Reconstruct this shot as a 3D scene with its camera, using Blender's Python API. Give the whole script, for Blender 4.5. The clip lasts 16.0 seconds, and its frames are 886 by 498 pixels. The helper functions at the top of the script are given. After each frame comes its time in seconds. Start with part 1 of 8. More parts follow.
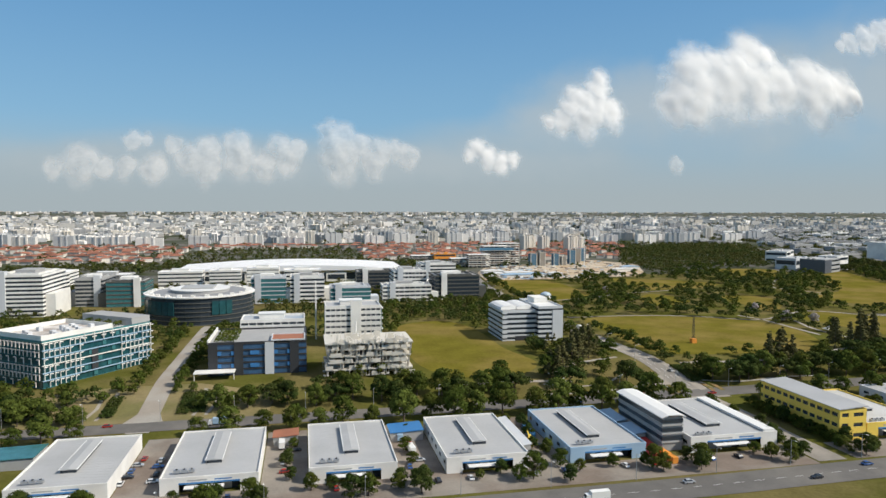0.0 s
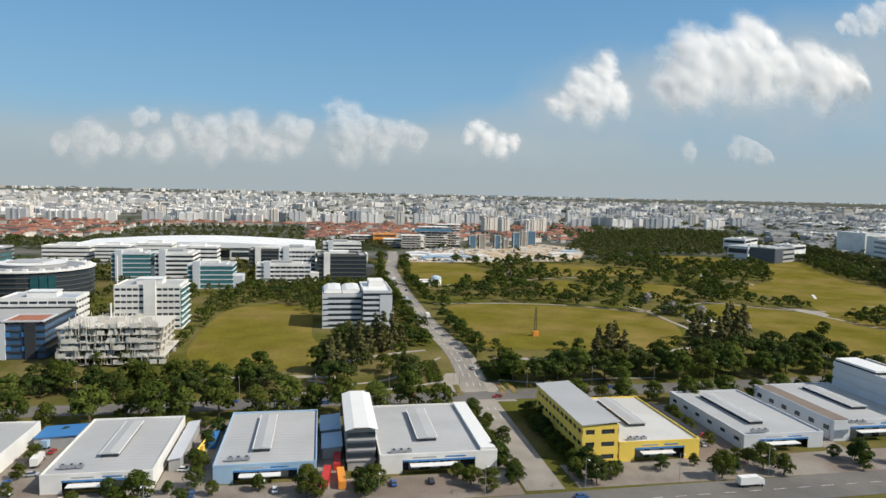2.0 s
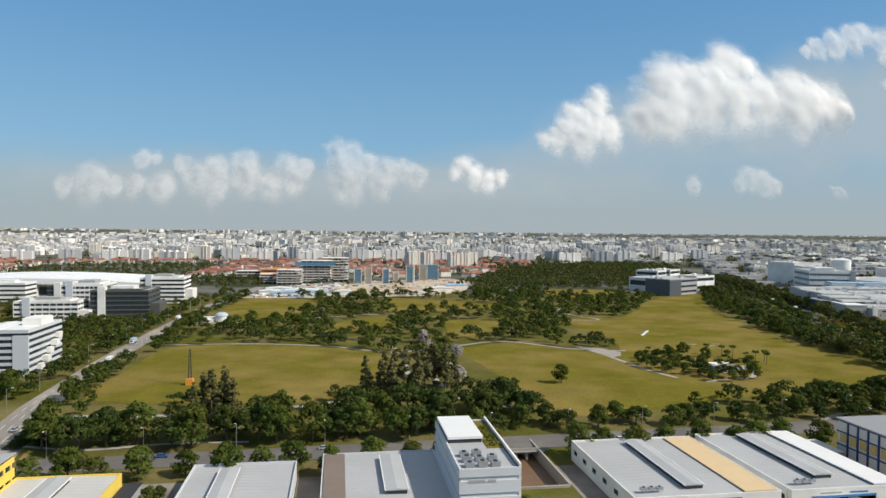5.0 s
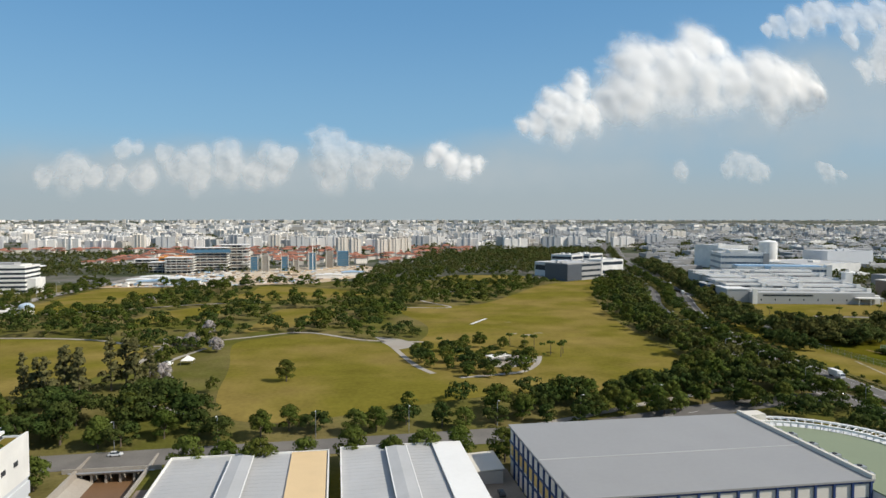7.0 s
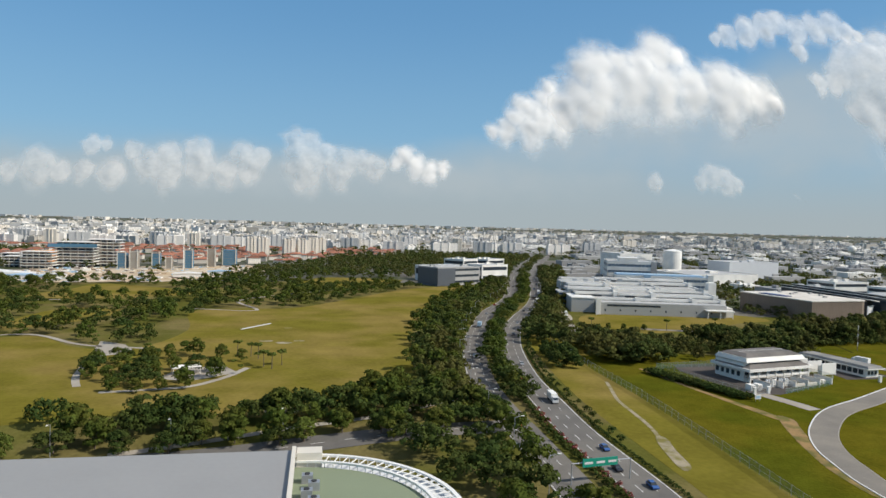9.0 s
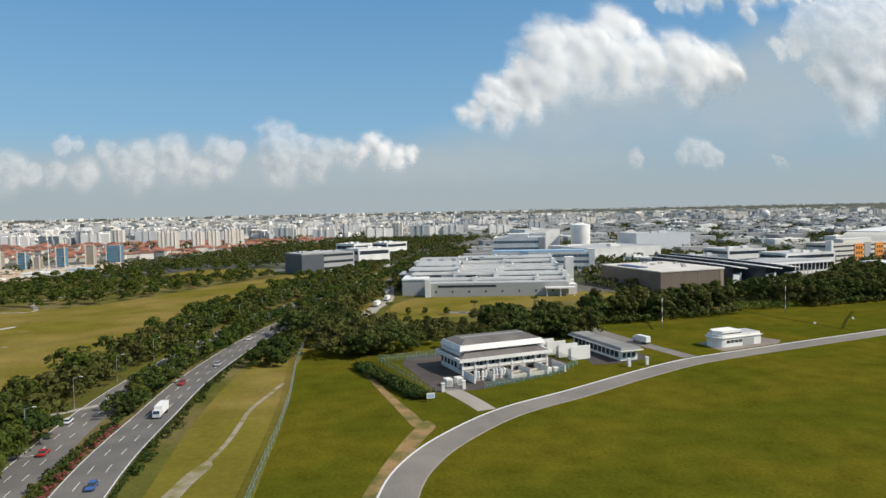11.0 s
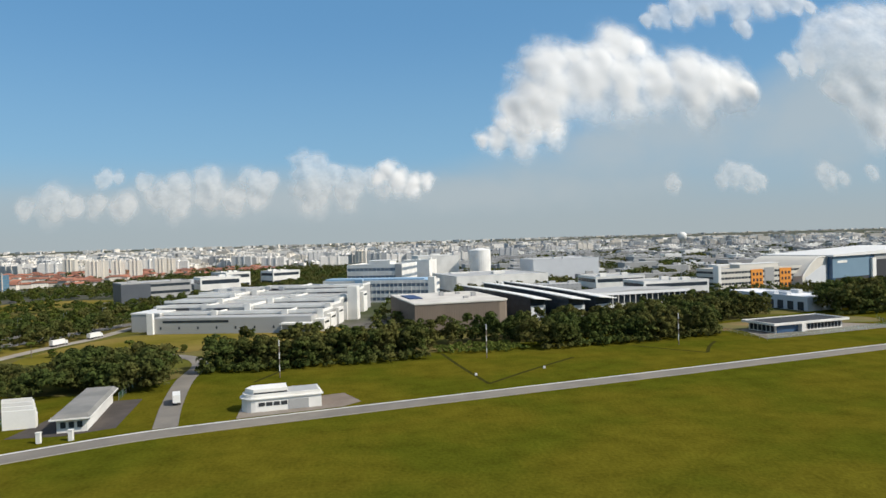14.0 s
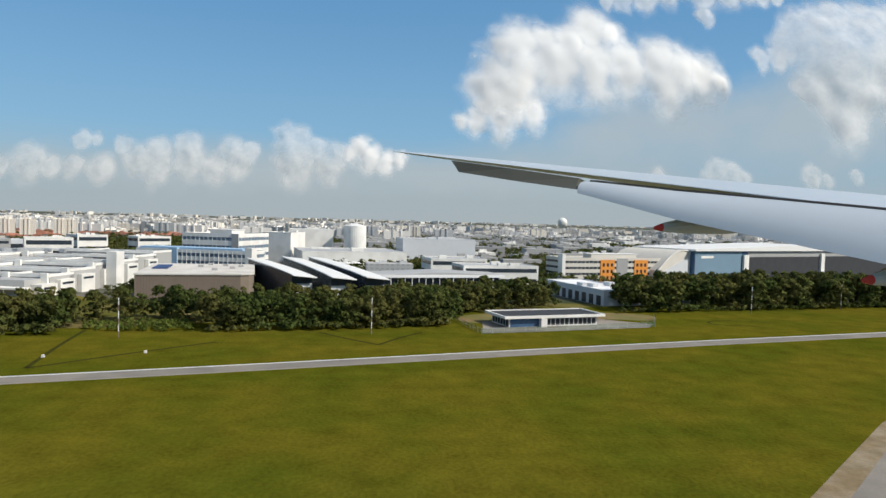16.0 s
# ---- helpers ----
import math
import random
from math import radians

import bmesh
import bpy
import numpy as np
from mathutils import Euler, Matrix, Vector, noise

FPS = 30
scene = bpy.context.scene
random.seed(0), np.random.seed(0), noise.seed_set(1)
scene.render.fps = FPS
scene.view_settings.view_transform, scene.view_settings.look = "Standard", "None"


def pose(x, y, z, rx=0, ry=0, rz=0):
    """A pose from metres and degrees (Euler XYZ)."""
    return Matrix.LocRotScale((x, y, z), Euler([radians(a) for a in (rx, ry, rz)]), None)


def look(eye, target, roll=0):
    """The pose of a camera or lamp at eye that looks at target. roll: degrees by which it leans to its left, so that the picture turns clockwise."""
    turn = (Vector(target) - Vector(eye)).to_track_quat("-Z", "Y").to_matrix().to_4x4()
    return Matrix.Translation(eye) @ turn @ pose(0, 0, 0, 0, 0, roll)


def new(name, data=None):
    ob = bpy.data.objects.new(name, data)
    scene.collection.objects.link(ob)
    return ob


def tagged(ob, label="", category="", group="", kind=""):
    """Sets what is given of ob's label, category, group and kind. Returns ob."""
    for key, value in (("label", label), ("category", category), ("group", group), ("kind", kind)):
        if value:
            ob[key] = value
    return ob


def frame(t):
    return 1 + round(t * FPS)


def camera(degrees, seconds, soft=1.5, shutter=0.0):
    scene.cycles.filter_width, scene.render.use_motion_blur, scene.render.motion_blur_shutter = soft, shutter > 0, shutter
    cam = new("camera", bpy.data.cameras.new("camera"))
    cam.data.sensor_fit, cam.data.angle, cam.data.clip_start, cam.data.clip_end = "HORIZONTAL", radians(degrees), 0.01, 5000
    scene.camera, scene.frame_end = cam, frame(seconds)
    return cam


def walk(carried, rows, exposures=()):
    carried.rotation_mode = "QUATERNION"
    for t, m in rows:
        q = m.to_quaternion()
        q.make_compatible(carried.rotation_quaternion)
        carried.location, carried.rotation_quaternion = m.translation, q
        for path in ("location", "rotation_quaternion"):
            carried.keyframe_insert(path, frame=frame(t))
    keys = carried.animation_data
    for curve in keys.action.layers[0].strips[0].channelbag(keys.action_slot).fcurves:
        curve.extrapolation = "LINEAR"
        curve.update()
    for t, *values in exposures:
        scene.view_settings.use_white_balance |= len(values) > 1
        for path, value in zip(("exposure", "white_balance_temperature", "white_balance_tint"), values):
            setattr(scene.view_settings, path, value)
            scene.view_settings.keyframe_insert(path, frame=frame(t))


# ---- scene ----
# ---- camera and its way ----
# The plan below is drawn in units of UNIT metres.
UNIT = 0.556
cam = camera(66.5, 16.0, soft=1.5)
ROWS = [
    (0.0, 0.0, 0.0, 95.28, -11.65, -3.46, 0.13),
    (0.5, 34.5, 7.3, 93.78, -11.48, -2.70, 0.26),
    (1.0, 69.0, 14.7, 92.29, -11.17, -2.33, 0.57),
    (1.5, 103.5, 22.0, 90.79, -11.39, -4.91, 1.65),
    (2.0, 138.0, 29.3, 89.29, -10.26, -4.90, 1.26),
    (2.5, 172.5, 36.7, 87.79, -10.40, -3.70, 0.97),
    (3.0, 207.0, 44.0, 86.28, -10.28, -2.78, -0.07),
    (3.5, 241.6, 51.3, 84.77, -9.36, -2.83, 0.80),
    (4.0, 276.1, 58.7, 83.27, -8.57, -0.85, 1.31),
    (6.5, 449.0, 95.3, 75.69, -9.20, -3.16, -0.62),
    (7.0, 483.6, 102.7, 74.17, -9.00, -2.64, 0.03),
    (7.5, 518.2, 110.0, 72.65, -9.05, -2.25, 0.61),
    (8.0, 552.9, 117.3, 71.12, -9.44, -2.79, -0.26),
    (8.5, 587.5, 124.6, 69.59, -10.06, -2.50, 0.93),
    (9.0, 622.2, 132.0, 68.06, -10.39, -2.09, 1.53),
    (11.5, 795.5, 168.6, 60.38, -10.79, -3.43, -1.70),
    (12.0, 830.2, 175.9, 58.84, -10.30, -1.37, -1.76),
    (12.5, 865.0, 183.2, 57.30, -9.44, -5.76, 0.30),
    (13.0, 899.7, 190.5, 55.75, -8.37, -3.43, -1.77),
    (13.5, 934.4, 197.8, 54.20, -7.33, -0.16, -0.47),
    (14.0, 969.2, 205.1, 52.65, -6.95, -0.76, -1.63),
    (14.5, 1003.9, 212.4, 51.10, -7.17, -2.91, 0.18),
    (15.0, 1038.7, 219.7, 49.54, -7.30, -2.66, 2.22),
    (15.5, 1073.5, 227.0, 47.99, -5.22, -2.68, 1.16),
    (16.0, 1108.3, 234.2, 46.43, -7.72, -2.30, 1.55),
]


def aim(x, y, z, yaw, pitch, roll):
    a, b = radians(yaw), radians(pitch)
    ahead = Vector((-math.sin(a) * math.cos(b), math.cos(a) * math.cos(b), math.sin(b)))
    eye = Vector((x, y, z)) * UNIT
    return look(eye, eye + ahead, roll)


walk(cam, [(t, aim(*row)) for t, *row in ROWS])
scene.view_settings.exposure = -0.12
# ---- world and sun ----
SUN_TO = Vector((0.66, -0.33, 0.66)).normalized()
sun_el = math.asin(SUN_TO.z)
sun_az = math.atan2(SUN_TO.x, SUN_TO.y)

world = bpy.data.worlds.new("world")
scene.world = world
world.use_nodes = True
wt = world.node_tree
wt.nodes.clear()


def wm(op, a, b=None, c=None, clamp=False):
    n = wt.nodes.new("ShaderNodeMath")
    n.operation = op
    n.use_clamp = clamp
    for i, v in enumerate((a, b, c)):
        if v is None:
            continue
        if isinstance(v, (int, float)):
            n.inputs[i].default_value = v
        else:
            wt.links.new(v, n.inputs[i])
    return n.outputs[0]


def wmix(f, a, b):
    n = wt.nodes.new("ShaderNodeMix")
    n.data_type = "RGBA"
    for sock, v in ((n.inputs[0], f), (n.inputs[6], a), (n.inputs[7], b)):
        if isinstance(v, (int, float)):
            sock.default_value = v
        elif isinstance(v, tuple):
            sock.default_value = (*v, 1)
        else:
            wt.links.new(v, sock)
    return n.outputs[2]


def wstep(v, a, b):
    n = wt.nodes.new("ShaderNodeMapRange")
    n.interpolation_type = "SMOOTHSTEP"
    wt.links.new(v, n.inputs[0])
    n.inputs[1].default_value, n.inputs[2].default_value = a, b
    return n.outputs[0]


SKY = 0.126
sky = wt.nodes.new("ShaderNodeTexSky")
sky.sky_type = "NISHITA"
sky.sun_disc = False
sky.sun_elevation = sun_el
sky.sun_rotation = sun_az
sky.altitude = 50
sky.air_density = 1.0
sky.dust_density = 0.6
sky.ozone_density = 1.6
tc = wt.nodes.new("ShaderNodeTexCoord")
sep = wt.nodes.new("ShaderNodeSeparateXYZ")
wt.links.new(tc.outputs["Generated"], sep.inputs[0])
deg = 180 / math.pi
az = wm("MULTIPLY", wm("ARCTAN2", sep.outputs[0], sep.outputs[1]), deg)
el = wm("MULTIPLY", wm("ARCSINE", sep.outputs[2]), deg)
# the clouds stand on a plane of azimuth and elevation, in degrees
uv = wt.nodes.new("ShaderNodeCombineXYZ")
wt.links.new(az, uv.inputs[0])
wt.links.new(wm("MULTIPLY", el, 1.25), uv.inputs[1])


def wnoise(scale, detail, rough, shift=0.0):
    n = wt.nodes.new("ShaderNodeTexNoise")
    n.noise_dimensions = "2D"
    n.inputs["Scale"].default_value = scale
    n.inputs["Detail"].default_value = detail
    n.inputs["Roughness"].default_value = rough
    v = wt.nodes.new("ShaderNodeVectorMath")
    v.operation = "ADD"
    wt.links.new(uv.outputs[0], v.inputs[0])
    v.inputs[1].default_value = (shift, shift * 0.7, 0)
    wt.links.new(v.outputs[0], n.inputs["Vector"])
    return n.outputs[0]


billow = wnoise(0.34, 5, 0.52)
wide = wnoise(0.07, 4, 0.5, 31.0)


def puff(u, v, a, b, du0, dv0):
    """One cloud lobe: 1 in its middle, 0 at its rim."""
    du = wm("DIVIDE", wm("SUBTRACT", az, u - du0), a)
    dv = wm("DIVIDE", wm("SUBTRACT", el, v - dv0), b)
    return wm("SUBTRACT", 1.0, wm("SQRT", wm("ADD", wm("MULTIPLY", du, du), wm("MULTIPLY", dv, dv))))


def heap(lobes, grow=1.25, du0=0.0, dv0=0.0):
    top = None
    for u, v, a, b in lobes:
        p = puff(u, v, a * grow, b * grow, du0, dv0)
        top = p if top is None else wm("SMOOTH_MAX", top, p, 0.12)
    return top


# soft grey veils and cloud bases; the heaps themselves stand in the scene
VEIL = [(28.0, 7.3, 14.0, 4.6), (38.5, 8.0, 9.0, 5.5), (5.0, 3.0, 28.0, 3.6), (-17.0, 2.8, 22.0, 2.8), (19.2, 4.8, 14.0, 3.6), (50.0, 8.0, 14.0, 7.0), (-60.0, 3.5, 30.0, 3.5), (90.0, 6.0, 40.0, 6.0)]
BASE = [(27.0, 8.6, 10.0, 3.2), (36.0, 8.4, 8.0, 4.2), (20.5, 7.2, 6.0, 2.8), (44.0, 9.0, 8.0, 5.0), (-8.0, 3.6, 20.0, 2.0), (10.0, 3.8, 16.0, 2.0)]
rag = wm("MULTIPLY", wm("SUBTRACT", billow, 0.5), 1.05)
veil = heap(VEIL, 1.1)
cov_base = wm("MULTIPLY", wstep(wm("ADD", heap(BASE, 1.2), wm("MULTIPLY", rag, 0.7)), 0.0, 0.95), 0.5)
cov_veil = wm("MULTIPLY", wstep(wm("ADD", veil, wm("MULTIPLY", wm("SUBTRACT", wide, 0.5), 1.2)), 0.0, 0.75), 0.66)
haze = (0.415, 0.485, 0.515)
hsv = wt.nodes.new("ShaderNodeHueSaturation")
hsv.inputs["Saturation"].default_value = 1.28
wt.links.new(sky.outputs[0], hsv.inputs["Color"])
sky_dim = wt.nodes.new("ShaderNodeVectorMath")
sky_dim.operation = "MULTIPLY"
wt.links.new(hsv.outputs[0], sky_dim.inputs[0])
sky_dim.inputs[1].default_value = (SKY, SKY, SKY)
# thin even haze lies over the blue up to half the height of the sky
col = wmix(wm("MULTIPLY", wstep(el, 48.0, 20.0), 0.62), sky_dim.outputs[0], (0.160, 0.385, 0.66))
col = wmix(wm("MULTIPLY", wstep(el, 19.0, 5.0), 0.40), col, (0.30, 0.53, 0.71))
col = wmix(cov_veil, col, (0.43, 0.525, 0.585))
# unseen cloud cover overhead, added to whiten the sky's fill light
over = wm("MULTIPLY", wstep(wide, 0.40, 0.62), wstep(el, 24.0, 40.0))
col = wmix(wm("MULTIPLY", over, 0.8), col, (0.72, 0.72, 0.71))
col = wmix(wm("MULTIPLY", wstep(el, 7.5, 1.0), 0.85), col, haze)
col = wmix(cov_base, col, (0.50, 0.56, 0.59))
col = wmix(wstep(el, 2.2, 0.2), col, haze)
bg = wt.nodes.new("ShaderNodeBackground")
wt.links.new(col, bg.inputs[0])
out = wt.nodes.new("ShaderNodeOutputWorld")
wt.links.new(bg.outputs[0], out.inputs[0])

sun = new("sun", bpy.data.lights.new("sun", "SUN"))
sun.data.energy = 5.0
sun.data.angle = radians(0.53)
sun.data.color = (1.0, 0.94, 0.845)
sun.matrix_world = look(SUN_TO * 100, (0, 0, 0))

# ---- materials ----


def mat(name, rgb, rough=0.7, metal=0.0, var=0.12, scale=0.15, fine=2.5, bump=0.0, alt=None, alt_scale=0.03, spec=0.4, random_tint=0.0, island=False, translucent=0.0):
    """A surface with variation at two scales, in metres of the world, and fine relief."""
    m = bpy.data.materials.new(name)
    m.use_nodes = True
    nt = m.node_tree
    p = nt.nodes["Principled BSDF"]
    p.inputs["Roughness"].default_value = rough
    p.inputs["Metallic"].default_value = metal
    p.inputs["Specular IOR Level"].default_value = spec
    geo = nt.nodes.new("ShaderNodeNewGeometry")

    def tex(s, detail=3):
        n = nt.nodes.new("ShaderNodeTexNoise")
        n.inputs["Scale"].default_value = s / UNIT
        n.inputs["Detail"].default_value = detail
        nt.links.new(geo.outputs["Position"], n.inputs["Vector"])
        return n.outputs[0]

    def mth(op, a, b):
        n = nt.nodes.new("ShaderNodeMath")
        n.operation = op
        for i, v in enumerate((a, b)):
            if isinstance(v, (int, float)):
                n.inputs[i].default_value = v
            else:
                nt.links.new(v, n.inputs[i])
        return n.outputs[0]

    def mix(f, a, b):
        n = nt.nodes.new("ShaderNodeMix")
        n.data_type = "RGBA"
        for sock, v in ((n.inputs[0], f), (n.inputs[6], a), (n.inputs[7], b)):
            if isinstance(v, tuple):
                sock.default_value = (*v, 1)
            elif isinstance(v, (int, float)):
                sock.default_value = v
            else:
                nt.links.new(v, sock)
        return n.outputs[2]

    coarse, small = tex(scale), tex(fine, 2)
    c = rgb
    if alt:
        ramp = nt.nodes.new("ShaderNodeMapRange")
        nt.links.new(tex(alt_scale, 5), ramp.inputs[0])
        ramp.inputs[1].default_value, ramp.inputs[2].default_value = 0.42, 0.60
        c = mix(ramp.outputs[0], rgb, alt)
    k = mth("ADD", mth("MULTIPLY", mth("SUBTRACT", coarse, 0.5), 2.6 * var), mth("MULTIPLY", mth("SUBTRACT", small, 0.5), 1.8 * var))
    if random_tint:
        src = geo.outputs["Random Per Island"] if island else nt.nodes.new("ShaderNodeObjectInfo").outputs["Random"]
        k = mth("ADD", k, mth("MULTIPLY", mth("SUBTRACT", src, 0.5), random_tint))
    scl = nt.nodes.new("ShaderNodeVectorMath")
    scl.operation = "SCALE"
    if isinstance(c, tuple):
        scl.inputs[0].default_value = c
    else:
        nt.links.new(c, scl.inputs[0])
    nt.links.new(mth("ADD", 1.0, k), scl.inputs["Scale"])
    nt.links.new(scl.outputs[0], p.inputs["Base Color"])
    if bump:
        b = nt.nodes.new("ShaderNodeBump")
        b.inputs["Strength"].default_value = 0.6
        b.inputs["Distance"].default_value = bump * UNIT
        nt.links.new(small, b.inputs["Height"])
        nt.links.new(b.outputs[0], p.inputs["Normal"])
    if translucent:
        tr = nt.nodes.new("ShaderNodeBsdfTranslucent")
        nt.links.new(scl.outputs[0], tr.inputs[0])
        ms = nt.nodes.new("ShaderNodeMixShader")
        ms.inputs[0].default_value = translucent
        nt.links.new(p.outputs[0], ms.inputs[1])
        nt.links.new(tr.outputs[0], ms.inputs[2])
        nt.links.new(ms.outputs[0], nt.nodes["Material Output"].inputs[0])
    return m


M_ground = mat("rough_grass", (0.098, 0.098, 0.022), 0.95, var=0.3, scale=0.05, fine=0.6, bump=0.3, alt=(0.155, 0.128, 0.05), alt_scale=0.02, spec=0.0)
M_city = mat("town_ground", (0.050, 0.060, 0.024), 0.9, var=0.3, scale=0.02, fine=0.2, alt=(0.15, 0.14, 0.12), alt_scale=0.009, spec=0.1)
M_lawn = mat("mown_lawn", (0.146, 0.126, 0.021), 0.95, var=0.26, scale=0.06, fine=0.5, bump=0.1, alt=(0.205, 0.155, 0.044), alt_scale=0.017, spec=0.0)
M_field = mat("airfield_grass", (0.100, 0.088, 0.009), 1.0, var=0.33, scale=0.12, fine=0.9, bump=0.45, alt=(0.072, 0.077, 0.007), alt_scale=0.026, spec=0.0)
M_asphalt = mat("asphalt", (0.135, 0.126, 0.114), 0.9, var=0.16, scale=0.12, fine=1.5, alt=(0.165, 0.153, 0.135), alt_scale=0.03, spec=0.2)
M_concrete = mat("pale_concrete", (0.36, 0.33, 0.28), 0.9, var=0.14, scale=0.1, fine=1.2, alt=(0.30, 0.26, 0.21), alt_scale=0.05)
M_yard = mat("worn_yard_concrete", (0.26, 0.228, 0.188), 0.9, var=0.2, scale=0.12, fine=1.0, alt=(0.19, 0.148, 0.115), alt_scale=0.04)
M_earth = mat("bare_earth", (0.46, 0.34, 0.21), 0.95, var=0.2, scale=0.05, fine=0.6, alt=(0.50, 0.42, 0.31), alt_scale=0.02)
M_service = mat("service_road_asphalt", (0.185, 0.168, 0.145), 0.9, var=0.14, scale=0.15, fine=1.4, alt=(0.225, 0.203, 0.17), alt_scale=0.05, spec=0.2)
M_line = mat("road_paint", (0.62, 0.61, 0.58), 0.7, var=0.08)
M_roof = mat("grey_metal_roof", (0.435, 0.43, 0.415), 0.55, 0.0, var=0.06, scale=0.06, fine=0.7, alt=(0.40, 0.395, 0.38), alt_scale=0.04)
M_roof_d = mat("dark_grey_roof", (0.285, 0.28, 0.27), 0.55, 0.0, var=0.05, scale=0.06, fine=0.7)
M_roof_w = mat("white_metal_roof", (0.76, 0.745, 0.70), 0.5, 0.0, var=0.05, scale=0.08, fine=0.7)
M_wall = mat("pale_blue_grey_cladding", (0.58, 0.59, 0.595), 0.65, var=0.05, scale=0.15)
M_white = mat("white_render", (0.80, 0.775, 0.715), 0.75, var=0.06, scale=0.12, alt=(0.71, 0.685, 0.63), alt_scale=0.08)
M_cream = mat("cream_render", (0.62, 0.58, 0.50), 0.75, var=0.06, scale=0.12)
M_grey = mat("grey_concrete_wall", (0.36, 0.355, 0.34), 0.85, var=0.1, scale=0.2)
# near-black: own colour of dark parts, and shade put into recesses
M_dark = mat("near_black_and_recess_shade", (0.035, 0.037, 0.04), 0.8, var=0.2)
M_glass = mat("dark_window_glass", (0.035, 0.045, 0.055), 0.25, 0.0, var=0.25, scale=0.3, spec=0.45)
M_teal = mat("teal_curtain_glass", (0.05, 0.17, 0.18), 0.22, 0.0, var=0.3, scale=0.3, spec=0.6)
M_teal_d = mat("dark_teal_glass", (0.018, 0.075, 0.085), 0.2, 0.0, var=0.35, scale=0.3, spec=0.6)
M_blueglass = mat("blue_curtain_glass", (0.05, 0.11, 0.20), 0.22, 0.0, var=0.3, scale=0.3, spec=0.6)
M_blue = mat("blue_sheet", (0.05, 0.19, 0.42), 0.5, var=0.08)
M_palebl = mat("pale_blue_sheet", (0.33, 0.47, 0.60), 0.5, var=0.08)
M_yellow = mat("yellow_paint", (0.82, 0.58, 0.10), 0.65, var=0.05)
M_orange = mat("orange_paint", (0.75, 0.28, 0.04), 0.65, var=0.06)
M_brown = mat("brown_cladding", (0.20, 0.155, 0.12), 0.8, var=0.12)
M_rust = mat("terracotta_roof", (0.34, 0.135, 0.075), 0.85, var=0.15)
M_net = mat("blue_site_netting", (0.08, 0.19, 0.28), 0.9, var=0.12)
M_navy = mat("navy_frame_paint", (0.025, 0.05, 0.14), 0.5, var=0.06)
M_mustard = mat("mustard_panel", (0.60, 0.40, 0.12), 0.6, var=0.08)
M_red = mat("red_paint", (0.50, 0.04, 0.03), 0.5, var=0.06)
M_trunk = mat("bark", (0.13, 0.10, 0.075), 0.95, var=0.2, fine=6)
M_leaf = mat("leaves", (0.078, 0.108, 0.020), 0.8, var=0.2, alt=(0.100, 0.112, 0.022), alt_scale=0.07, scale=0.12, fine=0.9, random_tint=0.55, island=True, translucent=0.32, spec=0.05)
M_leaf2 = mat("pale_leaves", (0.118, 0.148, 0.030), 0.75, var=0.2, scale=0.12, fine=0.9, random_tint=0.55, island=True, translucent=0.32, spec=0.05)
M_leaf3 = mat("dark_leaves", (0.048, 0.074, 0.018), 0.8, var=0.2, alt=(0.066, 0.082, 0.020), alt_scale=0.07, scale=0.12, fine=0.9, random_tint=0.5, island=True, translucent=0.25, spec=0.05)
M_wood = mat("deep_green_leaves", (0.066, 0.088, 0.023), 0.85, var=0.2, alt=(0.105, 0.102, 0.030), alt_scale=0.05, scale=0.12, fine=0.9, random_tint=0.6, island=True, translucent=0.25, spec=0.05)
M_pine = mat("casuarina_needles", (0.125, 0.117, 0.045), 0.85, var=0.2, scale=0.2, fine=1.2, random_tint=0.5, island=True, translucent=0.15, spec=0.1)
M_steel = mat("grey_steel", (0.42, 0.43, 0.44), 0.45, 0.6, var=0.08)
M_sand = mat("bare_sand", (0.27, 0.17, 0.065), 0.95, var=0.25, scale=0.25, fine=1.5, alt=(0.12, 0.105, 0.02), alt_scale=0.16)
M_gravel = mat("pale_gravel", (0.31, 0.265, 0.18), 0.95, var=0.3, scale=0.4, fine=2.0, alt=(0.15, 0.13, 0.03), alt_scale=0.2)
M_dark_strip = mat("dark_meadow_strip", (0.042, 0.042, 0.010), 1.0, var=0.3, scale=0.3, spec=0.0)
M_tar = mat("dark_tarmac", (0.075, 0.066, 0.06), 0.9, var=0.2, scale=0.2, fine=1.4, alt=(0.10, 0.085, 0.075), alt_scale=0.06, spec=0.1)
M_blossom = mat("pale_blossom", (0.40, 0.36, 0.34), 0.8, var=0.2, random_tint=0.5, island=True, translucent=0.25)
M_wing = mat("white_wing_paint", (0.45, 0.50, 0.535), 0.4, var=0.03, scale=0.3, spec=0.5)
M_wing_d = mat("dark_olive_wing", (0.06, 0.06, 0.042), 0.5, var=0.08, scale=1.0)
# black of the tyres, also painted in as shade above the wing flap
M_black = mat("black_rubber_and_gap_shade", (0.02, 0.02, 0.02), 0.8)
M_sign = mat("green_road_sign", (0.01, 0.24, 0.16), 0.5, var=0.04)
M_water = mat("brown_canal_water", (0.17, 0.095, 0.045), 0.5, var=0.15, scale=0.2, spec=0.6)
M_fence = bpy.data.materials.new("wire_mesh")
M_fence.use_nodes = True
_t = M_fence.node_tree
_m = _t.nodes.new("ShaderNodeMixShader")
_m.inputs[0].default_value = 0.24
_t.links.new(_t.nodes.new("ShaderNodeBsdfTransparent").outputs[0], _m.inputs[1])
_p = _t.nodes["Principled BSDF"]
_p.inputs["Base Color"].default_value = (0.10, 0.26, 0.20, 1)
_t.links.new(_p.outputs[0], _m.inputs[2])
_t.links.new(_m.outputs[0], _t.nodes["Material Output"].inputs[0])
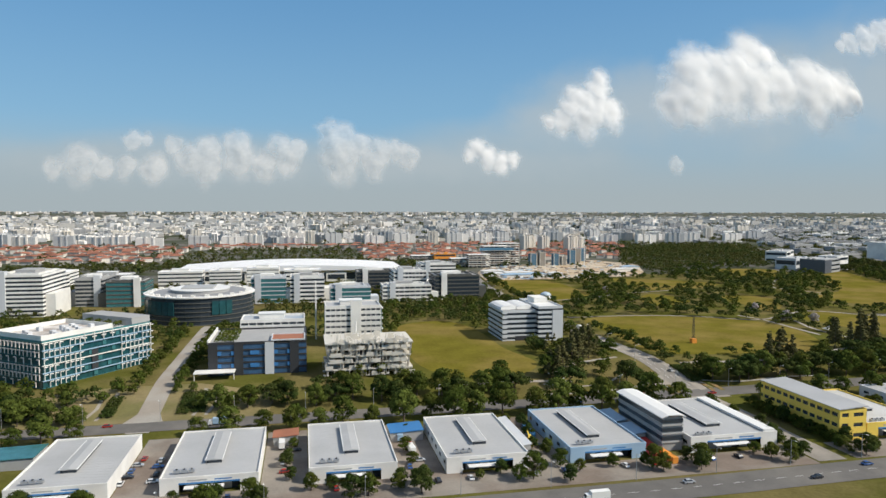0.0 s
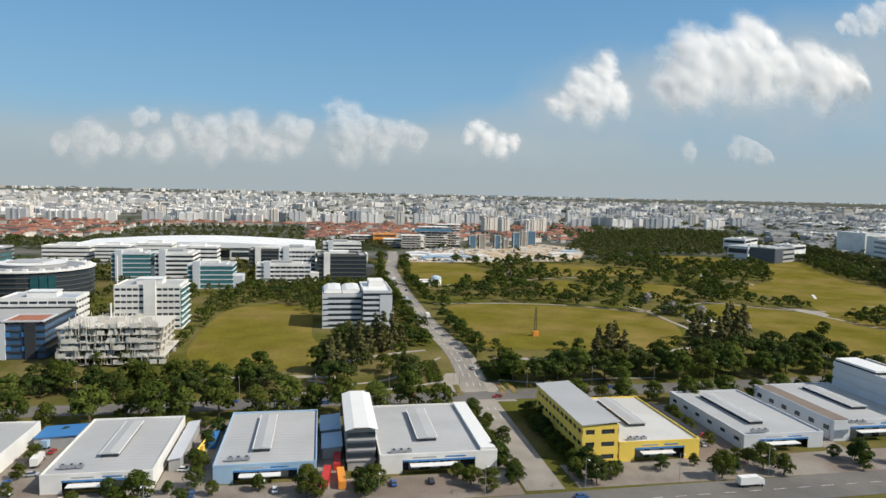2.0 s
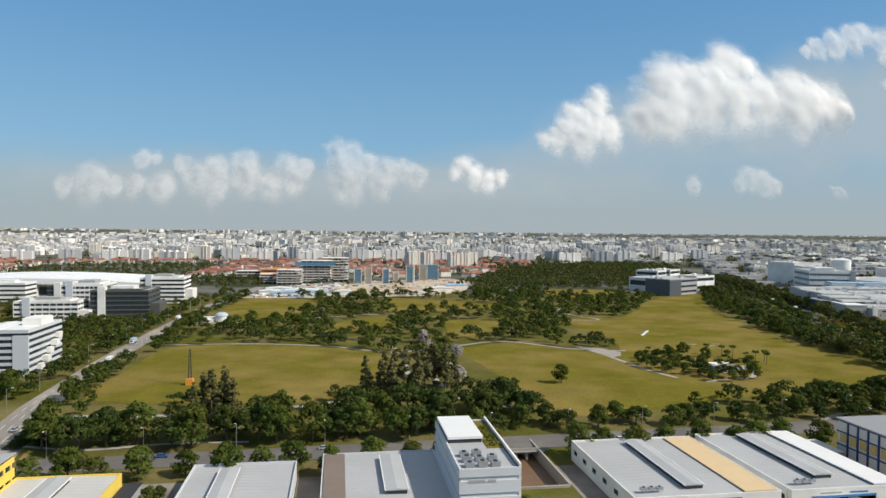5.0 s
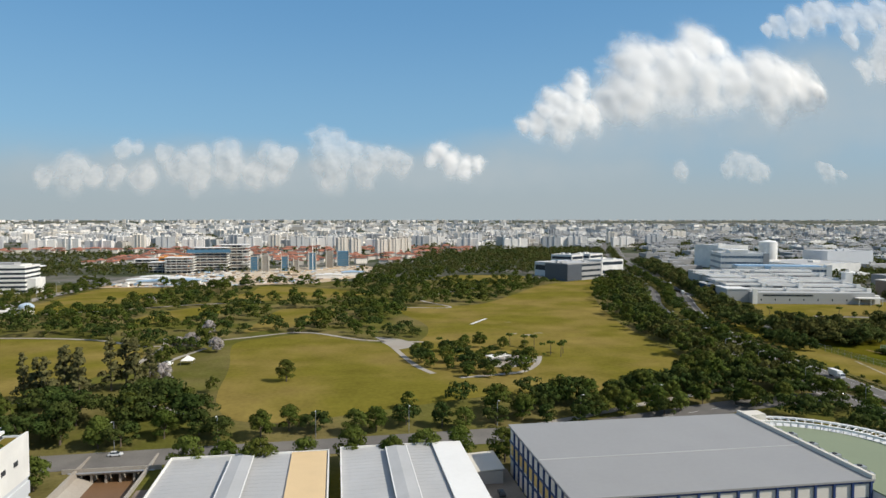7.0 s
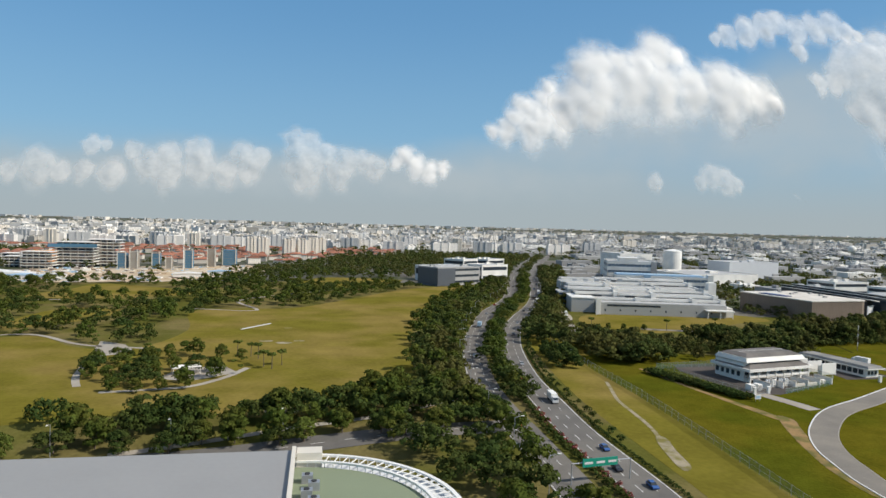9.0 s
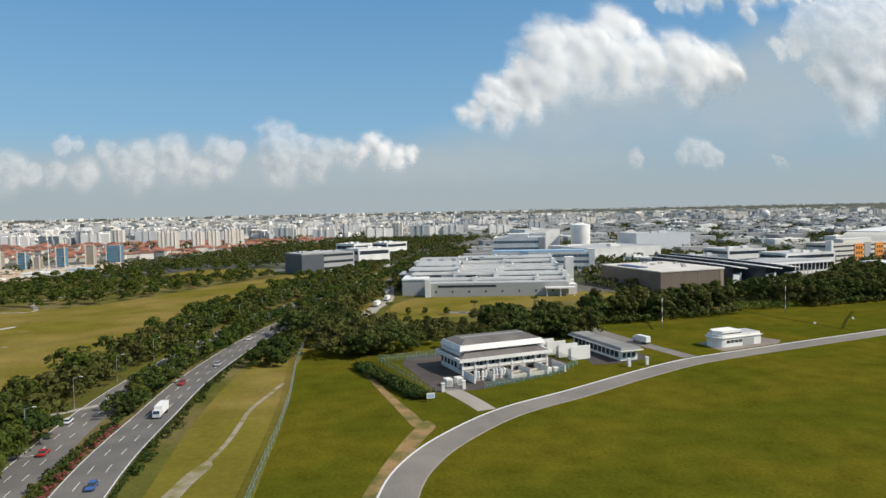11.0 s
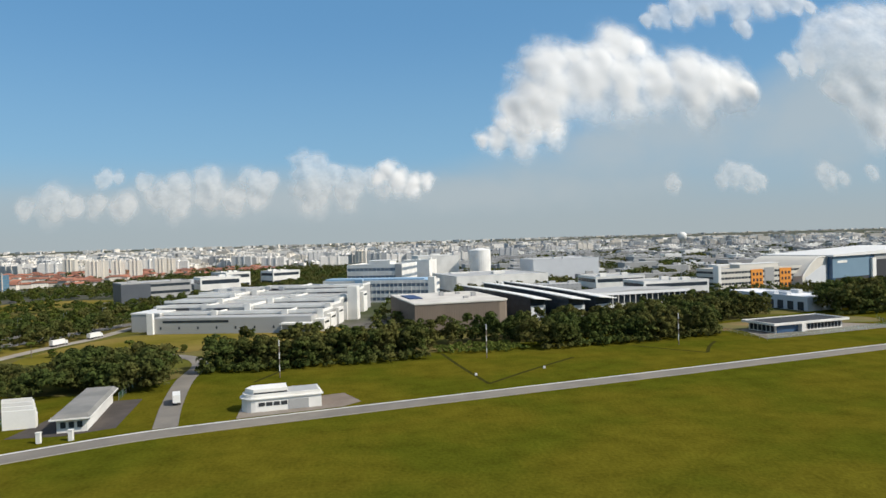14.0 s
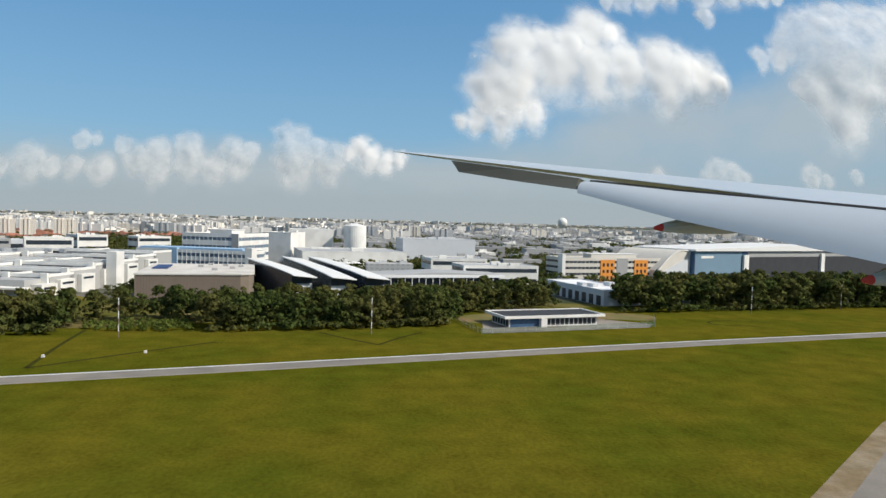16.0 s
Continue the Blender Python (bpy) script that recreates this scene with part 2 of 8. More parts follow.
CAR_PAINTS = [mat("car_paint_" + n, c, 0.25, 0.1, var=0.02, spec=0.6) for n, c in (("white", (0.75, 0.75, 0.74)), ("silver", (0.45, 0.46, 0.47)), ("black", (0.03, 0.03, 0.035)), ("red", (0.42, 0.04, 0.03)), ("blue", (0.05, 0.12, 0.32)))]
# ---- building blocks ----


class Shape:
    """Vertices and faces of one mesh, gathered piece by piece."""

    def __init__(self):
        self.v, self.f = [], []

    def add(self, vs, fs):
        n = len(self.v)
        self.v += [tuple(p) for p in vs]
        self.f += [tuple(i + n for i in q) for q in fs]
        return self

    def box(self, x0, x1, y0, y1, z0, z1):
        return self.add([(x0, y0, z0), (x1, y0, z0), (x1, y1, z0), (x0, y1, z0), (x0, y0, z1), (x1, y0, z1), (x1, y1, z1), (x0, y1, z1)],
                        [(3, 2, 1, 0), (4, 5, 6, 7), (0, 1, 5, 4), (1, 2, 6, 5), (2, 3, 7, 6), (3, 0, 4, 7)])

    def ring(self, x0, x1, y0, y1, z0, z1, w):
        """A closed band of four bars, w wide, outside x0..y1 less w."""
        self.box(x0, x1, y0, y0 + w, z0, z1).box(x0, x1, y1 - w, y1, z0, z1)
        return self.box(x0, x0 + w, y0 + w, y1 - w, z0, z1).box(x1 - w, x1, y0 + w, y1 - w, z0, z1)

    def prism(self, pts, z0, z1):
        n = len(pts)
        vs = [(x, y, z0) for x, y in pts] + [(x, y, z1) for x, y in pts]
        fs = [tuple(range(n - 1, -1, -1)), tuple(range(n, 2 * n))] + [(i, (i + 1) % n, n + (i + 1) % n, n + i) for i in range(n)]
        return self.add(vs, fs)

    def side(self, pts, y0, y1):
        """A profile in x and z, drawn out along y."""
        n = len(pts)
        vs = [(x, y0, z) for x, z in pts] + [(x, y1, z) for x, z in pts]
        fs = [tuple(range(n)), tuple(range(2 * n - 1, n - 1, -1))] + [(i, n + i, n + (i + 1) % n, (i + 1) % n) for i in range(n)]
        return self.add(vs, fs)

    def tube(self, p, q, r0, r1, n=8):
        p, q = Vector(p), Vector(q)
        d = (q - p).normalized()
        a = d.orthogonal().normalized()
        b = d.cross(a)
        vs = [p + (a * math.cos(t) + b * math.sin(t)) * r0 for t in [2 * math.pi * i / n for i in range(n)]]
        vs += [q + (a * math.cos(t) + b * math.sin(t)) * r1 for t in [2 * math.pi * i / n for i in range(n)]]
        fs = [(i, (i + 1) % n, n + (i + 1) % n, n + i) for i in range(n)] + [tuple(range(n - 1, -1, -1)), tuple(range(n, 2 * n))]
        return self.add(vs, fs)

    def mesh(self, name, material):
        me = bpy.data.meshes.new(name)
        me.from_pydata(self.v, [], self.f)
        me.materials.append(material)
        me.update()
        return me


def part(name, shape, material, parent, label=""):
    ob = new(name, shape.mesh(name, material) if isinstance(shape, Shape) else shape)
    ob.parent = parent
    return tagged(ob, label)


def thing(name, label, category, group="", at=(0, 0, 0), turn=0.0):
    ob = new(name)
    ob.matrix_basis = pose(*at, 0, 0, turn)
    ob.empty_display_size = 1.0
    return tagged(ob, label, category, group)


def single(name, shape, material, label, category, group="", kind="", at=(0, 0, 0), turn=0.0):
    ob = new(name, shape.mesh(name, material) if isinstance(shape, Shape) else shape)
    ob.matrix_basis = pose(*at, 0, 0, turn)
    return tagged(ob, label, category, group, kind)


def ease(a, b, v):
    u = min(1.0, max(0.0, (v - a) / (b - a)))
    return u * u * (3 - 2 * u)


def gz(x, y):
    """The ground's height: the works estate lies lower than the park and the airfield."""
    return -7.0 * ease(400, 325, y) * ease(690, 560, x)


def smooth_ring(pts, n=5):
    """A closed, rounded outline through the points."""
    out, k = [], len(pts)
    for i in range(k):
        p0, p1, p2, p3 = (Vector(pts[(i + j - 1) % k]) for j in range(4))
        for s in range(n):
            t = s / n
            out.append(tuple(0.5 * ((2 * p1) + (p2 - p0) * t + (2 * p0 - 5 * p1 + 4 * p2 - p3) * t * t + (3 * p1 - p0 - 3 * p2 + p3) * t ** 3)))
    return out


def smooth_line(pts, n=6):
    pts = [Vector(p) for p in pts]
    pts = [2 * pts[0] - pts[1]] + pts + [2 * pts[-1] - pts[-2]]
    out = []
    for i in range(1, len(pts) - 2):
        p0, p1, p2, p3 = pts[i - 1:i + 3]
        for s in range(n):
            t = s / n
            out.append(0.5 * ((2 * p1) + (p2 - p0) * t + (2 * p0 - 5 * p1 + 4 * p2 - p3) * t * t + (3 * p1 - p0 - 3 * p2 + p3) * t ** 3))
    return out + [pts[-2]]


def patch(name, pts, lift, material, label, category="ground", rounded=True):
    """A sheet of ground laid over the land."""
    ring = smooth_ring(pts) if rounded else pts
    bm = bmesh.new()
    bm.faces.new([bm.verts.new((x, y, 0)) for x, y in ring])
    xs, ys = [p[0] for p in ring], [p[1] for p in ring]
    if min(ys) < 400 and min(xs) < 690:
        for y in range(325, 401, 5):
            if min(ys) < y < max(ys):
                bmesh.ops.bisect_plane(bm, geom=bm.verts[:] + bm.edges[:] + bm.faces[:], plane_co=(0, y, 0), plane_no=(0, 1, 0))
        for x in range(560, 691, 13):
            if min(xs) < x < max(xs):
                bmesh.ops.bisect_plane(bm, geom=bm.verts[:] + bm.edges[:] + bm.faces[:], plane_co=(x, 0, 0), plane_no=(1, 0, 0))
    bmesh.ops.triangulate(bm, faces=bm.faces[:])
    for v in bm.verts:
        v.co.z = gz(v.co.x, v.co.y) + lift
    bmesh.ops.recalc_face_normals(bm, faces=bm.faces[:])
    if sum(f.normal.z for f in bm.faces) < 0:
        bmesh.ops.reverse_faces(bm, faces=bm.faces[:])
    me = bpy.data.meshes.new(name)
    bm.to_mesh(me)
    bm.free()
    me.materials.append(material)
    return tagged(new(name, me), label, category, "", "structure")


def strip_shape(line, w, lift, thick=0.0, off=0.0):
    """A band along a line in the plan, w wide, off to its left."""
    s = Shape()
    pts = []
    for i, p in enumerate(line):
        d = (line[min(i + 1, len(line) - 1)] - line[max(i - 1, 0)]).normalized()
        n = Vector((-d.y, d.x))
        pts.append((p + n * (off + w / 2), p + n * (off - w / 2)))
    vs = []
    for a, b in pts:
        for q in (a, b):
            vs.append((q.x, q.y, gz(q.x, q.y) + lift + thick))
    fs = [(2 * i + 1, 2 * i + 3, 2 * i + 2, 2 * i) for i in range(len(pts) - 1)]
    s.add(vs, fs)
    if thick:
        low = [(x, y, z - thick - 0.3) for x, y, z in vs]
        m = len(vs)
        s.f += [(2 * i, 2 * i + 2, m + 2 * i + 2, m + 2 * i) for i in range(len(pts) - 1)] + [(2 * i + 3, 2 * i + 1, m + 2 * i + 1, m + 2 * i + 3) for i in range(len(pts) - 1)]
        s.v += low
    return s


def dense(line, step=8.0):
    out = [Vector(line[0])]
    for a, b in zip(line, line[1:]):
        a, b = Vector(a), Vector(b)
        k = max(1, int((b - a).length / step))
        out += [a.lerp(b, (i + 1) / k) for i in range(k)]
    return out


def inside(x, y, ring):
    hit = False
    for (x0, y0), (x1, y1) in zip(ring, ring[1:] + ring[:1]):
        if (y0 > y) != (y1 > y) and x < (x1 - x0) * (y - y0) / (y1 - y0) + x0:
            hit = not hit
    return hit


# ---- ground ----
def ground_sheet():
    xs = [-9000, -8000, -7000, -6000, -5200, -3000, -1500, -700] + list(range(-400, 400, 40)) + [402, 423, 440, 480, 520] + list(range(560, 691, 13)) + [740, 900, 1100, 1400, 2000, 3200, 5200, 6000, 7000, 8000, 9000]
    ys = [-8600, -2000, -600, -100, 150, 260, 292] + list(range(325, 401, 5)) + [480, 620, 760, 900, 1200, 1600, 2200, 3200, 5400, 6200, 7000, 7800, 8800]
    # the land rises to a low ridge along the horizon
    v = [(x, y, gz(x, y) + 42.0 * ease(5800, 8600, math.hypot(x, y))) for y in ys for x in xs]
    n = len(xs)
    # left open where the canal runs under the road
    f = [(j * n + i, j * n + i + 1, (j + 1) * n + i + 1, (j + 1) * n + i) for j in range(len(ys) - 1) for i in range(n - 1) if not (xs[i] == 402 and 292 <= ys[j] < 345)]
    me = bpy.data.meshes.new("ground")
    me.from_pydata(v, [], f)
    me.materials.append(M_ground)
    me.materials.append(M_city)
    for p in me.polygons:
        if p.center.y > 900 or (p.center.x > 900 and p.center.y > 560) or p.center.x < -420:
            p.material_index = 1
    tagged(new("ground", me), "rough green grass and brown earth reaching the town", "ground", "", "structure")


ground_sheet()

LAWNS = []


def lawn(pts, label="mown yellow-green park lawn with worn patches", lift=0.08, material=None):
    LAWNS.append(smooth_ring(pts))
    return patch("lawn", pts, lift, material or M_lawn, label, "lawn")


lawn([(230, 405), (229, 470), (236, 541), (288, 548), (340, 532), (374, 505), (380, 455), (345, 395), (289, 392)])
lawn([(437, 377), (431, 447), (424, 510), (440, 528), (470, 538), (500, 505), (530, 500), (545, 560), (532, 640), (560, 662), (604, 668),
      (650, 730), (705, 815), (770, 868), (800, 872), (735, 740), (692, 600), (676, 520), (668, 450), (650, 400), (618, 374), (557, 380), (495, 368), (462, 362)])
lawn([(72, 388), (66, 450), (72, 530), (100, 556), (122, 545), (132, 505), (133, 440), (140, 390), (110, 370)])
lawn([(240, 655), (232, 720), (244, 850), (290, 850), (318, 830), (316, 760), (308, 690), (270, 660)])
lawn([(384, 738), (400, 800), (408, 850), (474, 818), (516, 768), (465, 730), (420, 722)])
lawn([(425, 552), (430, 600), (442, 662), (485, 650), (480, 610), (454, 572)])
lawn([(602, 860), (625, 955), (688, 952), (720, 930), (690, 870), (646, 826)])
lawn([(340, 600), (345, 650), (380, 690), (395, 660), (385, 620)])
lawn([(804, 545), (822, 623), (880, 640), (955, 632), (968, 600), (930, 585), (860, 548)], "short dry grass before the white works")
# the verge east of the road and the wide airfield meadow
patch("verge", [(719, 200), (722, 300), (727, 400), (748, 523), (790, 640), (800, 600), (776, 500), (772, 420), (764, 380), (752, 320), (742, 200)], 0.05, M_lawn,
      "mown grass verge between road and airfield fence", "verge")
patch("airfield_meadow", [(738, 120), (745, 290), (750, 357), (752, 389), (753, 439), (757, 470), (800, 476), (880, 460), (905, 510), (1000, 520), (1150, 570), (1290, 620), (1480, 650), (2100, 700), (3200, 500), (3200, -300), (742, -300)],
      0.06, M_field, "wide bright green airfield meadow", "meadow", rounded=False)

# ---- roads ----


def road(name, pts, w, label, material=None, lift=0.14, smooth=True, step=8.0):
    line = smooth_line(pts) if smooth else dense(pts, step)
    line = dense(line, step)
    ob = single(name, strip_shape(line, w, lift), material or M_asphalt, label, "road", "", "structure")
    return line, ob


def painted(line, parent, name, w, off, lift=0.17, dash=0.0, gap=0.0):
    """A painted line along the road, solid or dashed."""
    line = dense(line, 2.0) if dash else line
    if not dash:
        return part(name, strip_shape(line, w, lift, 0, off), M_line, parent)
    s, run, i = Shape(), 0.0, 0
    while i < len(line) - 1:
        j = i
        run = 0.0
        while j < len(line) - 1 and run < dash:
            run += (line[j + 1] - line[j]).length
            j += 1
        piece = strip_shape(line[i:j + 1], w, lift, 0, off)
        s.add(piece.v, piece.f)
        run = 0.0
        while j < len(line) - 1 and run < gap:
            run += (line[j + 1] - line[j]).length
            j += 1
        i = j
    return part(name, s, M_line, parent)


M_avenue = mat("pale_avenue_asphalt", (0.25, 0.225, 0.19), 0.9, var=0.16, scale=0.12, fine=1.5, alt=(0.32, 0.285, 0.235), alt_scale=0.03, spec=0.2)
avenue, ob = road("park_avenue", [(210.5, 232), (212, 330), (213, 370), (212.4, 402), (210.6, 444), (208.8, 497), (209, 566), (209.8, 634), (212.8, 722), (217, 797), (232, 920), (240, 1010)], 13.2,
                  "pale grey avenue between park and offices", M_avenue, smooth=True)
painted(avenue[8:], ob, "lane_line", 0.25, 0.0, dash=4, gap=5)
painted(avenue[8:], ob, "edge_line", 0.25, 3.2, dash=4, gap=5)
painted(avenue[8:], ob, "edge_line", 0.25, -3.2, dash=4, gap=5)
main_line, ob = road("main_road", [(-420, 326), (-150, 329), (0, 331), (210, 333), (400, 338), (560, 343), (640, 350), (690, 352)], 13.0, "dark asphalt road behind the warehouses")
painted(main_line, ob, "lane_line", 0.25, 0.0, dash=4, gap=5)
front_line, ob = road("front_street", [(-420, 219), (-100, 219), (120, 219), (200, 221), (300, 223), (500, 226), (640, 214)], 17.0, "grey street in front of the warehouses")
painted(front_line, ob, "lane_line", 0.2, 0.0, dash=3, gap=4)
west_line, ob = road("west_avenue", [(-75, 322), (-75, 345), (-75, 400), (-75, 470), (-75, 540), (-74, 565)], 10.5, "pale concrete avenue past the glass offices", M_concrete)
M_dry = mat("dry_verge_grass", (0.24, 0.19, 0.085), 0.95, var=0.25, scale=0.1, fine=0.8, alt=(0.15, 0.135, 0.045), alt_scale=0.05)
patch("dry_verge", [(-150, 337), (-18, 337), (-16, 366), (-56, 384), (-98, 384), (-150, 372)], 0.06, M_dry, "dry sandy grass round the junction", "ground", rounded=False)
for x in (-104, -98, -54, -48):
    single("footpath", strip_shape(dense([(x, 342), (x + 3, 356), (x + 2, 376)], 4.0), 1.8, 0.15), M_concrete, "narrow pale footpath across the verge", "path", "", "structure")
patch("junction_plaza", [(-88, 328), (-63, 326), (-67, 338), (-69.5, 346), (-80.5, 347), (-84, 338)], 0.1, M_concrete, "pale paved junction corner", "pavement", rounded=False)
for x, y, l in ((203.2, 341, 13), (198.5, 338, 11), (224.5, 341, 12), (230, 340, 11)):
    single("traffic_island", strip_shape(dense([(x, y - l / 2), (x + 0.3, y), (x, y + l / 2)], 3.0), 2.6, 0.16, 0.16), M_sand, "kerbed traffic island with a clipped shrub bed", "traffic island", "islands at the junction")
for pts in ([(120, 344), (150, 343), (178, 346), (196, 352)], [(132, 358), (150, 352), (172, 357), (190, 372), (202, 384)], [(226, 352), (250, 347), (280, 350), (310, 349)]):
    single("footpath", strip_shape(dense(smooth_line(pts), 4.0), 1.7, 0.15), M_concrete, "narrow pale footpath across the verge", "path", "", "structure")
patch("junction_plaza", [(192, 326), (228, 324), (226, 352), (219, 362), (201, 362), (195, 350)], 0.1, M_concrete, "pale paved junction corner", "pavement", rounded=False)
# the expressway: two carriageways with a planted median
exp_pts = [(703, 120), (705, 230), (708, 290), (708, 340), (711, 380), (716, 430), (730, 500), (750, 565), (775, 625), (815, 715), (860, 850), (895, 970), (950, 1130), (1060, 1420), (1300, 2000)]
exp_line, ob = road("expressway", exp_pts, 13.0, "grey three-lane expressway carriageway with painted lanes")
for o in (-4.1, 4.1):
    painted(exp_line, ob, "lane_line", 0.22, o / 2, dash=3, gap=5)
painted(exp_line, ob, "edge_line", 0.3, -6.1)
painted(exp_line, ob, "edge_line", 0.3, 6.1)
exp2 = [(685, 120), (687, 230), (689, 290), (690, 340), (691, 390), (697, 440), (712, 515), (732, 580), (754, 645), (795, 735), (838, 865), (870, 980), (925, 1140), (1035, 1430), (1270, 2010)]
exp2_line, ob = road("expressway", exp2, 12.0, "grey expressway carriageway half hidden under trees")
for o in (-4.0, 4.0):
    painted(exp2_line, ob, "lane_line", 0.22, o / 2, dash=3, gap=5)
painted(exp2_line, ob, "edge_line", 0.3, 5.6)
# both roads run on behind the flight path
for x, w in ((703, 13.0), (685, 12.0)):
    line, ob = road("expressway", [(x - 4, -420), (x - 2, -100), (x, 119.9)], w, "grey three-lane expressway carriageway with painted lanes")
    for o in (-2.05, 2.05):
        painted(line, ob, "lane_line", 0.22, o, dash=3, gap=5)
road("service_road", [(762, -420), (768, -100), (771, 199.9)], 8.8, "pale grey airfield service road with a white kerb", M_service)
# the service road inside the airfield fence
per_pts = [(771, 200), (772, 276), (778, 305), (786, 323), (799, 339.5), (819, 357), (846, 371), (878, 388.5), (905, 401.5), (932, 409.5), (982, 422), (1073, 444.5), (1240, 487), (1430, 531), (1700, 595), (2200, 715)]
per_line, per_ob = road("service_road", per_pts, 8.8, "pale grey airfield service road with a white kerb", M_service)
part("kerb", strip_shape(per_line, 0.45, 0.14, 0.16, 4.6), M_line, per_ob, "white painted kerb")
part("edge_line", strip_shape(per_line, 0.3, 0.15, 0.02, -4.25), M_concrete, per_ob)
road("gate_road", [(911, 410), (905, 440), (899, 480), (896, 520), (880, 545), (840, 560)], 7.0, "pale grey side road to the service gate", M_service)
road("works_road", [(770, 512), (784, 535), (798, 590), (811, 628), (819, 690), (828, 760)], 8.0, "pale concrete works access road", M_concrete)
road("hut_drive", [(812.3, 360.6), (810, 372), (806, 388)], 6.4, "short concrete drive to the equipment building", M_concrete, step=3.0)
patch("taxiway", [(1130, 60), (1130, 284), (1196, 340), (1245, 382), (1290, 410), (1700, 505), (1700, 60)], 0.13, M_service, "worn grey taxiway edge", "pavement", rounded=False)
M_worn = mat("worn_brown_shoulder", (0.20, 0.15, 0.085), 0.95, var=0.25, scale=0.25, fine=1.6, alt=(0.26, 0.21, 0.14), alt_scale=0.12, spec=0.1)
patch("taxiway_shoulder", [(1121, 60), (1121, 282), (1188, 340), (1238, 382), (1286, 413), (1700, 512), (1700, 505), (1290, 410), (1245, 382), (1196, 340), (1130, 284), (1130, 60)], 0.12, M_worn, "worn brown earth shoulder along the taxiway", "pavement", rounded=False)
# ---- trees ----


def leaf_cloud(clumps, per, size, seed, flat=0.75):
    """Leaf tufts strewn over the skins of the clumps: (x, y, z, r)."""
    r = np.random.default_rng(seed)
    vs, fs, ns = [], [], []
    for cx, cy, cz, cr in clumps:
        d = r.normal(size=(per, 3))
        d /= np.linalg.norm(d, axis=1)[:, None]
        d[:, 2] = np.where(d[:, 2] < -0.35, -d[:, 2], d[:, 2])
        c = np.array([cx, cy, cz]) + d * (cr * r.uniform(0.72, 1.08, (per, 1))) * np.array([1, 1, flat])
        n = d * np.array([1, 1, 1.2]) + r.normal(scale=0.55, size=(per, 3))
        n /= np.linalg.norm(n, axis=1)[:, None]
        a = np.cross(n, r.normal(size=(per, 3)))
        a /= np.linalg.norm(a, axis=1)[:, None]
        b = np.cross(n, a)
        turned = np.sum(n * d, axis=1) < 0
        n[turned] *= -1
        b[turned] *= -1
        s = size * r.uniform(0.6, 1.35, (per, 1))
        s = s * 1.15
        q = np.stack([c - a * s, c + a * s * 0.55 - b * s * 0.85 + n * s * 0.15, c + a * s * 0.6 + b * s * 0.8], 1)
        k = len(vs) * 3 * per
        vs.append(q.reshape(-1, 3))
        fs.append(k + np.arange(3 * per).reshape(-1, 3))
        # a leaf's gloss and shade follow the rounding of its clump
        m = d * np.array([1, 1, 0.9]) + 0.38 * n
        ns.append(np.repeat(m / np.linalg.norm(m, axis=1)[:, None], 3, axis=0))
    return np.concatenate(vs), np.concatenate(fs), np.concatenate(ns)


def crown_clumps(kind, seed, n):
    r = np.random.default_rng(seed)
    out = []
    for i in range(n):
        if kind == "round":
            a, t = r.uniform(0, 2 * math.pi), r.uniform(0, 1)
            rad = 4.7 * math.sqrt(r.uniform(0.02, 1)) * math.sin(math.pi * (0.24 + 0.68 * t))
            out.append((rad * math.cos(a), rad * math.sin(a), 2.4 + 8.0 * t, r.uniform(1.35, 2.25)))
        elif kind == "tall":
            a, t = r.uniform(0, 2 * math.pi), r.uniform(0, 1)
            rad = 3.3 * math.sqrt(r.uniform(0.05, 1)) * math.sin(math.pi * (0.3 + 0.62 * t))
            out.append((rad * math.cos(a), rad * math.sin(a), 1.4 + 10.6 * t, r.uniform(0.9, 1.7)))
        elif kind == "broad":
            a, rad = r.uniform(0, 2 * math.pi), 6.4 * math.sqrt(r.uniform(0, 1))
            out.append((rad * math.cos(a), rad * math.sin(a), 8.2 - 0.06 * rad * rad + r.uniform(-3.4, 0.7), r.uniform(1.4, 2.2)))
        elif kind == "pine":
            t = (i + 0.5) / n
            a, rad = r.uniform(0, 2 * math.pi), 3.4 * (1 - t) * r.uniform(0.3, 1.0) + 0.3
            out.append((rad * math.cos(a), rad * math.sin(a), 1.6 + 13.5 * t + r.uniform(-0.8, 0.8), 0.55 + 1.0 * (1 - t) * r.uniform(0.6, 1.1)))
        elif kind == "palm":
            a = 2 * math.pi * i / n
            out.append((1.5 * math.cos(a), 1.5 * math.sin(a), 7.4 - 0.3 * (i % 3), 0.75))
        else:
            a, rad = r.uniform(0, 2 * math.pi), 1.2 * math.sqrt(r.uniform(0, 1))
            out.append((rad * math.cos(a), rad * math.sin(a), 0.7 + r.uniform(0, 0.9), r.uniform(0.5, 0.9)))
    return out


def trunk_shape(kind, seed):
    r = random.Random(seed)
    s = Shape()
    if kind == "pine":
        return s.tube((0, 0, -0.5), (0, 0, 15), 0.28, 0.05, 6)
    if kind == "palm":
        return s.tube((0, 0, -0.5), (0.2, 0, 7.4), 0.22, 0.14, 6)
    top = 4.2 if kind == "round" else 4.4
    s.tube((0, 0, -0.6), (0.1, 0.05, top), 0.36, 0.22, 7)
    for i in range(5):
        a = 2 * math.pi * i / 5 + r.uniform(-0.4, 0.4)
        reach = (2.4 if kind == "round" else 4.2) * r.uniform(0.7, 1.0)
        s.tube((0.1, 0.05, top - r.uniform(0.3, 1.6)), (reach * math.cos(a), reach * math.sin(a), top + r.uniform(2.2, 4.0)), 0.16, 0.05, 5)
    return s


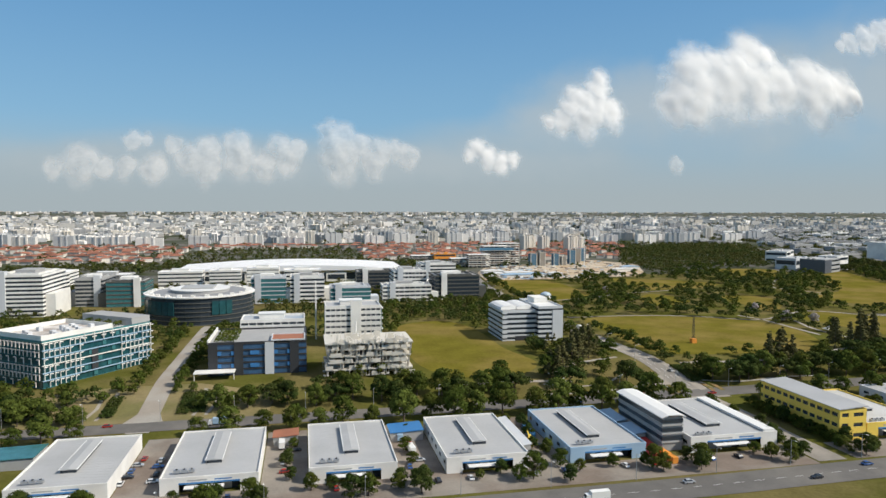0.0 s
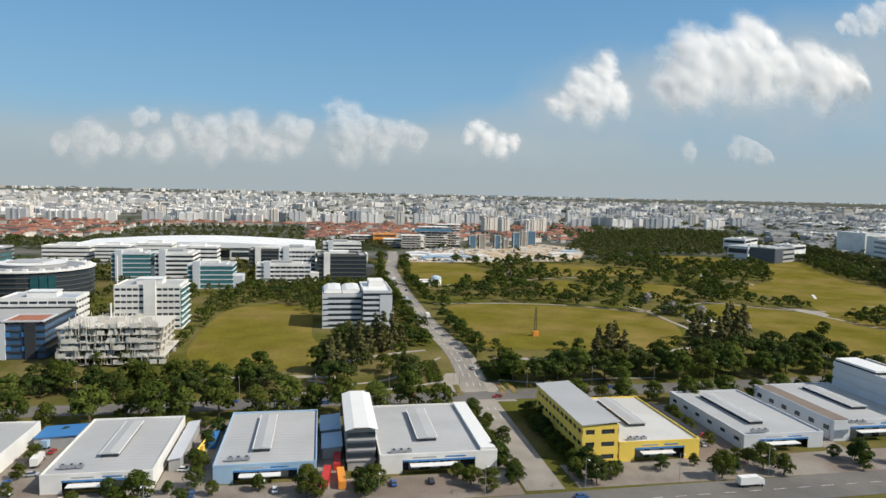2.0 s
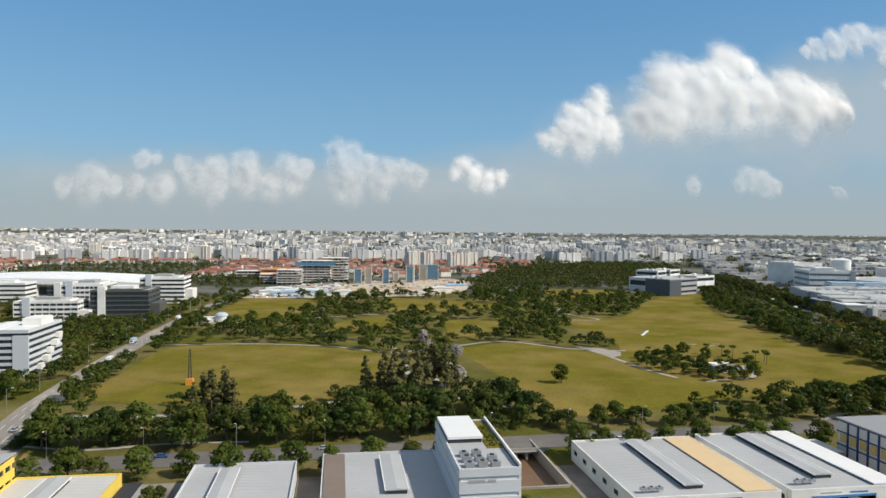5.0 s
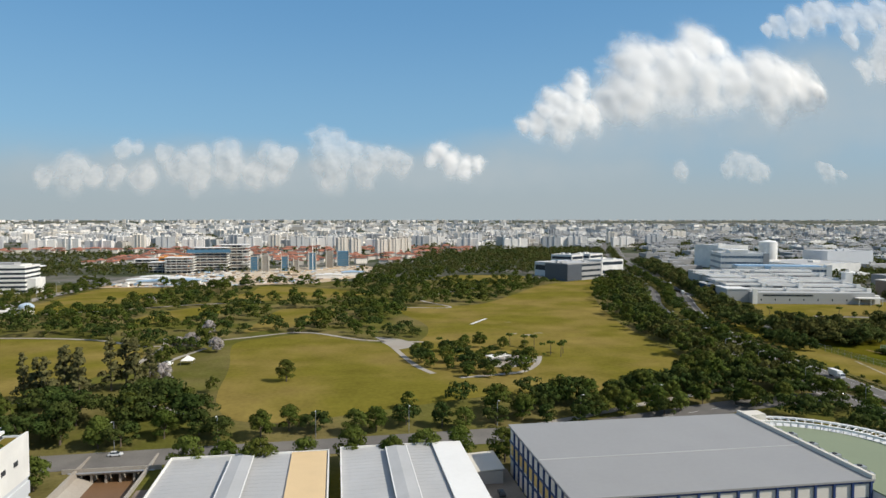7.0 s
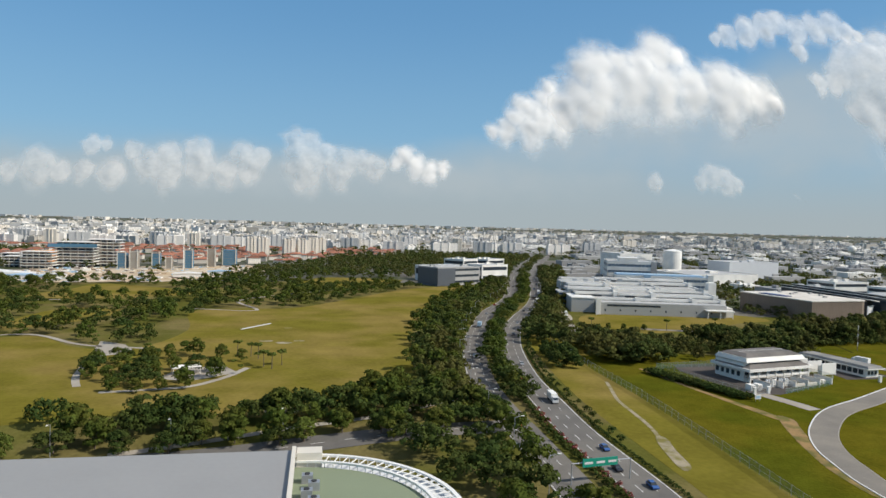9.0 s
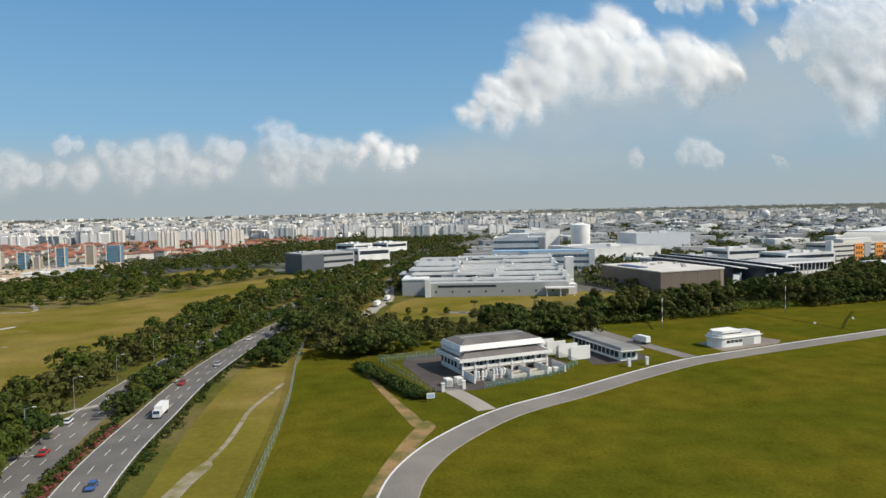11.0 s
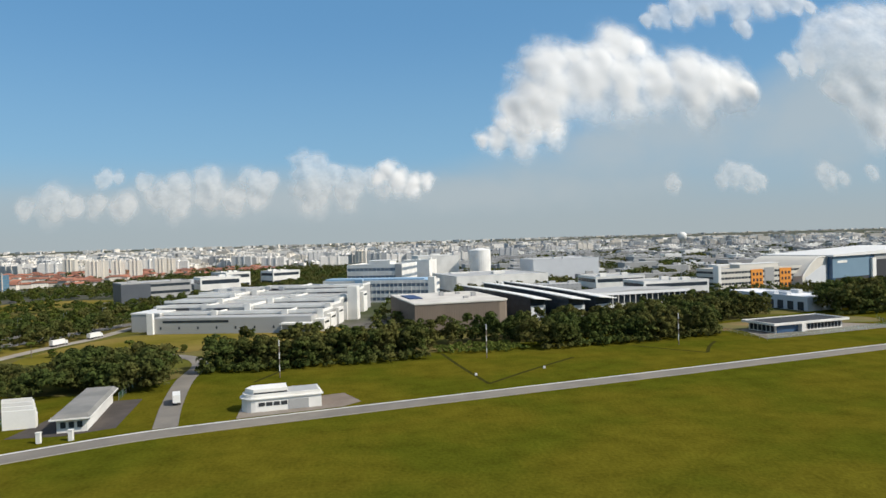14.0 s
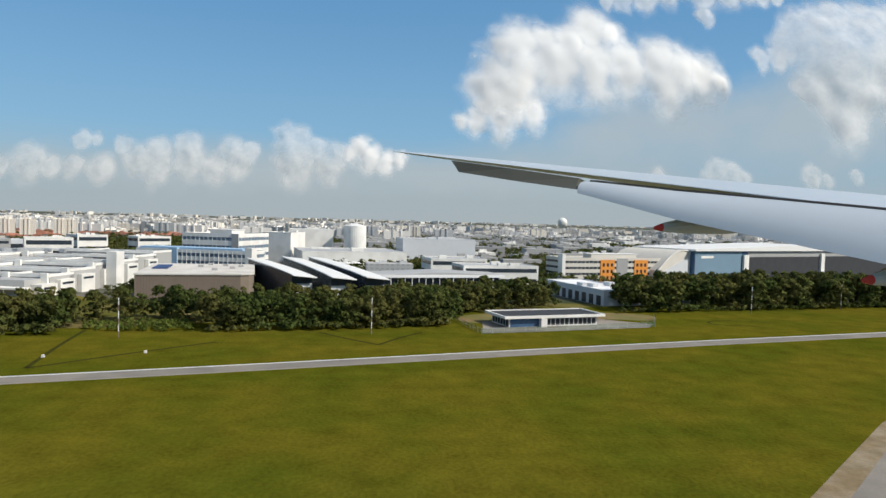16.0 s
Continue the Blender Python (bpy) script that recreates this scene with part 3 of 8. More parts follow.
KINDS = {"round": (32, 74, 0.38), "broad": (36, 70, 0.40), "pine": (40, 34, 0.40), "palm": (11, 14, 0.5), "shrub": (7, 22, 0.26), "tall": (34, 60, 0.36)}
LEAVES = {"round": M_leaf, "broad": M_leaf3, "pine": M_pine, "palm": M_leaf2, "shrub": M_leaf2, "tall": M_leaf3}


def crown_mesh(kind, seed, lod=1.0):
    n, per, size = KINDS[kind]
    return leaf_cloud(crown_clumps(kind, seed, max(4, int(n * lod ** 0.35))), max(5, int(per * lod ** 0.75)), size / lod ** 0.30, seed + 50)


def np_mesh(name, v, f, n, material):
    me = bpy.data.meshes.new(name)
    me.vertices.add(len(v))
    me.vertices.foreach_set("co", np.asarray(v, np.float32).ravel())
    k = f.shape[1]
    me.loops.add(f.size)
    me.loops.foreach_set("vertex_index", np.asarray(f, np.int32).ravel())
    me.polygons.add(len(f))
    me.polygons.foreach_set("loop_start", np.arange(0, f.size, k, dtype=np.int32))
    me.attributes.new("custom_normal", "FLOAT_VECTOR", "POINT").data.foreach_set("vector", np.asarray(n, np.float32).ravel())
    me.materials.append(material)
    me.update(calc_edges=True)
    return me


TREES = {}


def tree_proto(kind, seed, leaf=None):
    key = (kind, seed, leaf.name if leaf else "")
    if key not in TREES:
        v, f, n = crown_mesh(kind, seed)
        TREES[key] = (trunk_shape(kind, seed).mesh("trunk", M_trunk), np_mesh("crown", v, f, n, leaf or LEAVES[kind]))
    return TREES[key]


TREE_WORDS = {"round": "leafy green roadside tree with a rounded crown", "broad": "broad dark green rain tree with a spreading crown",
              "pine": "tall slender casuarina tree with brown-green foliage", "palm": "small palm tree with arching fronds"}


def tree(kind, x, y, size=1.0, seed=0, label="", group="", leaf=None, turn=None):
    t, c = tree_proto(kind, seed, leaf)
    ob = thing("tree", label or TREE_WORDS[kind], "tree", group, (x, y, gz(x, y)), (x * 37 + y * 91) % 360 if turn is None else turn)
    ob.scale = (size, size, size * (0.92 + 0.16 * ((x * 13.7) % 1)))
    part("trunk", t, M_trunk, ob)
    part("crown", c, M_leaf, ob)
    return ob


def woods(name, spots, label, lod, leaf=None):
    """One joined stand of trees: spots of (x, y, kind, size)."""
    bank = {}
    byleaf = {}
    for x, y, kind, size in spots:
        s = int(x * 7 + y * 3) % 4
        if (kind, s) not in bank:
            bank[kind, s] = crown_mesh(kind, s, lod)
        v, f, n = bank[kind, s]
        a = (x * 1.7 + y * 2.3) % 6.28
        c, q = math.cos(a), math.sin(a)
        w = v * size
        w = np.stack([w[:, 0] * c - w[:, 1] * q + x, w[:, 0] * q + w[:, 1] * c + y, w[:, 2] + gz(x, y) - (0.15 if lod > 0.15 else 1.6) * size], 1)
        tone = leaf or LEAVES[kind]
        vs, fs, ns, k = byleaf.setdefault(tone.name, [[], [], [], 0])
        fs.append(f + k)
        vs.append(w)
        ns.append(np.stack([n[:, 0] * c - n[:, 1] * q, n[:, 0] * q + n[:, 1] * c, n[:, 2]], 1))
        byleaf[tone.name][3] = k + len(w)
    for tone, (vs, fs, ns, _) in byleaf.items():
        me = np_mesh(name, np.concatenate(vs), np.concatenate(fs), np.concatenate(ns), bpy.data.materials[tone])
        tagged(new(name, me), label, "trees", "", "stuff")


def strew(ring, gap, seed, avoid=(), tries=None):
    """Spots at least gap apart inside an outline, off the lawns and other kept-free grounds."""
    r = np.random.default_rng(seed)
    xs, ys = [p[0] for p in ring], [p[1] for p in ring]
    area = (max(xs) - min(xs)) * (max(ys) - min(ys))
    cells, out = {}, []
    for _ in range(tries or int(area / (gap * gap) * 2.2)):
        x, y = r.uniform(min(xs), max(xs)), r.uniform(min(ys), max(ys))
        if not inside(x, y, ring) or any(inside(x, y, a) for a in avoid):
            continue
        i, j = int(x // gap), int(y // gap)
        if any((x - px) ** 2 + (y - py) ** 2 < gap * gap for di in (-1, 0, 1) for dj in (-1, 0, 1) for px, py in cells.get((i + di, j + dj), ())):
            continue
        cells.setdefault((i, j), []).append((x, y))
        out.append((x, y))
    return out


def corridor(line, w):
    """A road's outline as a closed ring, to be kept free."""
    a, b = [], []
    for i, p in enumerate(line):
        d = (line[min(i + 1, len(line) - 1)] - line[max(i - 1, 0)]).normalized()
        n = Vector((-d.y, d.x)) * w / 2
        a.append(tuple(p + n))
        b.append(tuple(p - n))
    return a + b[::-1]


def rect(x0, x1, y0, y1):
    return [(x0, y0), (x1, y0), (x1, y1), (x0, y1)]


def mixed(spots, seed, kinds, lo=0.7, hi=1.15):
    r = random.Random(seed)
    return [(x, y, r.choice(kinds), r.uniform(lo, hi)) for x, y in spots]


ROADS = [corridor(avenue[::3], 21), corridor(exp_line[::4], 19), corridor(exp2_line[::4], 17), corridor(west_line[::2], 18), corridor(main_line[::3], 16)]
FREE = LAWNS + ROADS
# the park behind the main road
park = [(226, 372), (700, 366), (690, 420), (705, 520), (745, 650), (800, 760), (850, 880), (760, 900), (700, 1000), (560, 960), (520, 870), (240, 862)]
island_path = [(518, 434), (530, 478), (560, 488), (592, 468), (600, 444), (575, 412), (549, 404)]
spots = strew(park, 9.6, 3, FREE + [rect(700, 830, 850, 960)])
r_ = random.Random(5)
spots = [(x, y) for x, y in spots if r_.random() < (0.12 if 345 < x < 442 and y < 475 else 0.4 if 345 < x < 442 and y < 560 else 0.30 if x < 345 and y < 402 else 0.95 if x > 640 else 0.70)]
woods("park_trees", mixed(spots, 4, ["broad", "broad", "round", "round", "round"], 0.6, 1.15), "dark green park trees in loose groups", 0.26)
woods("island_trees", mixed(strew(island_path, 8.2, 8), 9, ["round", "round", "palm", "broad", "palm"], 0.5, 0.85), "low trees and palms on a paved park island", 0.6)
# the wood north of the park and the belts along the expressway
far_wood = [(500, 830), (560, 960), (700, 1010), (760, 930), (860, 900), (900, 1000), (1000, 1280), (1150, 1600), (900, 1560), (680, 1400), (540, 1080)]
woods("far_wood", mixed(strew(far_wood, 11, 11, FREE + [rect(735, 856, 862, 966), rect(788, 842, 1012, 1066), rect(838, 896, 1066, 1116)]), 12, ["broad", "round"], 0.8, 1.15), "dense dark woodland beyond the park", 0.085, M_wood)
belt_w = corridor(dense([(674, 380), (682, 450), (699, 530), (722, 610), (770, 720), (812, 840), (850, 960), (900, 1110)], 12), 22)
woods("roadside_trees", mixed(strew(belt_w, 6.6, 13, ROADS[1:3]), 14, ["broad", "broad", "round"], 0.8, 1.15), "thick row of dark trees beside the expressway", 0.18, M_wood)
median = corridor(dense([(700, 380), (706, 440), (722, 508), (742, 575), (766, 638), (806, 725), (850, 860), (884, 975)], 12), 7)
woods("junction_wood", mixed(strew([(540, 366), (560, 350), (640, 356), (652, 325), (664, 290), (668, 240), (682, 240), (684, 300), (685, 345), (686, 385), (650, 398), (600, 372)], 9.5, 27), 28, ["round", "round", "broad"], 0.75, 1.15), "dense green trees by the road junction", 0.42)
woods("median_trees", mixed(strew(median, 5.4, 15), 16, ["round", "broad"], 0.6, 0.95), "trees on the expressway median", 0.25)
belt_e = [(742, 508), (756, 492), (766, 446), (790, 470), (786, 520), (794, 590), (815, 652), (850, 715), (890, 830), (930, 950), (985, 1120), (960, 1130), (902, 960), (864, 830), (818, 700), (782, 610), (757, 545)]
woods("roadside_trees", mixed(strew(belt_e, 6.4, 17, [ROADS[1], corridor(dense([(770, 512), (784, 535), (798, 590), (811, 628), (819, 690), (828, 760)], 12), 11)]), 18, ["broad", "round", "round"], 0.85, 1.25), "dense trees east of the expressway", 0.2, M_wood)
woods("verge_thicket", mixed(strew([(736, 440), (744, 436), (751, 446), (752, 482), (745, 486), (738, 466)], 4.2, 25), 26, ["round"], 0.5, 0.75), "dense thicket on the verge by the fence", 0.5, M_leaf3)
# the wood behind the airfield huts
hut_wood = [(770, 442), (800, 452), (858, 462), (893, 462), (888, 500), (850, 512), (800, 505), (778, 490)]
hut_spots = mixed(strew(hut_wood, 5.2, 19), 20, ["round", "round", "broad"], 0.85, 1.15)
hut_spots = [(x, y, k, s * (1.05 if x < 797 else 0.62 if x < 848 else 1.12)) for x, y, k, s in hut_spots]
woods("hut_wood", hut_spots, "dense green trees behind the equipment buildings", 0.4, M_wood)
belt1 = [(902, 494), (940, 496), (996, 504), (1047, 512), (1100, 520), (1152, 533), (1168, 566), (1190, 590), (1150, 600), (1050, 560), (960, 535), (908, 520)]
dell = [(997, 494), (998, 530), (1020, 538), (1046, 534), (1051, 496)]
woods("wood_belt", mixed(strew(belt1, 5.2, 21, [dell]), 22, ["tall", "tall", "round", "tall"], 0.86, 1.3), "dense belt of tall dark green trees by the meadow", 0.38, M_wood)
belt2 = [(1255, 580), (1300, 590), (1367, 602), (1450, 620), (1600, 650), (1800, 690), (1800, 740), (1600, 700), (1450, 670), (1330, 645), (1262, 615)]
woods("wood_belt", mixed(strew(belt2, 5.6, 23), 24, ["tall", "round", "tall"], 1.2, 1.7), "dense belt of tall dark green trees by the meadow", 0.2, M_wood)
works_green = [[(1128, 735), (1160, 735), (1166, 770), (1180, 860), (1196, 950), (1180, 955), (1150, 850)], [(1186, 690), (1250, 696), (1262, 712), (1250, 720), (1186, 708)], [(1222, 770), (1262, 745), (1268, 700), (1282, 704), (1290, 742), (1250, 790), (1225, 800)],
               [(1290, 745), (1400, 760), (1402, 768), (1290, 754)], [(975, 600), (993, 590), (992, 680), (975, 700)], [(1063, 860), (1150, 868), (1150, 876), (1063, 868)], [(880, 780), (925, 800), (900, 860), (860, 820)], [(1220, 850), (1300, 850), (1320, 1000), (1240, 1000)]]
for k, ring in enumerate(works_green):
    woods("works_trees", mixed(strew(ring, 8.5, 60 + k), 70 + k, ["round", "broad", "round"], 0.6, 1.05), "dark green trees between the works", 0.085, M_wood)
# rows of single trees along the main road and the front street
for i, x in enumerate(range(-150, 540, 13)):
    y = 316 + 3 * math.sin(i * 2.1) + (5 if x > 400 else 0)
    if not (190 < x < 230 or -97 < x < -58 or 398 < x < 430):
        tree("round", x + 2 * math.sin(i * 1.3), y, (1.12 if 40 < x < 200 else 0.8) + 0.34 * math.sin(i * 4.7) ** 2, i % 4, group="trees along the main road", leaf=M_leaf if i % 3 else M_leaf2)
for i, x in enumerate(range(-150, 690, 11)):
    y = 349 + 3.5 * math.sin(i * 1.7) + (3 if x > 400 else 0)
    if not (194 < x < 228 or -120 < x < -40 or 118 < x < 195 and i % 3):
        tree("round" if i % 3 else "broad", x + 2 * math.sin(i * 2.3), y, (1.0 if x < 400 else 0.68) + 0.34 * math.sin(i * 3.1) ** 2, i % 4, group="trees along the main road", leaf=(M_leaf, M_leaf3, M_leaf2, M_leaf)[i % 4] if i % 3 else None)
row3 = []
for i, x in enumerate(np.arange(-400, 690, 7.5)):
    y = 362 + 5 * math.sin(i * 2.9) + (5 if x > 400 else 0)
    if not (192 < x < 228 or -135 < x < -30 or 130 < x < 192 and i % 2) and (x < -30 or 345 < x < 430 and i % 3 == 0 or 560 < x and i % 2 or i % 4 == 0 and x < 345):
        row3.append((x + 3 * math.sin(i * 1.9), y, "broad" if i % 2 else "round", 0.85 + 0.4 * math.sin(i * 2.6) ** 2))
for i, x in enumerate(np.arange(-420, -155, 9)):
    row3 += [(x, 349 + 3 * math.sin(i * 1.7), "round", 1.0), (x + 4, 316 + 3 * math.sin(i * 2.1), "round", 0.8)]
woods("roadside_row", row3, "dense row of dark trees behind the main road", 0.55)
for i, x in enumerate(list(range(-130, 200, 9)) + list(range(228, 400, 9))):
    y = 236 + 3 * math.sin(i * 2.2)
    if math.sin(i * 5.3) > -0.35:
        tree("round", x + 3 * math.sin(i * 3.3), y, 0.55 + 0.32 * math.sin(i * 1.9) ** 2, i % 4, group="trees along the front street", leaf=(M_leaf, M_leaf3, M_leaf)[i % 3])
for i in range(9):
    tree("round", 205 + 4 * math.sin(i * 2.0) + (22 if i % 2 else -2), 240 + i * 8, 0.55 + 0.1 * (i % 3), i % 4, group="trees along the avenue", leaf=M_leaf3)
tree("round", 461, 413, 0.85, 1, "lone rounded tree on the open lawn", leaf=M_leaf)
for x, y, s in ((292, 369, 1.5), (297, 372, 1.35), (288, 373, 1.25), (301, 368, 1.2), (285, 368, 1.1), (388, 408, 1.5), (393, 412, 1.6), (398, 407, 1.45), (368, 410, 1.2), (373, 413, 1.25), (403, 411, 1.2), (143, 364, 1.35), (147, 367, 1.2), (139, 366, 1.15), (158, 380, 1.4), (163, 382, 1.3), (154, 383, 1.1), (172, 396, 1.5), (177, 398, 1.35), (168, 400, 1.3), (358, 397, 1.25), (370, 388, 1.4), (376, 391, 1.6), (382, 389, 1.5), (365, 392, 1.2)):
    tree("pine", x, y, s, int(x) % 3, group="tall casuarinas in the park")
for i in range(9):
    for x in (289, -8, 44, 96, 204):
        if math.sin(i * 3.7 + x) > -0.2:
            tree("round", x + 3 * math.sin(i * 2.7 + x), 248 + i * 7.0, 0.42 + 0.2 * math.sin(i * 1.3 + x) ** 2, i % 4, group="trees between the factory halls", leaf=M_leaf3 if i % 2 else M_leaf)
row4 = []
for i in range(46):
    y = 385 + i * 11.5
    for x in (199.0 - 3 * math.sin(i * 2.1) ** 2, 222.5 + 3 * math.sin(i * 1.7) ** 2):
        x += 0.0 if y < 700 else (y - 700) * 0.085
        if math.sin(i * 3.1 + x) > -0.75:
            row4.append((x, y, "round" if i % 3 else "broad", 0.6 + 0.4 * math.sin(i * 2.7 + x) ** 2))
for i in range(34):
    row4 += [(224 + 5 * math.sin(i * 1.7) ** 2, 238 + i * 2.1, "round", 0.32 + 0.2 * math.sin(i * 2.3) ** 2), (200.5 + 3 * math.sin(i * 2.7) ** 2, 238 + i * 2.1, "round", 0.28 + 0.16 * math.sin(i * 1.3) ** 2)]
woods("avenue_trees", row4, "dark green trees lining the avenue", 0.5)
# tall mixed trees between the avenue and the ribbon-window block, and along the west avenue
woods("mixed_trees", [(x, y, ("pine", "broad", "round")[i % 3], (0.75, 0.95, 0.9)[i % 3] + 0.2 * math.sin(i * 2.3)) for i, (x, y) in enumerate(strew([(140, 398), (192, 398), (193, 444), (150, 440)], 9.5, 33))],
      "tall casuarinas and dark trees beside the office lawn", 0.5)
woods("avenue_trees", [(x + 1.6 * math.sin(i * 2.9 + x), 372 + i * 9.5, "round", 0.5 + 0.25 * math.sin(i * 1.9 + x) ** 2) for i in range(18) for x in (-88, -66)], "small green trees along the west avenue", 0.45)
woods("wood_belt", mixed(strew([(1168, 572), (1212, 588), (1226, 606), (1212, 640), (1160, 625)], 5.6, 37), 38, ["tall", "round"], 0.9, 1.3), "dark wood behind the flat hut", 0.28, M_wood)
for x, y, s in ((400.5, 266, 0.42), (402, 273, 0.5), (400, 280, 0.45), (401.5, 288, 0.48), (403, 296, 0.4)):
    tree("round", x, y, s, 1, "bright green tree beside the canal wall", "trees by the canal", M_leaf2)
dell_scrub = [(1002, 516), (1004, 530), (1022, 536), (1042, 532), (1046, 514), (1026, 510)]
woods("scrub", mixed(strew(dell_scrub, 2.6, 35), 36, ["shrub"], 1.0, 1.6), "low green scrub before the wood", 0.6, M_leaf2)
under = []
for ring in (belt1[:6], belt2[:5]):
    for p in dense(ring, 2.6):
        k = len(under)
        under.append((p.x + 1.5 * math.sin(k * 2.7), p.y + 2.2 * math.sin(k * 1.9), "shrub", 1.5 + 0.9 * math.sin(k * 3.3) ** 2))
woods("undergrowth", [u for u in under if not inside(u[0], u[1], dell)], "dark undergrowth along the wood's edge", 0.55, M_wood)
for i, x in enumerate(list(range(-128, 200, 10)) + list(range(226, 530, 11))):
    if math.sin(i * 4.1) > -0.3 and not 200 < x < 222 and not 397 < x < 428:
        tree("round", x + 3 * math.sin(i * 1.7), 243.5 + 2 * math.sin(i * 2.9), 0.36 + 0.2 * math.sin(i * 2.3) ** 2, i % 4, group="trees before the factory halls", leaf=(M_leaf3, M_leaf)[i % 2])
for x, y, s in ((418, 372, 1.5), (408, 366, 1.35), (376, 374, 1.4), (388, 368, 1.3), (352, 372, 1.35), (430, 366, 1.2)):
    tree("broad", x, y, s, int(x) % 4, "huge dark rain tree with a wide crown", "rain trees at the park's edge")
for i, (x, y, s) in enumerate(((-128, 352, 0.75), (-116, 360, 0.7), (-108, 346, 0.6), (-100, 364, 0.55), (-52, 350, 0.65), (-44, 362, 0.7), (-36, 348, 0.75), (-28, 358, 0.7), (-140, 345, 0.8), (-58, 372, 0.5), (-96, 378, 0.5), (-122, 374, 0.6), (-118, 340, 0.95), (-124, 345, 1.05), (-110, 339, 0.85), (-131, 341, 1.0), (-104, 340, 0.7), (-137, 348, 0.95))):
    tree("round", x, y, s, i % 4, "pale yellow-green street tree with a thin crown", "pale trees at the west junction", M_leaf2)
# ---- the works estate along the front street ----


def warehouse(x0, x1, y0, y1, roof, label, wall=None, roofing=None, monitor=(0.42, 0.60, 0.18, 0.82), trim=None, door=True, group="warehouses"):
    """A long low factory hall with a raised roof monitor and a recessed loading front."""
    base = gz((x0 + x1) / 2, (y0 + y1) / 2) if y1 < 325 else -7.0
    ob = thing("warehouse", label, "warehouse", group, ((x0 + x1) / 2, (y0 + y1) / 2, base))
    w, d, h = (x1 - x0) / 2, (y1 - y0) / 2, roof - base
    wall, roofing = wall or M_wall, roofing or M_roof
    s = Shape()
    # walls with the loading bay cut out of the front
    bay = 0.62
    s.box(-w, w, d - 0.3, d, -0.5, h - 0.3).box(-w, -w + 0.3, -d + 0.3, d - 0.3, -0.5, h - 0.3).box(w - 0.3, w, -d + 0.3, d - 0.3, -0.5, h - 0.3)
    if door:
        s.box(-w, -w * bay, -d, -d + 0.3, -0.5, h - 0.3).box(w * bay, w, -d, -d + 0.3, -0.5, h - 0.3).box(-w * bay, w * bay, -d, -d + 0.3, h * 0.62, h - 0.3)
    else:
        s.box(-w, w, -d, -d + 0.3, -0.5, h - 0.3)
    part("wall", s, wall, ob)
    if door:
        # back wall in near-black: the bay's shade is put into its colour
        part("loading_bay", Shape().box(-w * bay, w * bay, -d + 3.2, -d + 3.5, -0.5, h * 0.62), M_dark, ob, "loading bay back wall with its shade painted near-black")
        part("canopy", Shape().box(-w * 0.5, w * 0.3, -d - 3.0, -d - 0.05, h * 0.50, h * 0.50 + 0.25), M_roof_w, ob, "white entrance canopy")
        part("stripe", Shape().box(-w * bay, w * bay, -d - 0.06, -d - 0.01, h * 0.62, h * 0.72), M_blue, ob, "blue painted band")
        for k in range(3):
            part("shutter", Shape().box(-w * 0.5 + k * w * 0.36, -w * 0.5 + k * w * 0.36 + 3.6, -d + 3.05, -d + 3.19, -0.4, h * 0.5), M_steel, ob)
    r = Shape().side([(-w + 0.35, h - 0.35), (-w + 0.35, h - 0.28), (0, h + 0.12), (w - 0.35, h - 0.28), (w - 0.35, h - 0.35)], -d + 0.35, d - 0.35)
    if door:
        for k in range(2):
            part("sign_bar", Shape().box(-w * 0.45 + k * w * 0.55, -w * 0.05 + k * w * 0.5, -d - 0.1, -d - 0.02, h * 0.80, h * 0.87), M_blue if k else M_grey, ob, "row of unreadable lettering")
        part("downpipe", Shape().tube((-w - 0.12, -d + 2, 0), (-w - 0.12, -d + 2, h - 0.4), 0.1, 0.1, 5), M_steel, ob)
    for k in range(6):
        y = -d + (k + 0.5) * 2 * d / 6
        part("side_window", Shape().box(-w - 0.04, -w + 0.02, y - 1.6, y + 1.6, h * 0.45, h * 0.68), M_glass, ob)
    roof_ob = part("roof", r, roofing, ob)
    n = int((y1 - y0) / 2.6)
    seams = Shape()
    for i in range(1, n):
        y = -d + i * 2 * d / n
        seams.side([(-w + 0.4, h - 0.28), (-w + 0.4, h - 0.255), (0, h + 0.145), (w - 0.4, h - 0.255), (w - 0.4, h - 0.28), (0, h + 0.11)], y - 0.04, y + 0.04)
    part("roof_seams", seams, roofing, roof_ob)
    part("parapet", Shape().ring(-w - 0.05, w + 0.05, -d - 0.05, d + 0.05, h - 0.3, h + 0.42, 0.38), trim or wall, ob)
    if monitor:
        a, b, c, e = (-w + 2 * w * monitor[0], -w + 2 * w * monitor[1], -d + 2 * d * monitor[2], -d + 2 * d * monitor[3])
        m = part("roof_monitor", Shape().box(a, b, c, e, h - 0.2, h + 1.3), M_glass, ob, "raised glazed roof monitor")
        mid = (a + b) / 2
        part("monitor_roof", Shape().side([(a - 0.5, h + 1.3), (a - 0.5, h + 1.45), (mid, h + 1.9), (b + 0.5, h + 1.45), (b + 0.5, h + 1.3)], c - 0.4, e + 0.4), M_roof, m)
        for x in (a - 0.55, b + 0.25):
            part("monitor_edge", Shape().box(x, x + 0.3, c - 0.45, e + 0.45, h + 1.28, h + 1.56), M_roof_w, m)
    return ob, w, d, h


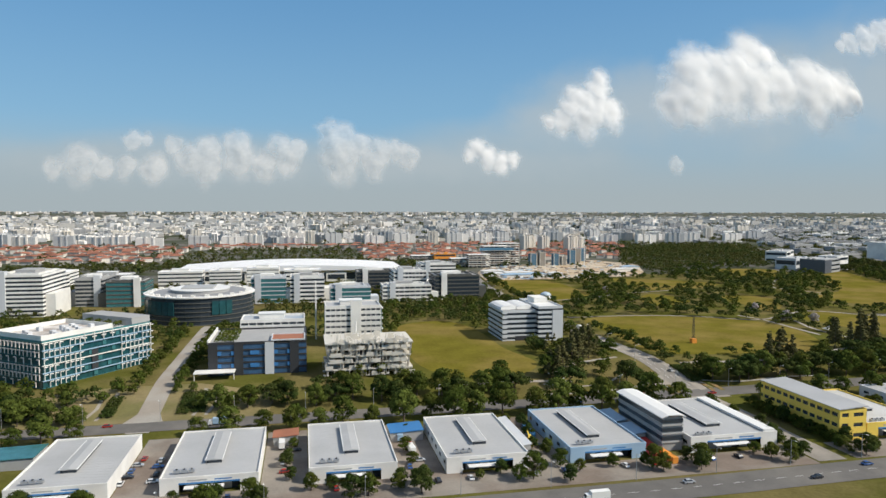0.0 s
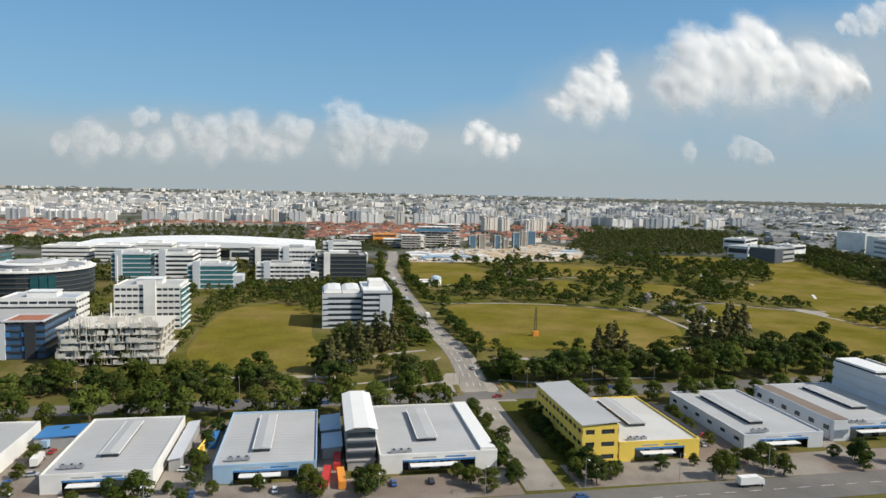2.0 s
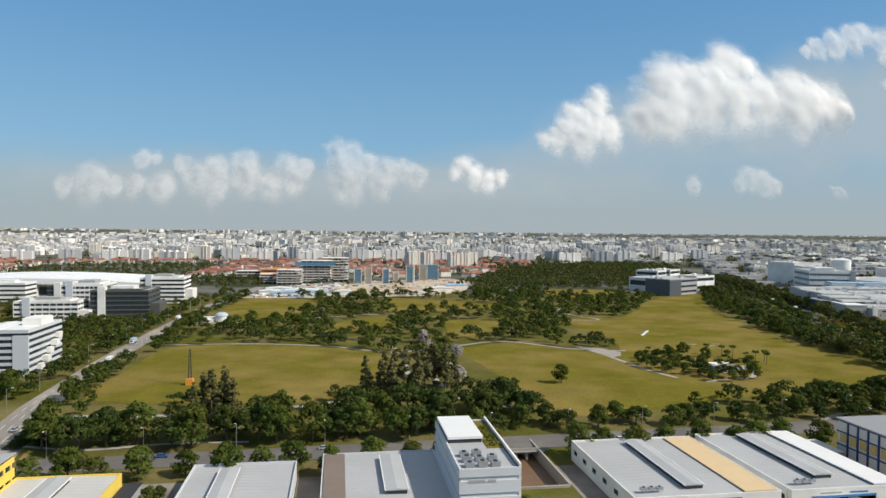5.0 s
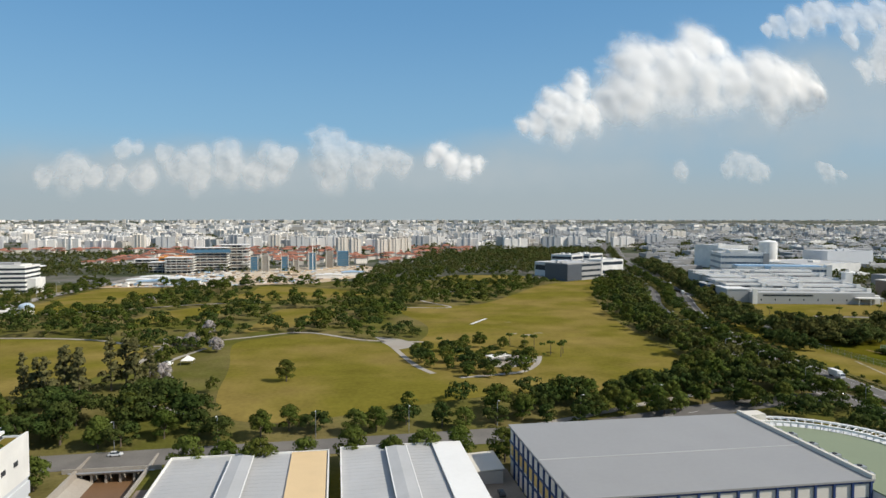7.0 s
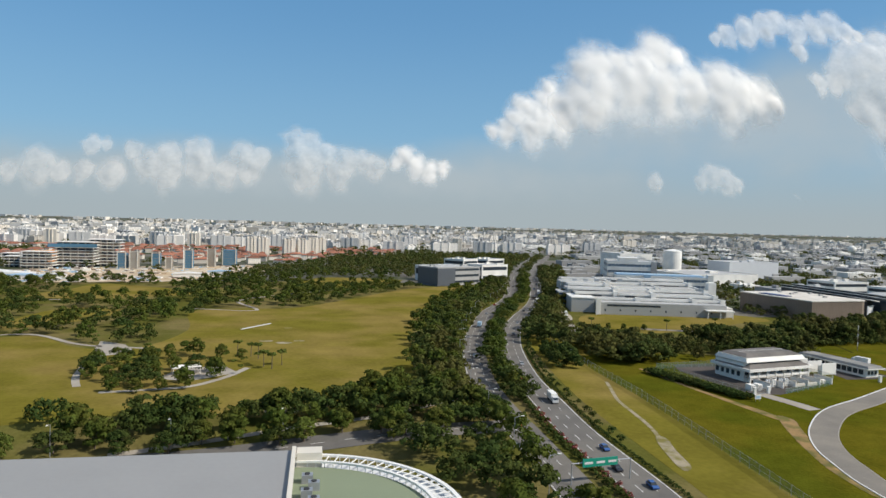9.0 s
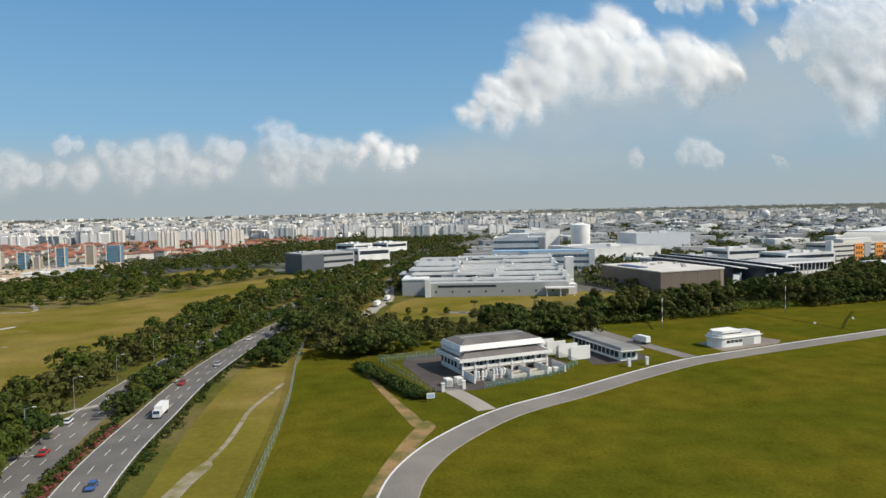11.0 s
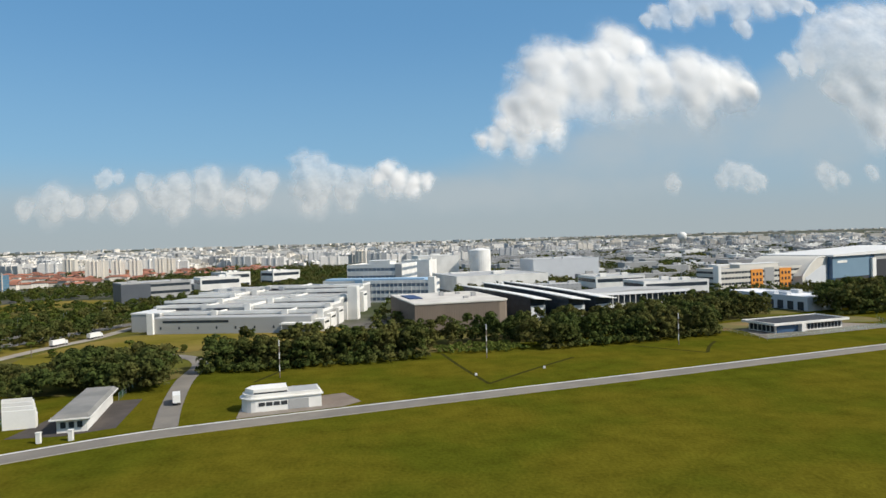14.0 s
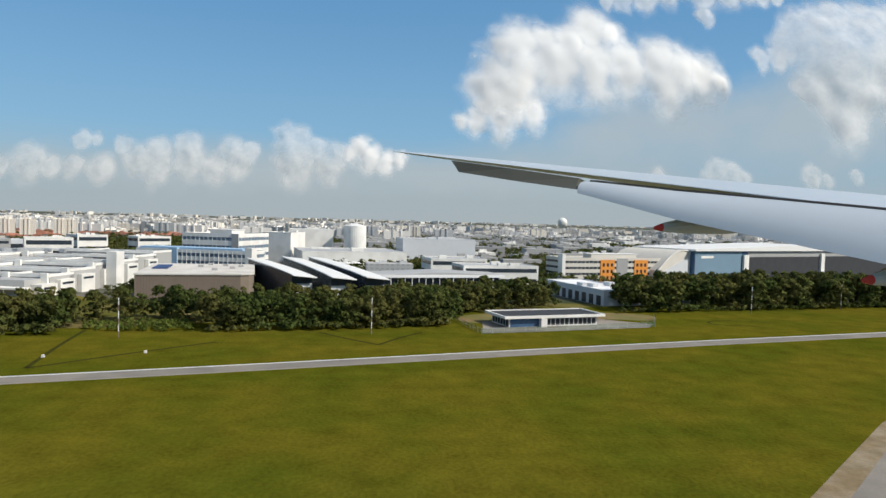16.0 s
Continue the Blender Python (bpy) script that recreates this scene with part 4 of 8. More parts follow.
def roof_unit(x, y, z, sx=2.4, sy=1.8, sz=1.5, group="rooftop units", label="pale grey rooftop air handling unit"):
    ob = thing("rooftop_unit", label, "air handling unit", group, (x, y, z))
    part("casing", Shape().box(-sx / 2, sx / 2, -sy / 2, sy / 2, 0.15, sz), M_steel, ob)
    part("fan_cowl", Shape().tube((0, 0, sz), (0, 0, sz + 0.25), sy * 0.3, sy * 0.3, 10), M_dark, ob)
    part("skid", Shape().box(-sx / 2 - 0.1, sx / 2 + 0.1, -sy / 2, -sy / 2 + 0.2, 0, 0.15).box(-sx / 2 - 0.1, sx / 2 + 0.1, sy / 2 - 0.2, sy / 2, 0, 0.15), M_grey, ob)
    return ob


for x0, x1, txt in ((-101, -68, "low grey-roofed factory hall with pale walls"), (-51, -17, "grey-roofed factory hall with a white front"),
                    (1, 34, "grey-roofed factory hall with a pale blue front"), (53, 86, "grey-roofed factory hall with white skylight ridge")):
    warehouse(x0, x1, 249, 301, -1.0, txt, M_white, monitor=(0.42, 0.58, 0.25, 0.85))
warehouse(104, 137, 250, 303, -1.0, "pale blue factory hall with twin dark roof vents", M_palebl, trim=M_palebl, monitor=(0.36, 0.52, 0.2, 0.85))
ob, w, d, h = warehouse(158, 199, 251, 304, -0.6, "white factory hall with a grey roof and blue sign band", M_white, monitor=(0.36, 0.52, 0.22, 0.82))
part("side_roof", Shape().box(w * 0.72, w - 0.5, -d + 1, d - 1, h + 0.1, h + 1.1), M_roof_w, ob, "raised white roof strip")
# the tall stair block beside it
ob = thing("stair_block", "narrow grey concrete block with a white curved roof", "building", "", (152, 275.5, -7))
for k in range(4):
    part("floor_slab", Shape().box(-5, 5, -20.5, 20.5, 3.4 + k * 3.6, 3.9 + k * 3.6), M_grey, ob)
core = Shape().box(-4.6, 4.6, -20.1, 20.1, -0.5, 14.0)
part("wall", core, M_grey, ob)
for k in range(3):
    part("window_band", Shape().box(-4.8, 4.8, -20.3, 20.3, 4.6 + k * 3.6, 6.2 + k * 3.6), M_glass, ob)
part("roof", Shape().side([(-5.6, 14.3), (-5.6, 14.6), (-2.5, 15.6), (2.5, 15.6), (5.6, 14.6), (5.6, 14.3), (2.5, 15.3), (-2.5, 15.3)], -21.2, 21.2), M_roof_w, ob, "white curved metal roof")

# yellow factory: a three-storey office wing and a lower hall
ob = thing("office_wing", "yellow three-storey office wing with a grey metal roof", "building", "", (237, 277, -7))
for k in range(3):
    z = 0.3 + k * 4.6
    part("wall_band", Shape().ring(-7, 7, -26, 26, z + 2.9, z + 4.6, 0.4).ring(-7, 7, -26, 26, z - (0.8 if k == 0 else 0), z + 1.1, 0.4), M_yellow, ob)
    part("glazing", Shape().box(-6.7, 6.7, -25.7, 25.7, z + 0.9, z + 3.1), M_glass, ob)
    for i in range(12):
        for sx in (-1, 1):
            x = 6.72 * sx
            part("pier", Shape().box(min(x, x + 0.3 * sx), max(x, x + 0.3 * sx), -26 + i * 4.5, -25 + i * 4.5, z + 1.1, z + 2.9), M_yellow, ob)
    for x0, x1 in ((-7, -5.6), (-2.2, 0.4), (5.4, 7)):
        part("pier", Shape().box(x0, x1, -26, -25.7, z + 1.1, z + 2.9), M_yellow, ob)
part("roof", Shape().side([(-7.4, 14.1), (-7.4, 14.4), (7.4, 15.3), (7.4, 15.0)], -26.5, 26.5), M_roof, ob)
warehouse(244.5, 276, 251, 303, 0.0, "yellow factory hall with a weathered cream roof", M_yellow, mat("cream_grey_roof", (0.56, 0.545, 0.50), 0.6, var=0.06, scale=0.06, fine=0.7, alt=(0.51, 0.49, 0.445), alt_scale=0.04), monitor=(0.36, 0.56, 0.3, 0.9), trim=M_yellow)
warehouse(297, 331, 255, 311, -1.0, "grey factory hall with two dark roof vents", M_wall, monitor=(0.30, 0.46, 0.2, 0.85))
ob, w, d, h = warehouse(340, 379, 260, 311, 1.0, "grey factory hall with a rusty roof strip", M_wall, monitor=(0.5, 0.66, 0.25, 0.85))
part("rusty_strip", Shape().box(-w + 0.6, -w * 0.62, -d + 1, d - 1, h + 0.05, h + 0.45), M_brown, ob, "brown weathered roof strip")


def block_with_bands(name, label, category, x0, x1, y0, y1, z0, h, storeys, wall, glass, group="", turn=0.0, band=0.5, parapet=1.0, roof=None, plant=True, inset=0.35, fins=0.0):
    """An office block: a glazed core behind proud wall bands, storey by storey."""
    ob = thing(name, label, category, group, ((x0 + x1) / 2, (y0 + y1) / 2, z0), turn)
    w, d = (x1 - x0) / 2, (y1 - y0) / 2
    part("glazing", Shape().box(-w + inset, w - inset, -d + inset, d - inset, -0.5, h - 0.2), glass, ob)
    sh = h / storeys
    for k in range(storeys + 1):
        lo = max(-0.5, k * sh - sh * band / 2)
        hi = min(h + parapet, k * sh + sh * band / 2)
        if k == storeys:
            hi = h + parapet
        part("wall_band", Shape().ring(-w, w, -d, d, lo, hi, inset + 0.25), wall, ob)
    if fins:
        n = int(2 * w / fins)
        for i in range(n + 1):
            x = -w + i * 2 * w / n
            part("fin", Shape().box(x - 0.25, x + 0.25, -d - 0.05, -d + inset, 0, h), wall, ob)
        n = int(2 * d / fins)
        for i in range(1, n):
            y = -d + i * 2 * d / n
            part("fin", Shape().box(w - inset, w + 0.05, y - 0.25, y + 0.25, 0, h), wall, ob)
    part("roof", Shape().box(-w + inset + 0.3, w - inset - 0.3, -d + inset + 0.3, d - inset - 0.3, h - 0.2, h + 0.1), roof or M_roof, ob)
    if plant:
        part("plant_room", Shape().box(-w * 0.45, w * 0.35, -d * 0.3, d * 0.5, h + 0.1, h + 3.2), wall, ob)
        part("plant_roof", Shape().box(-w * 0.48, w * 0.38, -d * 0.33, d * 0.53, h + 3.2, h + 3.5), M_roof_w, ob)
    return ob


block_with_bands("office_tower", "tall pale blue-grey works block with louvred sides", "building", 379, 397, 259, 308, -7, 19, 4, M_wall, M_wall, band=0.75, parapet=0.6, plant=False)
ob = bpy.data.objects["office_tower"]
part("roof_canopy", Shape().box(-8.4, 3.0, 0, 24, 20.4, 21.2), M_roof_w, ob, "white canopy roof over the terrace")
part("canopy_wall", Shape().box(-8.2, 2.6, 0.4, 23.6, 19.1, 20.38), M_glass, ob)
part("roof_terrace", Shape().box(3.2, 8.0, -6, 23.5, 19.12, 19.3), M_lawn, ob, "green planted terrace")
part("sign_bar", Shape().box(-6.5, -1.5, -24.62, -24.52, 15.6, 16.4).box(-0.8, 1.6, -24.62, -24.52, 15.6, 16.4), M_grey, ob)
part("white_wall", Shape().box(8.4, 9.04, -24.4, 24.4, 8, 20.6), M_white, ob)
for i in range(6):
    part("window", Shape().box(9.04, 9.1, -20 + i * 7, -17.5 + i * 7, 13.4, 14.8), M_dark, ob)
for i in range(8):
    roof_unit(382.5 + 3.8 * (i % 3), 262 + (i // 3) * 4.6, 12.3, 2.6, 2.2, 1.3 + 0.3 * (i % 2))
v, f, n = leaf_cloud([(5 + 1.6 * (i % 2), -4 + 4.4 * (i // 2), 19.9, 0.8) for i in range(10)], 24, 0.35, 78)
part("planting", np_mesh("planting", v, f, n, M_leaf2), M_leaf2, ob)
block_with_bands("works_hall", "low pale grey annex with a terrace roof", "building", 383, 401, 249, 258.5, -7, 5, 1, M_wall, M_glass, band=0.7, plant=False)
warehouse(433, 481, 262, 318, 0.0, "grey factory hall with a cream roof strip", M_white, monitor=(0.40, 0.52, 0.1, 0.9))
ob, w, d, h = warehouse(484.5, 521, 262, 320, 0.0, "grey factory hall with a white roof edge", M_white, monitor=(0.40, 0.56, 0.15, 0.9))
part("cream_strip", Shape().box(-w - 15, -w - 4.2, -d + 1, d - 3, h + 0.2, h + 0.45), mat("tan_sheet_roof", (0.66, 0.48, 0.26), 0.6, var=0.06), ob)
part("side_roof", Shape().box(w * 0.62, w + 2.5, -d + 1, d - 1, h + 0.3, h + 0.7), M_roof_w, ob, "white roof strip")

# the big exhibition hall with its round green-roofed end
ob = thing("factory", "huge dark grey roofed hall with a rounded green roof end", "factory", "", (578, 280, -5))
part("wall", Shape().box(-40, 39, -28.5, 28.5, -2.5, 13.0), M_cream, ob, "cream wall with blue frame")
part("roof", Shape().box(-40.6, 39.4, -29.1, 29.1, 13.0, 13.5), M_roof_d, ob)
part("roof_ridge", Shape().box(-40.4, 39.2, -3.2, -2.8, 13.5, 13.62), M_roof, ob)
for i in range(16):
    x = -39.5 + i * 5.2
    part("column", Shape().box(x - 0.3, x + 0.3, -29.0, -28.5, -2.5, 13.0), M_navy, ob)
for z in (3.2, 8.2, 12.4):
    part("rail_band", Shape().ring(-40.3, 39.3, -28.8, 28.8, z, z + 0.5, 0.4), M_navy, ob)
for i in range(15):
    x = -39.5 + i * 5.2
    part("window", Shape().box(x + 1.2, x + 4.2, -28.7, -28.5, 4.6, 7.9), M_mustard, ob, "mustard window panel")
for i in range(11):
    y = -26 + i * 5.0
    part("window", Shape().box(-40.2, -40.0, y, y + 3.0, 4.6, 7.9), M_mustard, ob, "mustard window panel")
    part("column", Shape().box(-40.5, -40.0, y - 1.3, y - 0.7, -2.5, 13.0), M_navy, ob)
arc = [(39 + 38 * math.cos(radians(a)), -6 + 36 * math.sin(radians(a))) for a in range(-90, 91, 6)]
part("drum_wall", Shape().prism([(x + 0.05, y) for x, y in arc], -2.5, 10.4), M_wall, ob)
part("green_roof", Shape().prism([(39.1 + 31 * math.cos(radians(a)), -6 + 30 * math.sin(radians(a))) for a in range(-90, 91, 6)], 10.45, 10.8), mat("moss_green_roof", (0.20, 0.235, 0.15), 0.85, var=0.06, scale=0.06), ob, "flat moss-green roof")
for i in range(44):
    a = radians(-88 + i * 4.0)
    for r0, r1, z in ((31.5, 37.5, 11.0), (31.5, 37.5, 12.0)):
        p = (39 + r0 * math.cos(a), -6 + r0 * 0.97 * math.sin(a), z)
        q = (39 + r1 * math.cos(a), -6 + r1 * 0.97 * math.sin(a), z)
        if z > 11.5:
            part("louvre_frame", Shape().tube(p, q, 0.16, 0.16, 4).tube((p[0], p[1], 10.4), p, 0.14, 0.14, 4).tube((q[0], q[1], 10.4), q, 0.14, 0.14, 4), M_roof_w, ob)
part("louvre_ring", Shape().prism([(39 + 37.7 * math.cos(radians(a)), -6 + 36 * math.sin(radians(a))) for a in range(-90, 91, 6)] + [(39 + 36.7 * math.cos(radians(a)), -6 + 35 * math.sin(radians(a))) for a in range(90, -91, -6)], 11.8, 12.3), M_roof_w, ob)
part("louvre_ring", Shape().prism([(39 + 32 * math.cos(radians(a)), -6 + 31 * math.sin(radians(a))) for a in range(-90, 91, 6)] + [(39 + 31.2 * math.cos(radians(a)), -6 + 30.2 * math.sin(radians(a))) for a in range(90, -91, -6)], 11.8, 12.3), M_roof_w, ob)
part("parapet", Shape().box(38.4, 39.4, -29.1, 29.1, 13.5, 14.6), M_cream, ob)
part("stair_head", Shape().box(39.6, 46, 24.5, 29.3, 10.4, 14.2), M_cream, ob)
for i in range(9):
    roof_unit(620.5 + 1.6 * (i % 2), 257 + i * 4.6, 5.8, 2.6, 2.2, 2.0)

# yards between the halls
for x0, x1 in ((-68, -51), (-17, 1), (34, 53), (86, 104), (137, 147), (199, 203), (276, 297), (331, 340), (424, 433), (521, 538)):
    patch("yard", rect(x0 + 0.4, x1 - 0.4, 236, 312), 0.08, M_yard, "worn concrete yard between the factory halls", "yard", rounded=False)
patch("forecourt", rect(-140, 203, 230, 249), 0.07, M_yard, "concrete forecourt before the factory halls", "yard", rounded=False)
patch("forecourt", rect(222, 660, 232, 251), 0.07, M_yard, "concrete forecourt before the factory halls", "yard", rounded=False)

# ---- offices west of the avenue ----
M_bluewhite = mat("blue_grey_roof_sheet", (0.30, 0.36, 0.42), 0.6, var=0.08, scale=0.1, alt=(0.45, 0.46, 0.46), alt_scale=0.06)
M_bronze = mat("dark_bronze_panel", (0.10, 0.098, 0.085), 0.5, var=0.12, scale=0.2)
ob = block_with_bands("office_block", "white and grey six-storey office block with ribbon windows", "office block", 139, 164, 462, 500, 0, 21, 6, M_wall, M_glass, band=0.5, plant=False, roof=M_roof_w)
for k in range(2):
    part("roof_vault", Shape().side([(-11.5 + 12 * k, 21.6), (-11.5 + 12 * k, 23.0), (-9 + 12 * k, 24.2), (-4 + 12 * k, 24.6), (-0.5 + 12 * k, 24.0), (-0.5 + 12 * k, 21.6)], -12, 17), M_roof_w, ob, "white curved roof hood")
for k in range(6):
    part("blind_panel", Shape().box(-12.6, -9, -19.08, -18.6, 1.9 + k * 3.5, 3.2 + k * 3.5), M_wall, ob)
# flat near-black panel paints the shade of an entrance recess
part("door_recess", Shape().box(-3, 5, -19.1, -18.9, 0, 3.4), M_dark, ob, "near-black panel painted as a shaded entrance recess")
ob = block_with_bands("office_block", "pale grey office wing with stepped white terraces", "office block", 164.5, 183, 458, 502, 0, 24, 7, M_wall, M_glass, band=0.48, plant=False, roof=M_roof_w)
part("blank_wall", Shape().box(1.5, 9.4, -22.3, -21.5, 0, 22), M_wall, ob, "blank pale grey wall panel")
for k in range(5):
    part("balcony", Shape().box(9.26, 11.5 + (k % 2), -12 + k * 6, -7 + k * 6, 2 + k * 3.4, 5.0 + k * 3.4), M_white, ob)
part("roof_house", Shape().box(-4, 6, 2, 18, 24, 28), M_white, ob)
block_with_bands("office_block", "dark blue glass office with a red-tiled terrace", "office block", -54, 1, 396, 442, 0, 18, 5, M_dark, M_blueglass, band=0.26, roof=M_grey, plant=False)
for x in (-27, -13, 4, 18):
    part("stair_core", Shape().box(x, x + 5, -23.6, -22.4, 0, 18.5), M_dark if x != 4 else M_wall, bpy.data.objects["office_block.002"])
blue = bpy.data.objects["office_block.002"]
part("terrace", Shape().box(8, 26, -22.5, -4, 18.2, 19.2), M_rust, blue, "brown tiled terrace")
part("terrace_rim", Shape().ring(7.4, 26.6, -23.0, -3.4, 18.2, 19.8, 0.6), M_wall, blue)
v, f, n = leaf_cloud([(-23 + 2.4 * (i % 5), -17 + 4.6 * (i // 5), 19.0, 1.5) for i in range(40)], 26, 0.5, 79)
part("roof_garden", np_mesh("roof_garden", v, f, n, M_leaf), M_leaf, blue, "planted green roof garden")
part("parapet", Shape().box(-27.6, -26.8, -23, 23, 18.0, 20.2), M_white, blue, "white roof edge")
for i in range(10):
    part("pale_window", Shape().box(-25 + (i % 5) * 10.4, -20 + (i % 5) * 10.4, -23.3, -23.02, 4.4 + (i // 5) * 7.2, 6.6 + (i // 5) * 7.2), M_blue, blue, "bright blue glass strip")
part("porch_roof", Shape().box(-34, -12, -32, -23.4, 3.4, 3.9), M_white, blue, "flat white porch roof")
for x in (-33.5, -12.5):
    part("porch_post", Shape().tube((x, -31.5, -0.2), (x, -31.5, 3.4), 0.25, 0.25, 6), M_white, blue)
block_with_bands("office_block", "white slab office behind the blue glass block", "office block", -40, 0, 443, 466, 0, 23, 6, M_white, M_glass, band=0.6, fins=4.5, roof=M_bluewhite)
ob = block_with_bands("office_block", "white tower office with square windows and a teal glass side", "office block", 14, 52, 466, 494, 0, 27, 7, M_white, M_glass, band=0.62, fins=3.2)
part("curtain_wall", Shape().box(19.1, 19.6, -13.5, 13.5, 0, 26), M_teal, ob, "teal glass curtain wall")
for k in range(8):
    part("ledge", Shape().box(19.6, 20.2 + 0.5 * (k % 2), -14, 14, k * 3.6 + 0.2, k * 3.6 + 0.6), M_white, ob)
part("stair_core", Shape().box(-2, 5, -15.4, -14.1, 0, 31), M_white, ob)
ob = thing("building_site", "unfinished concrete frame building with open floors", "building site", "", (36, 400, 0))
for k in range(5):
    w = 25 - 0.6 * ((k * 3) % 4)
    part("floor_slab", Shape().box(-w, w, -19 + 1.5 * (k % 2), 17 - 1.5 * k, 3.4 + k * 3.7, 4.1 + k * 3.7), M_cream, ob)
    for i in range(7):
        for j in range(4):
            x, y = -w + 1 + i * (2 * w - 2) / 6, -18 + j * (35 - 2.5 * k) / 3
            part("column", Shape().box(x - 0.4, x + 0.4, y - 0.4, y + 0.4, -0.5 if k == 0 else k * 3.7 + 0.2, 3.4 + k * 3.7), M_concrete, ob)
r_ = random.Random(17)
s = Shape()
for _ in range(900):
    k = r_.randrange(6)
    x, y, z = r_.uniform(-26 + k, 24 - k), r_.uniform(-21, 18 - 2 * k), 3.9 + (k - 1) * 3.7
    a, b_, c = r_.choice(((2.4, 0.25, 0.3), (0.3, 0.3, 3.2), (0.3, 2.8, 0.25), (1.2, 1.0, 1.0), (0.25, 0.25, 5.0), (3.5, 0.2, 2.2)))
    y = y if _ % 3 else -20 + r_.uniform(0, 1.5)
    s.box(x, x + a, y, y + b_, max(0.0, z), max(0.0, z) + c)
tagged(new("site_clutter", s.mesh("site_clutter", M_cream)), "props, boards and crates on the unfinished floors", "clutter", "", "stuff").location = (36, 400, 0)
# teal glass office with white brackets
ob = block_with_bands("office_block", "teal glass office with white lattice brackets", "office block", -167, -97, 404, 448, 0, 22, 6, M_teal, M_teal_d, band=0.12, turn=54, plant=False, roof=M_roof_w)
for i in range(24):
    x = -34.8 + i * 3.0
    for k in range(6):
        z = k * 3.67
        if x < -13 or x > 13:
            # white lattice of posts and rails standing before the glass
            if (i * 5 + k * 3) % 7:
                part("bracket", Shape().box(x, x + 0.35, -23.3, -22.9, z + 0.4, z + 3.3).box(x, x + 2.2, -23.3, -22.9, z + 2.75, z + 3.15), M_white, ob)
        elif k == 5 and i % 2 == 0:
            part("bracket", Shape().box(x, x + 0.4, -23.2, -22.9, z + 0.2, z + 4.6).box(x - 1.2, x + 1.6, -23.2, -22.9, z + 2.2, z + 2.7), M_white, ob)
        elif (i + 2 * k) % 5 == 0:
            part("open_light", Shape().box(x, x + 2.4, -22.35, -22.02, z + 0.8, z + 2.9), M_teal, ob, "paler teal glass pane")
for i in range(14):
    y = -21 + i * 3.1
    for k in range(6):
        z = k * 3.67
        if (i * 3 + k * 5) % 6:
            part("bracket", Shape().box(-36.2, -35.8, y, y + 0.35, z + 0.4, z + 3.3).box(-36.2, -35.8, y, y + 2.2, z + 2.75, z + 3.15), M_white, ob)
# panel before the glass, near-black in place of a recess's shade
part("stair_recess", Shape().box(-6, -2, -22.5, -22.05, 3.8, 14.0), M_dark, ob, "near-black panel painted as a shaded recess in the glass front")
for k in range(1, 7):
    part("ledge", Shape().box(-35.4, 35.4, -22.8, -22.0, k * 3.67 - 0.25, k * 3.67 + 0.15), M_palebl if k % 3 else M_white, ob)
part("roof_screen", Shape().ring(-34, 10, -20, 20, 22.5, 25.2, 0.6), M_white, ob)
part("roof_deck", Shape().box(-33.4, 9.4, -19.4, 19.4, 22.5, 23.0), mat("stained_roof_deck", (0.66, 0.62, 0.56), 0.8, var=0.15, scale=0.2, alt=(0.36, 0.30, 0.25), alt_scale=0.09), ob, "pale stained roof deck")
for i in range(14):
    part("roof_plant", Shape().box(-30 + (i * 11) % 36, -27.5 + (i * 11) % 36, -15 + (i * 7) % 28, -12.5 + (i * 7) % 28, 23.0, 24.2 + 0.5 * (i % 3)), M_wall, ob)
part("end_block", Shape().box(22, 35.4, -21.6, 21, 22.1, 26.5), M_grey, ob)
ob.scale = (1.0, 1.0, 1.1)
v, f, n = leaf_cloud([(14 + 2.2 * (i % 4), -17 + 4.2 * (i // 2), 23.6, 1.7) for i in range(16)], 30, 0.5, 77)
part("roof_garden", np_mesh("roof_garden", v, f, n, M_leaf), M_leaf, ob, "planted green roof garden")
# the drum-shaped office
ob = thing("round_office", "dark glass drum-shaped office with a white roof", "office block", "", (-88, 612, 0))
c48 = [(math.cos(2 * math.pi * i / 48), math.sin(2 * math.pi * i / 48)) for i in range(48)]
part("glazing", Shape().prism([(44 * x, 44 * y) for x, y in c48], -0.5, 22), M_glass, ob)
for k in range(7):
    part("wall_band", Shape().prism([(44.6 * x, 44.6 * y) for x, y in c48], k * 3.6, k * 3.6 + 0.6), M_bronze, ob)
part("roof_ring", Shape().prism([(45.5 * x, 45.5 * y) for x, y in c48], 22.2, 23.2), M_white, ob)
for i in range(24):
    x, y = c48[2 * i]
    part("roof_bay", Shape().box(41 * x - 1.6, 41 * x + 1.6, 41 * y - 1.6, 41 * y + 1.6, 23.2, 24.8), M_white, ob)
part("roof", Shape().prism([(38 * x, 38 * y) for x, y in c48], 23.2, 23.5), M_roof_d, ob)
part("roof_drum", Shape().prism([(24 * x, 24 * y) for x, y in c48], 23.5, 25.6), M_grey, ob)
part("drum_rim", Shape().prism([(24.6 * x, 24.6 * y) for x, y in c48], 25.6, 26.2), M_roof_w, ob)
part("court_roof", Shape().box(-14, 12, -11, 13, 26.2, 27.4), M_roof, ob)
for i in range(48):
    a = 2 * math.pi * i / 48
    if 26 < i < 34 or 38 < i < 42:
        part("glass_bay", Shape().prism([(44.8 * math.cos(a + u) + v * math.cos(a), 44.8 * math.sin(a + u) + v * math.sin(a)) for u, v in ((-0.06, -0.5), (-0.06, 0.3), (0.06, 0.3), (0.06, -0.5))], 8.5, 19.5), M_teal_d, ob, "teal glass bay")
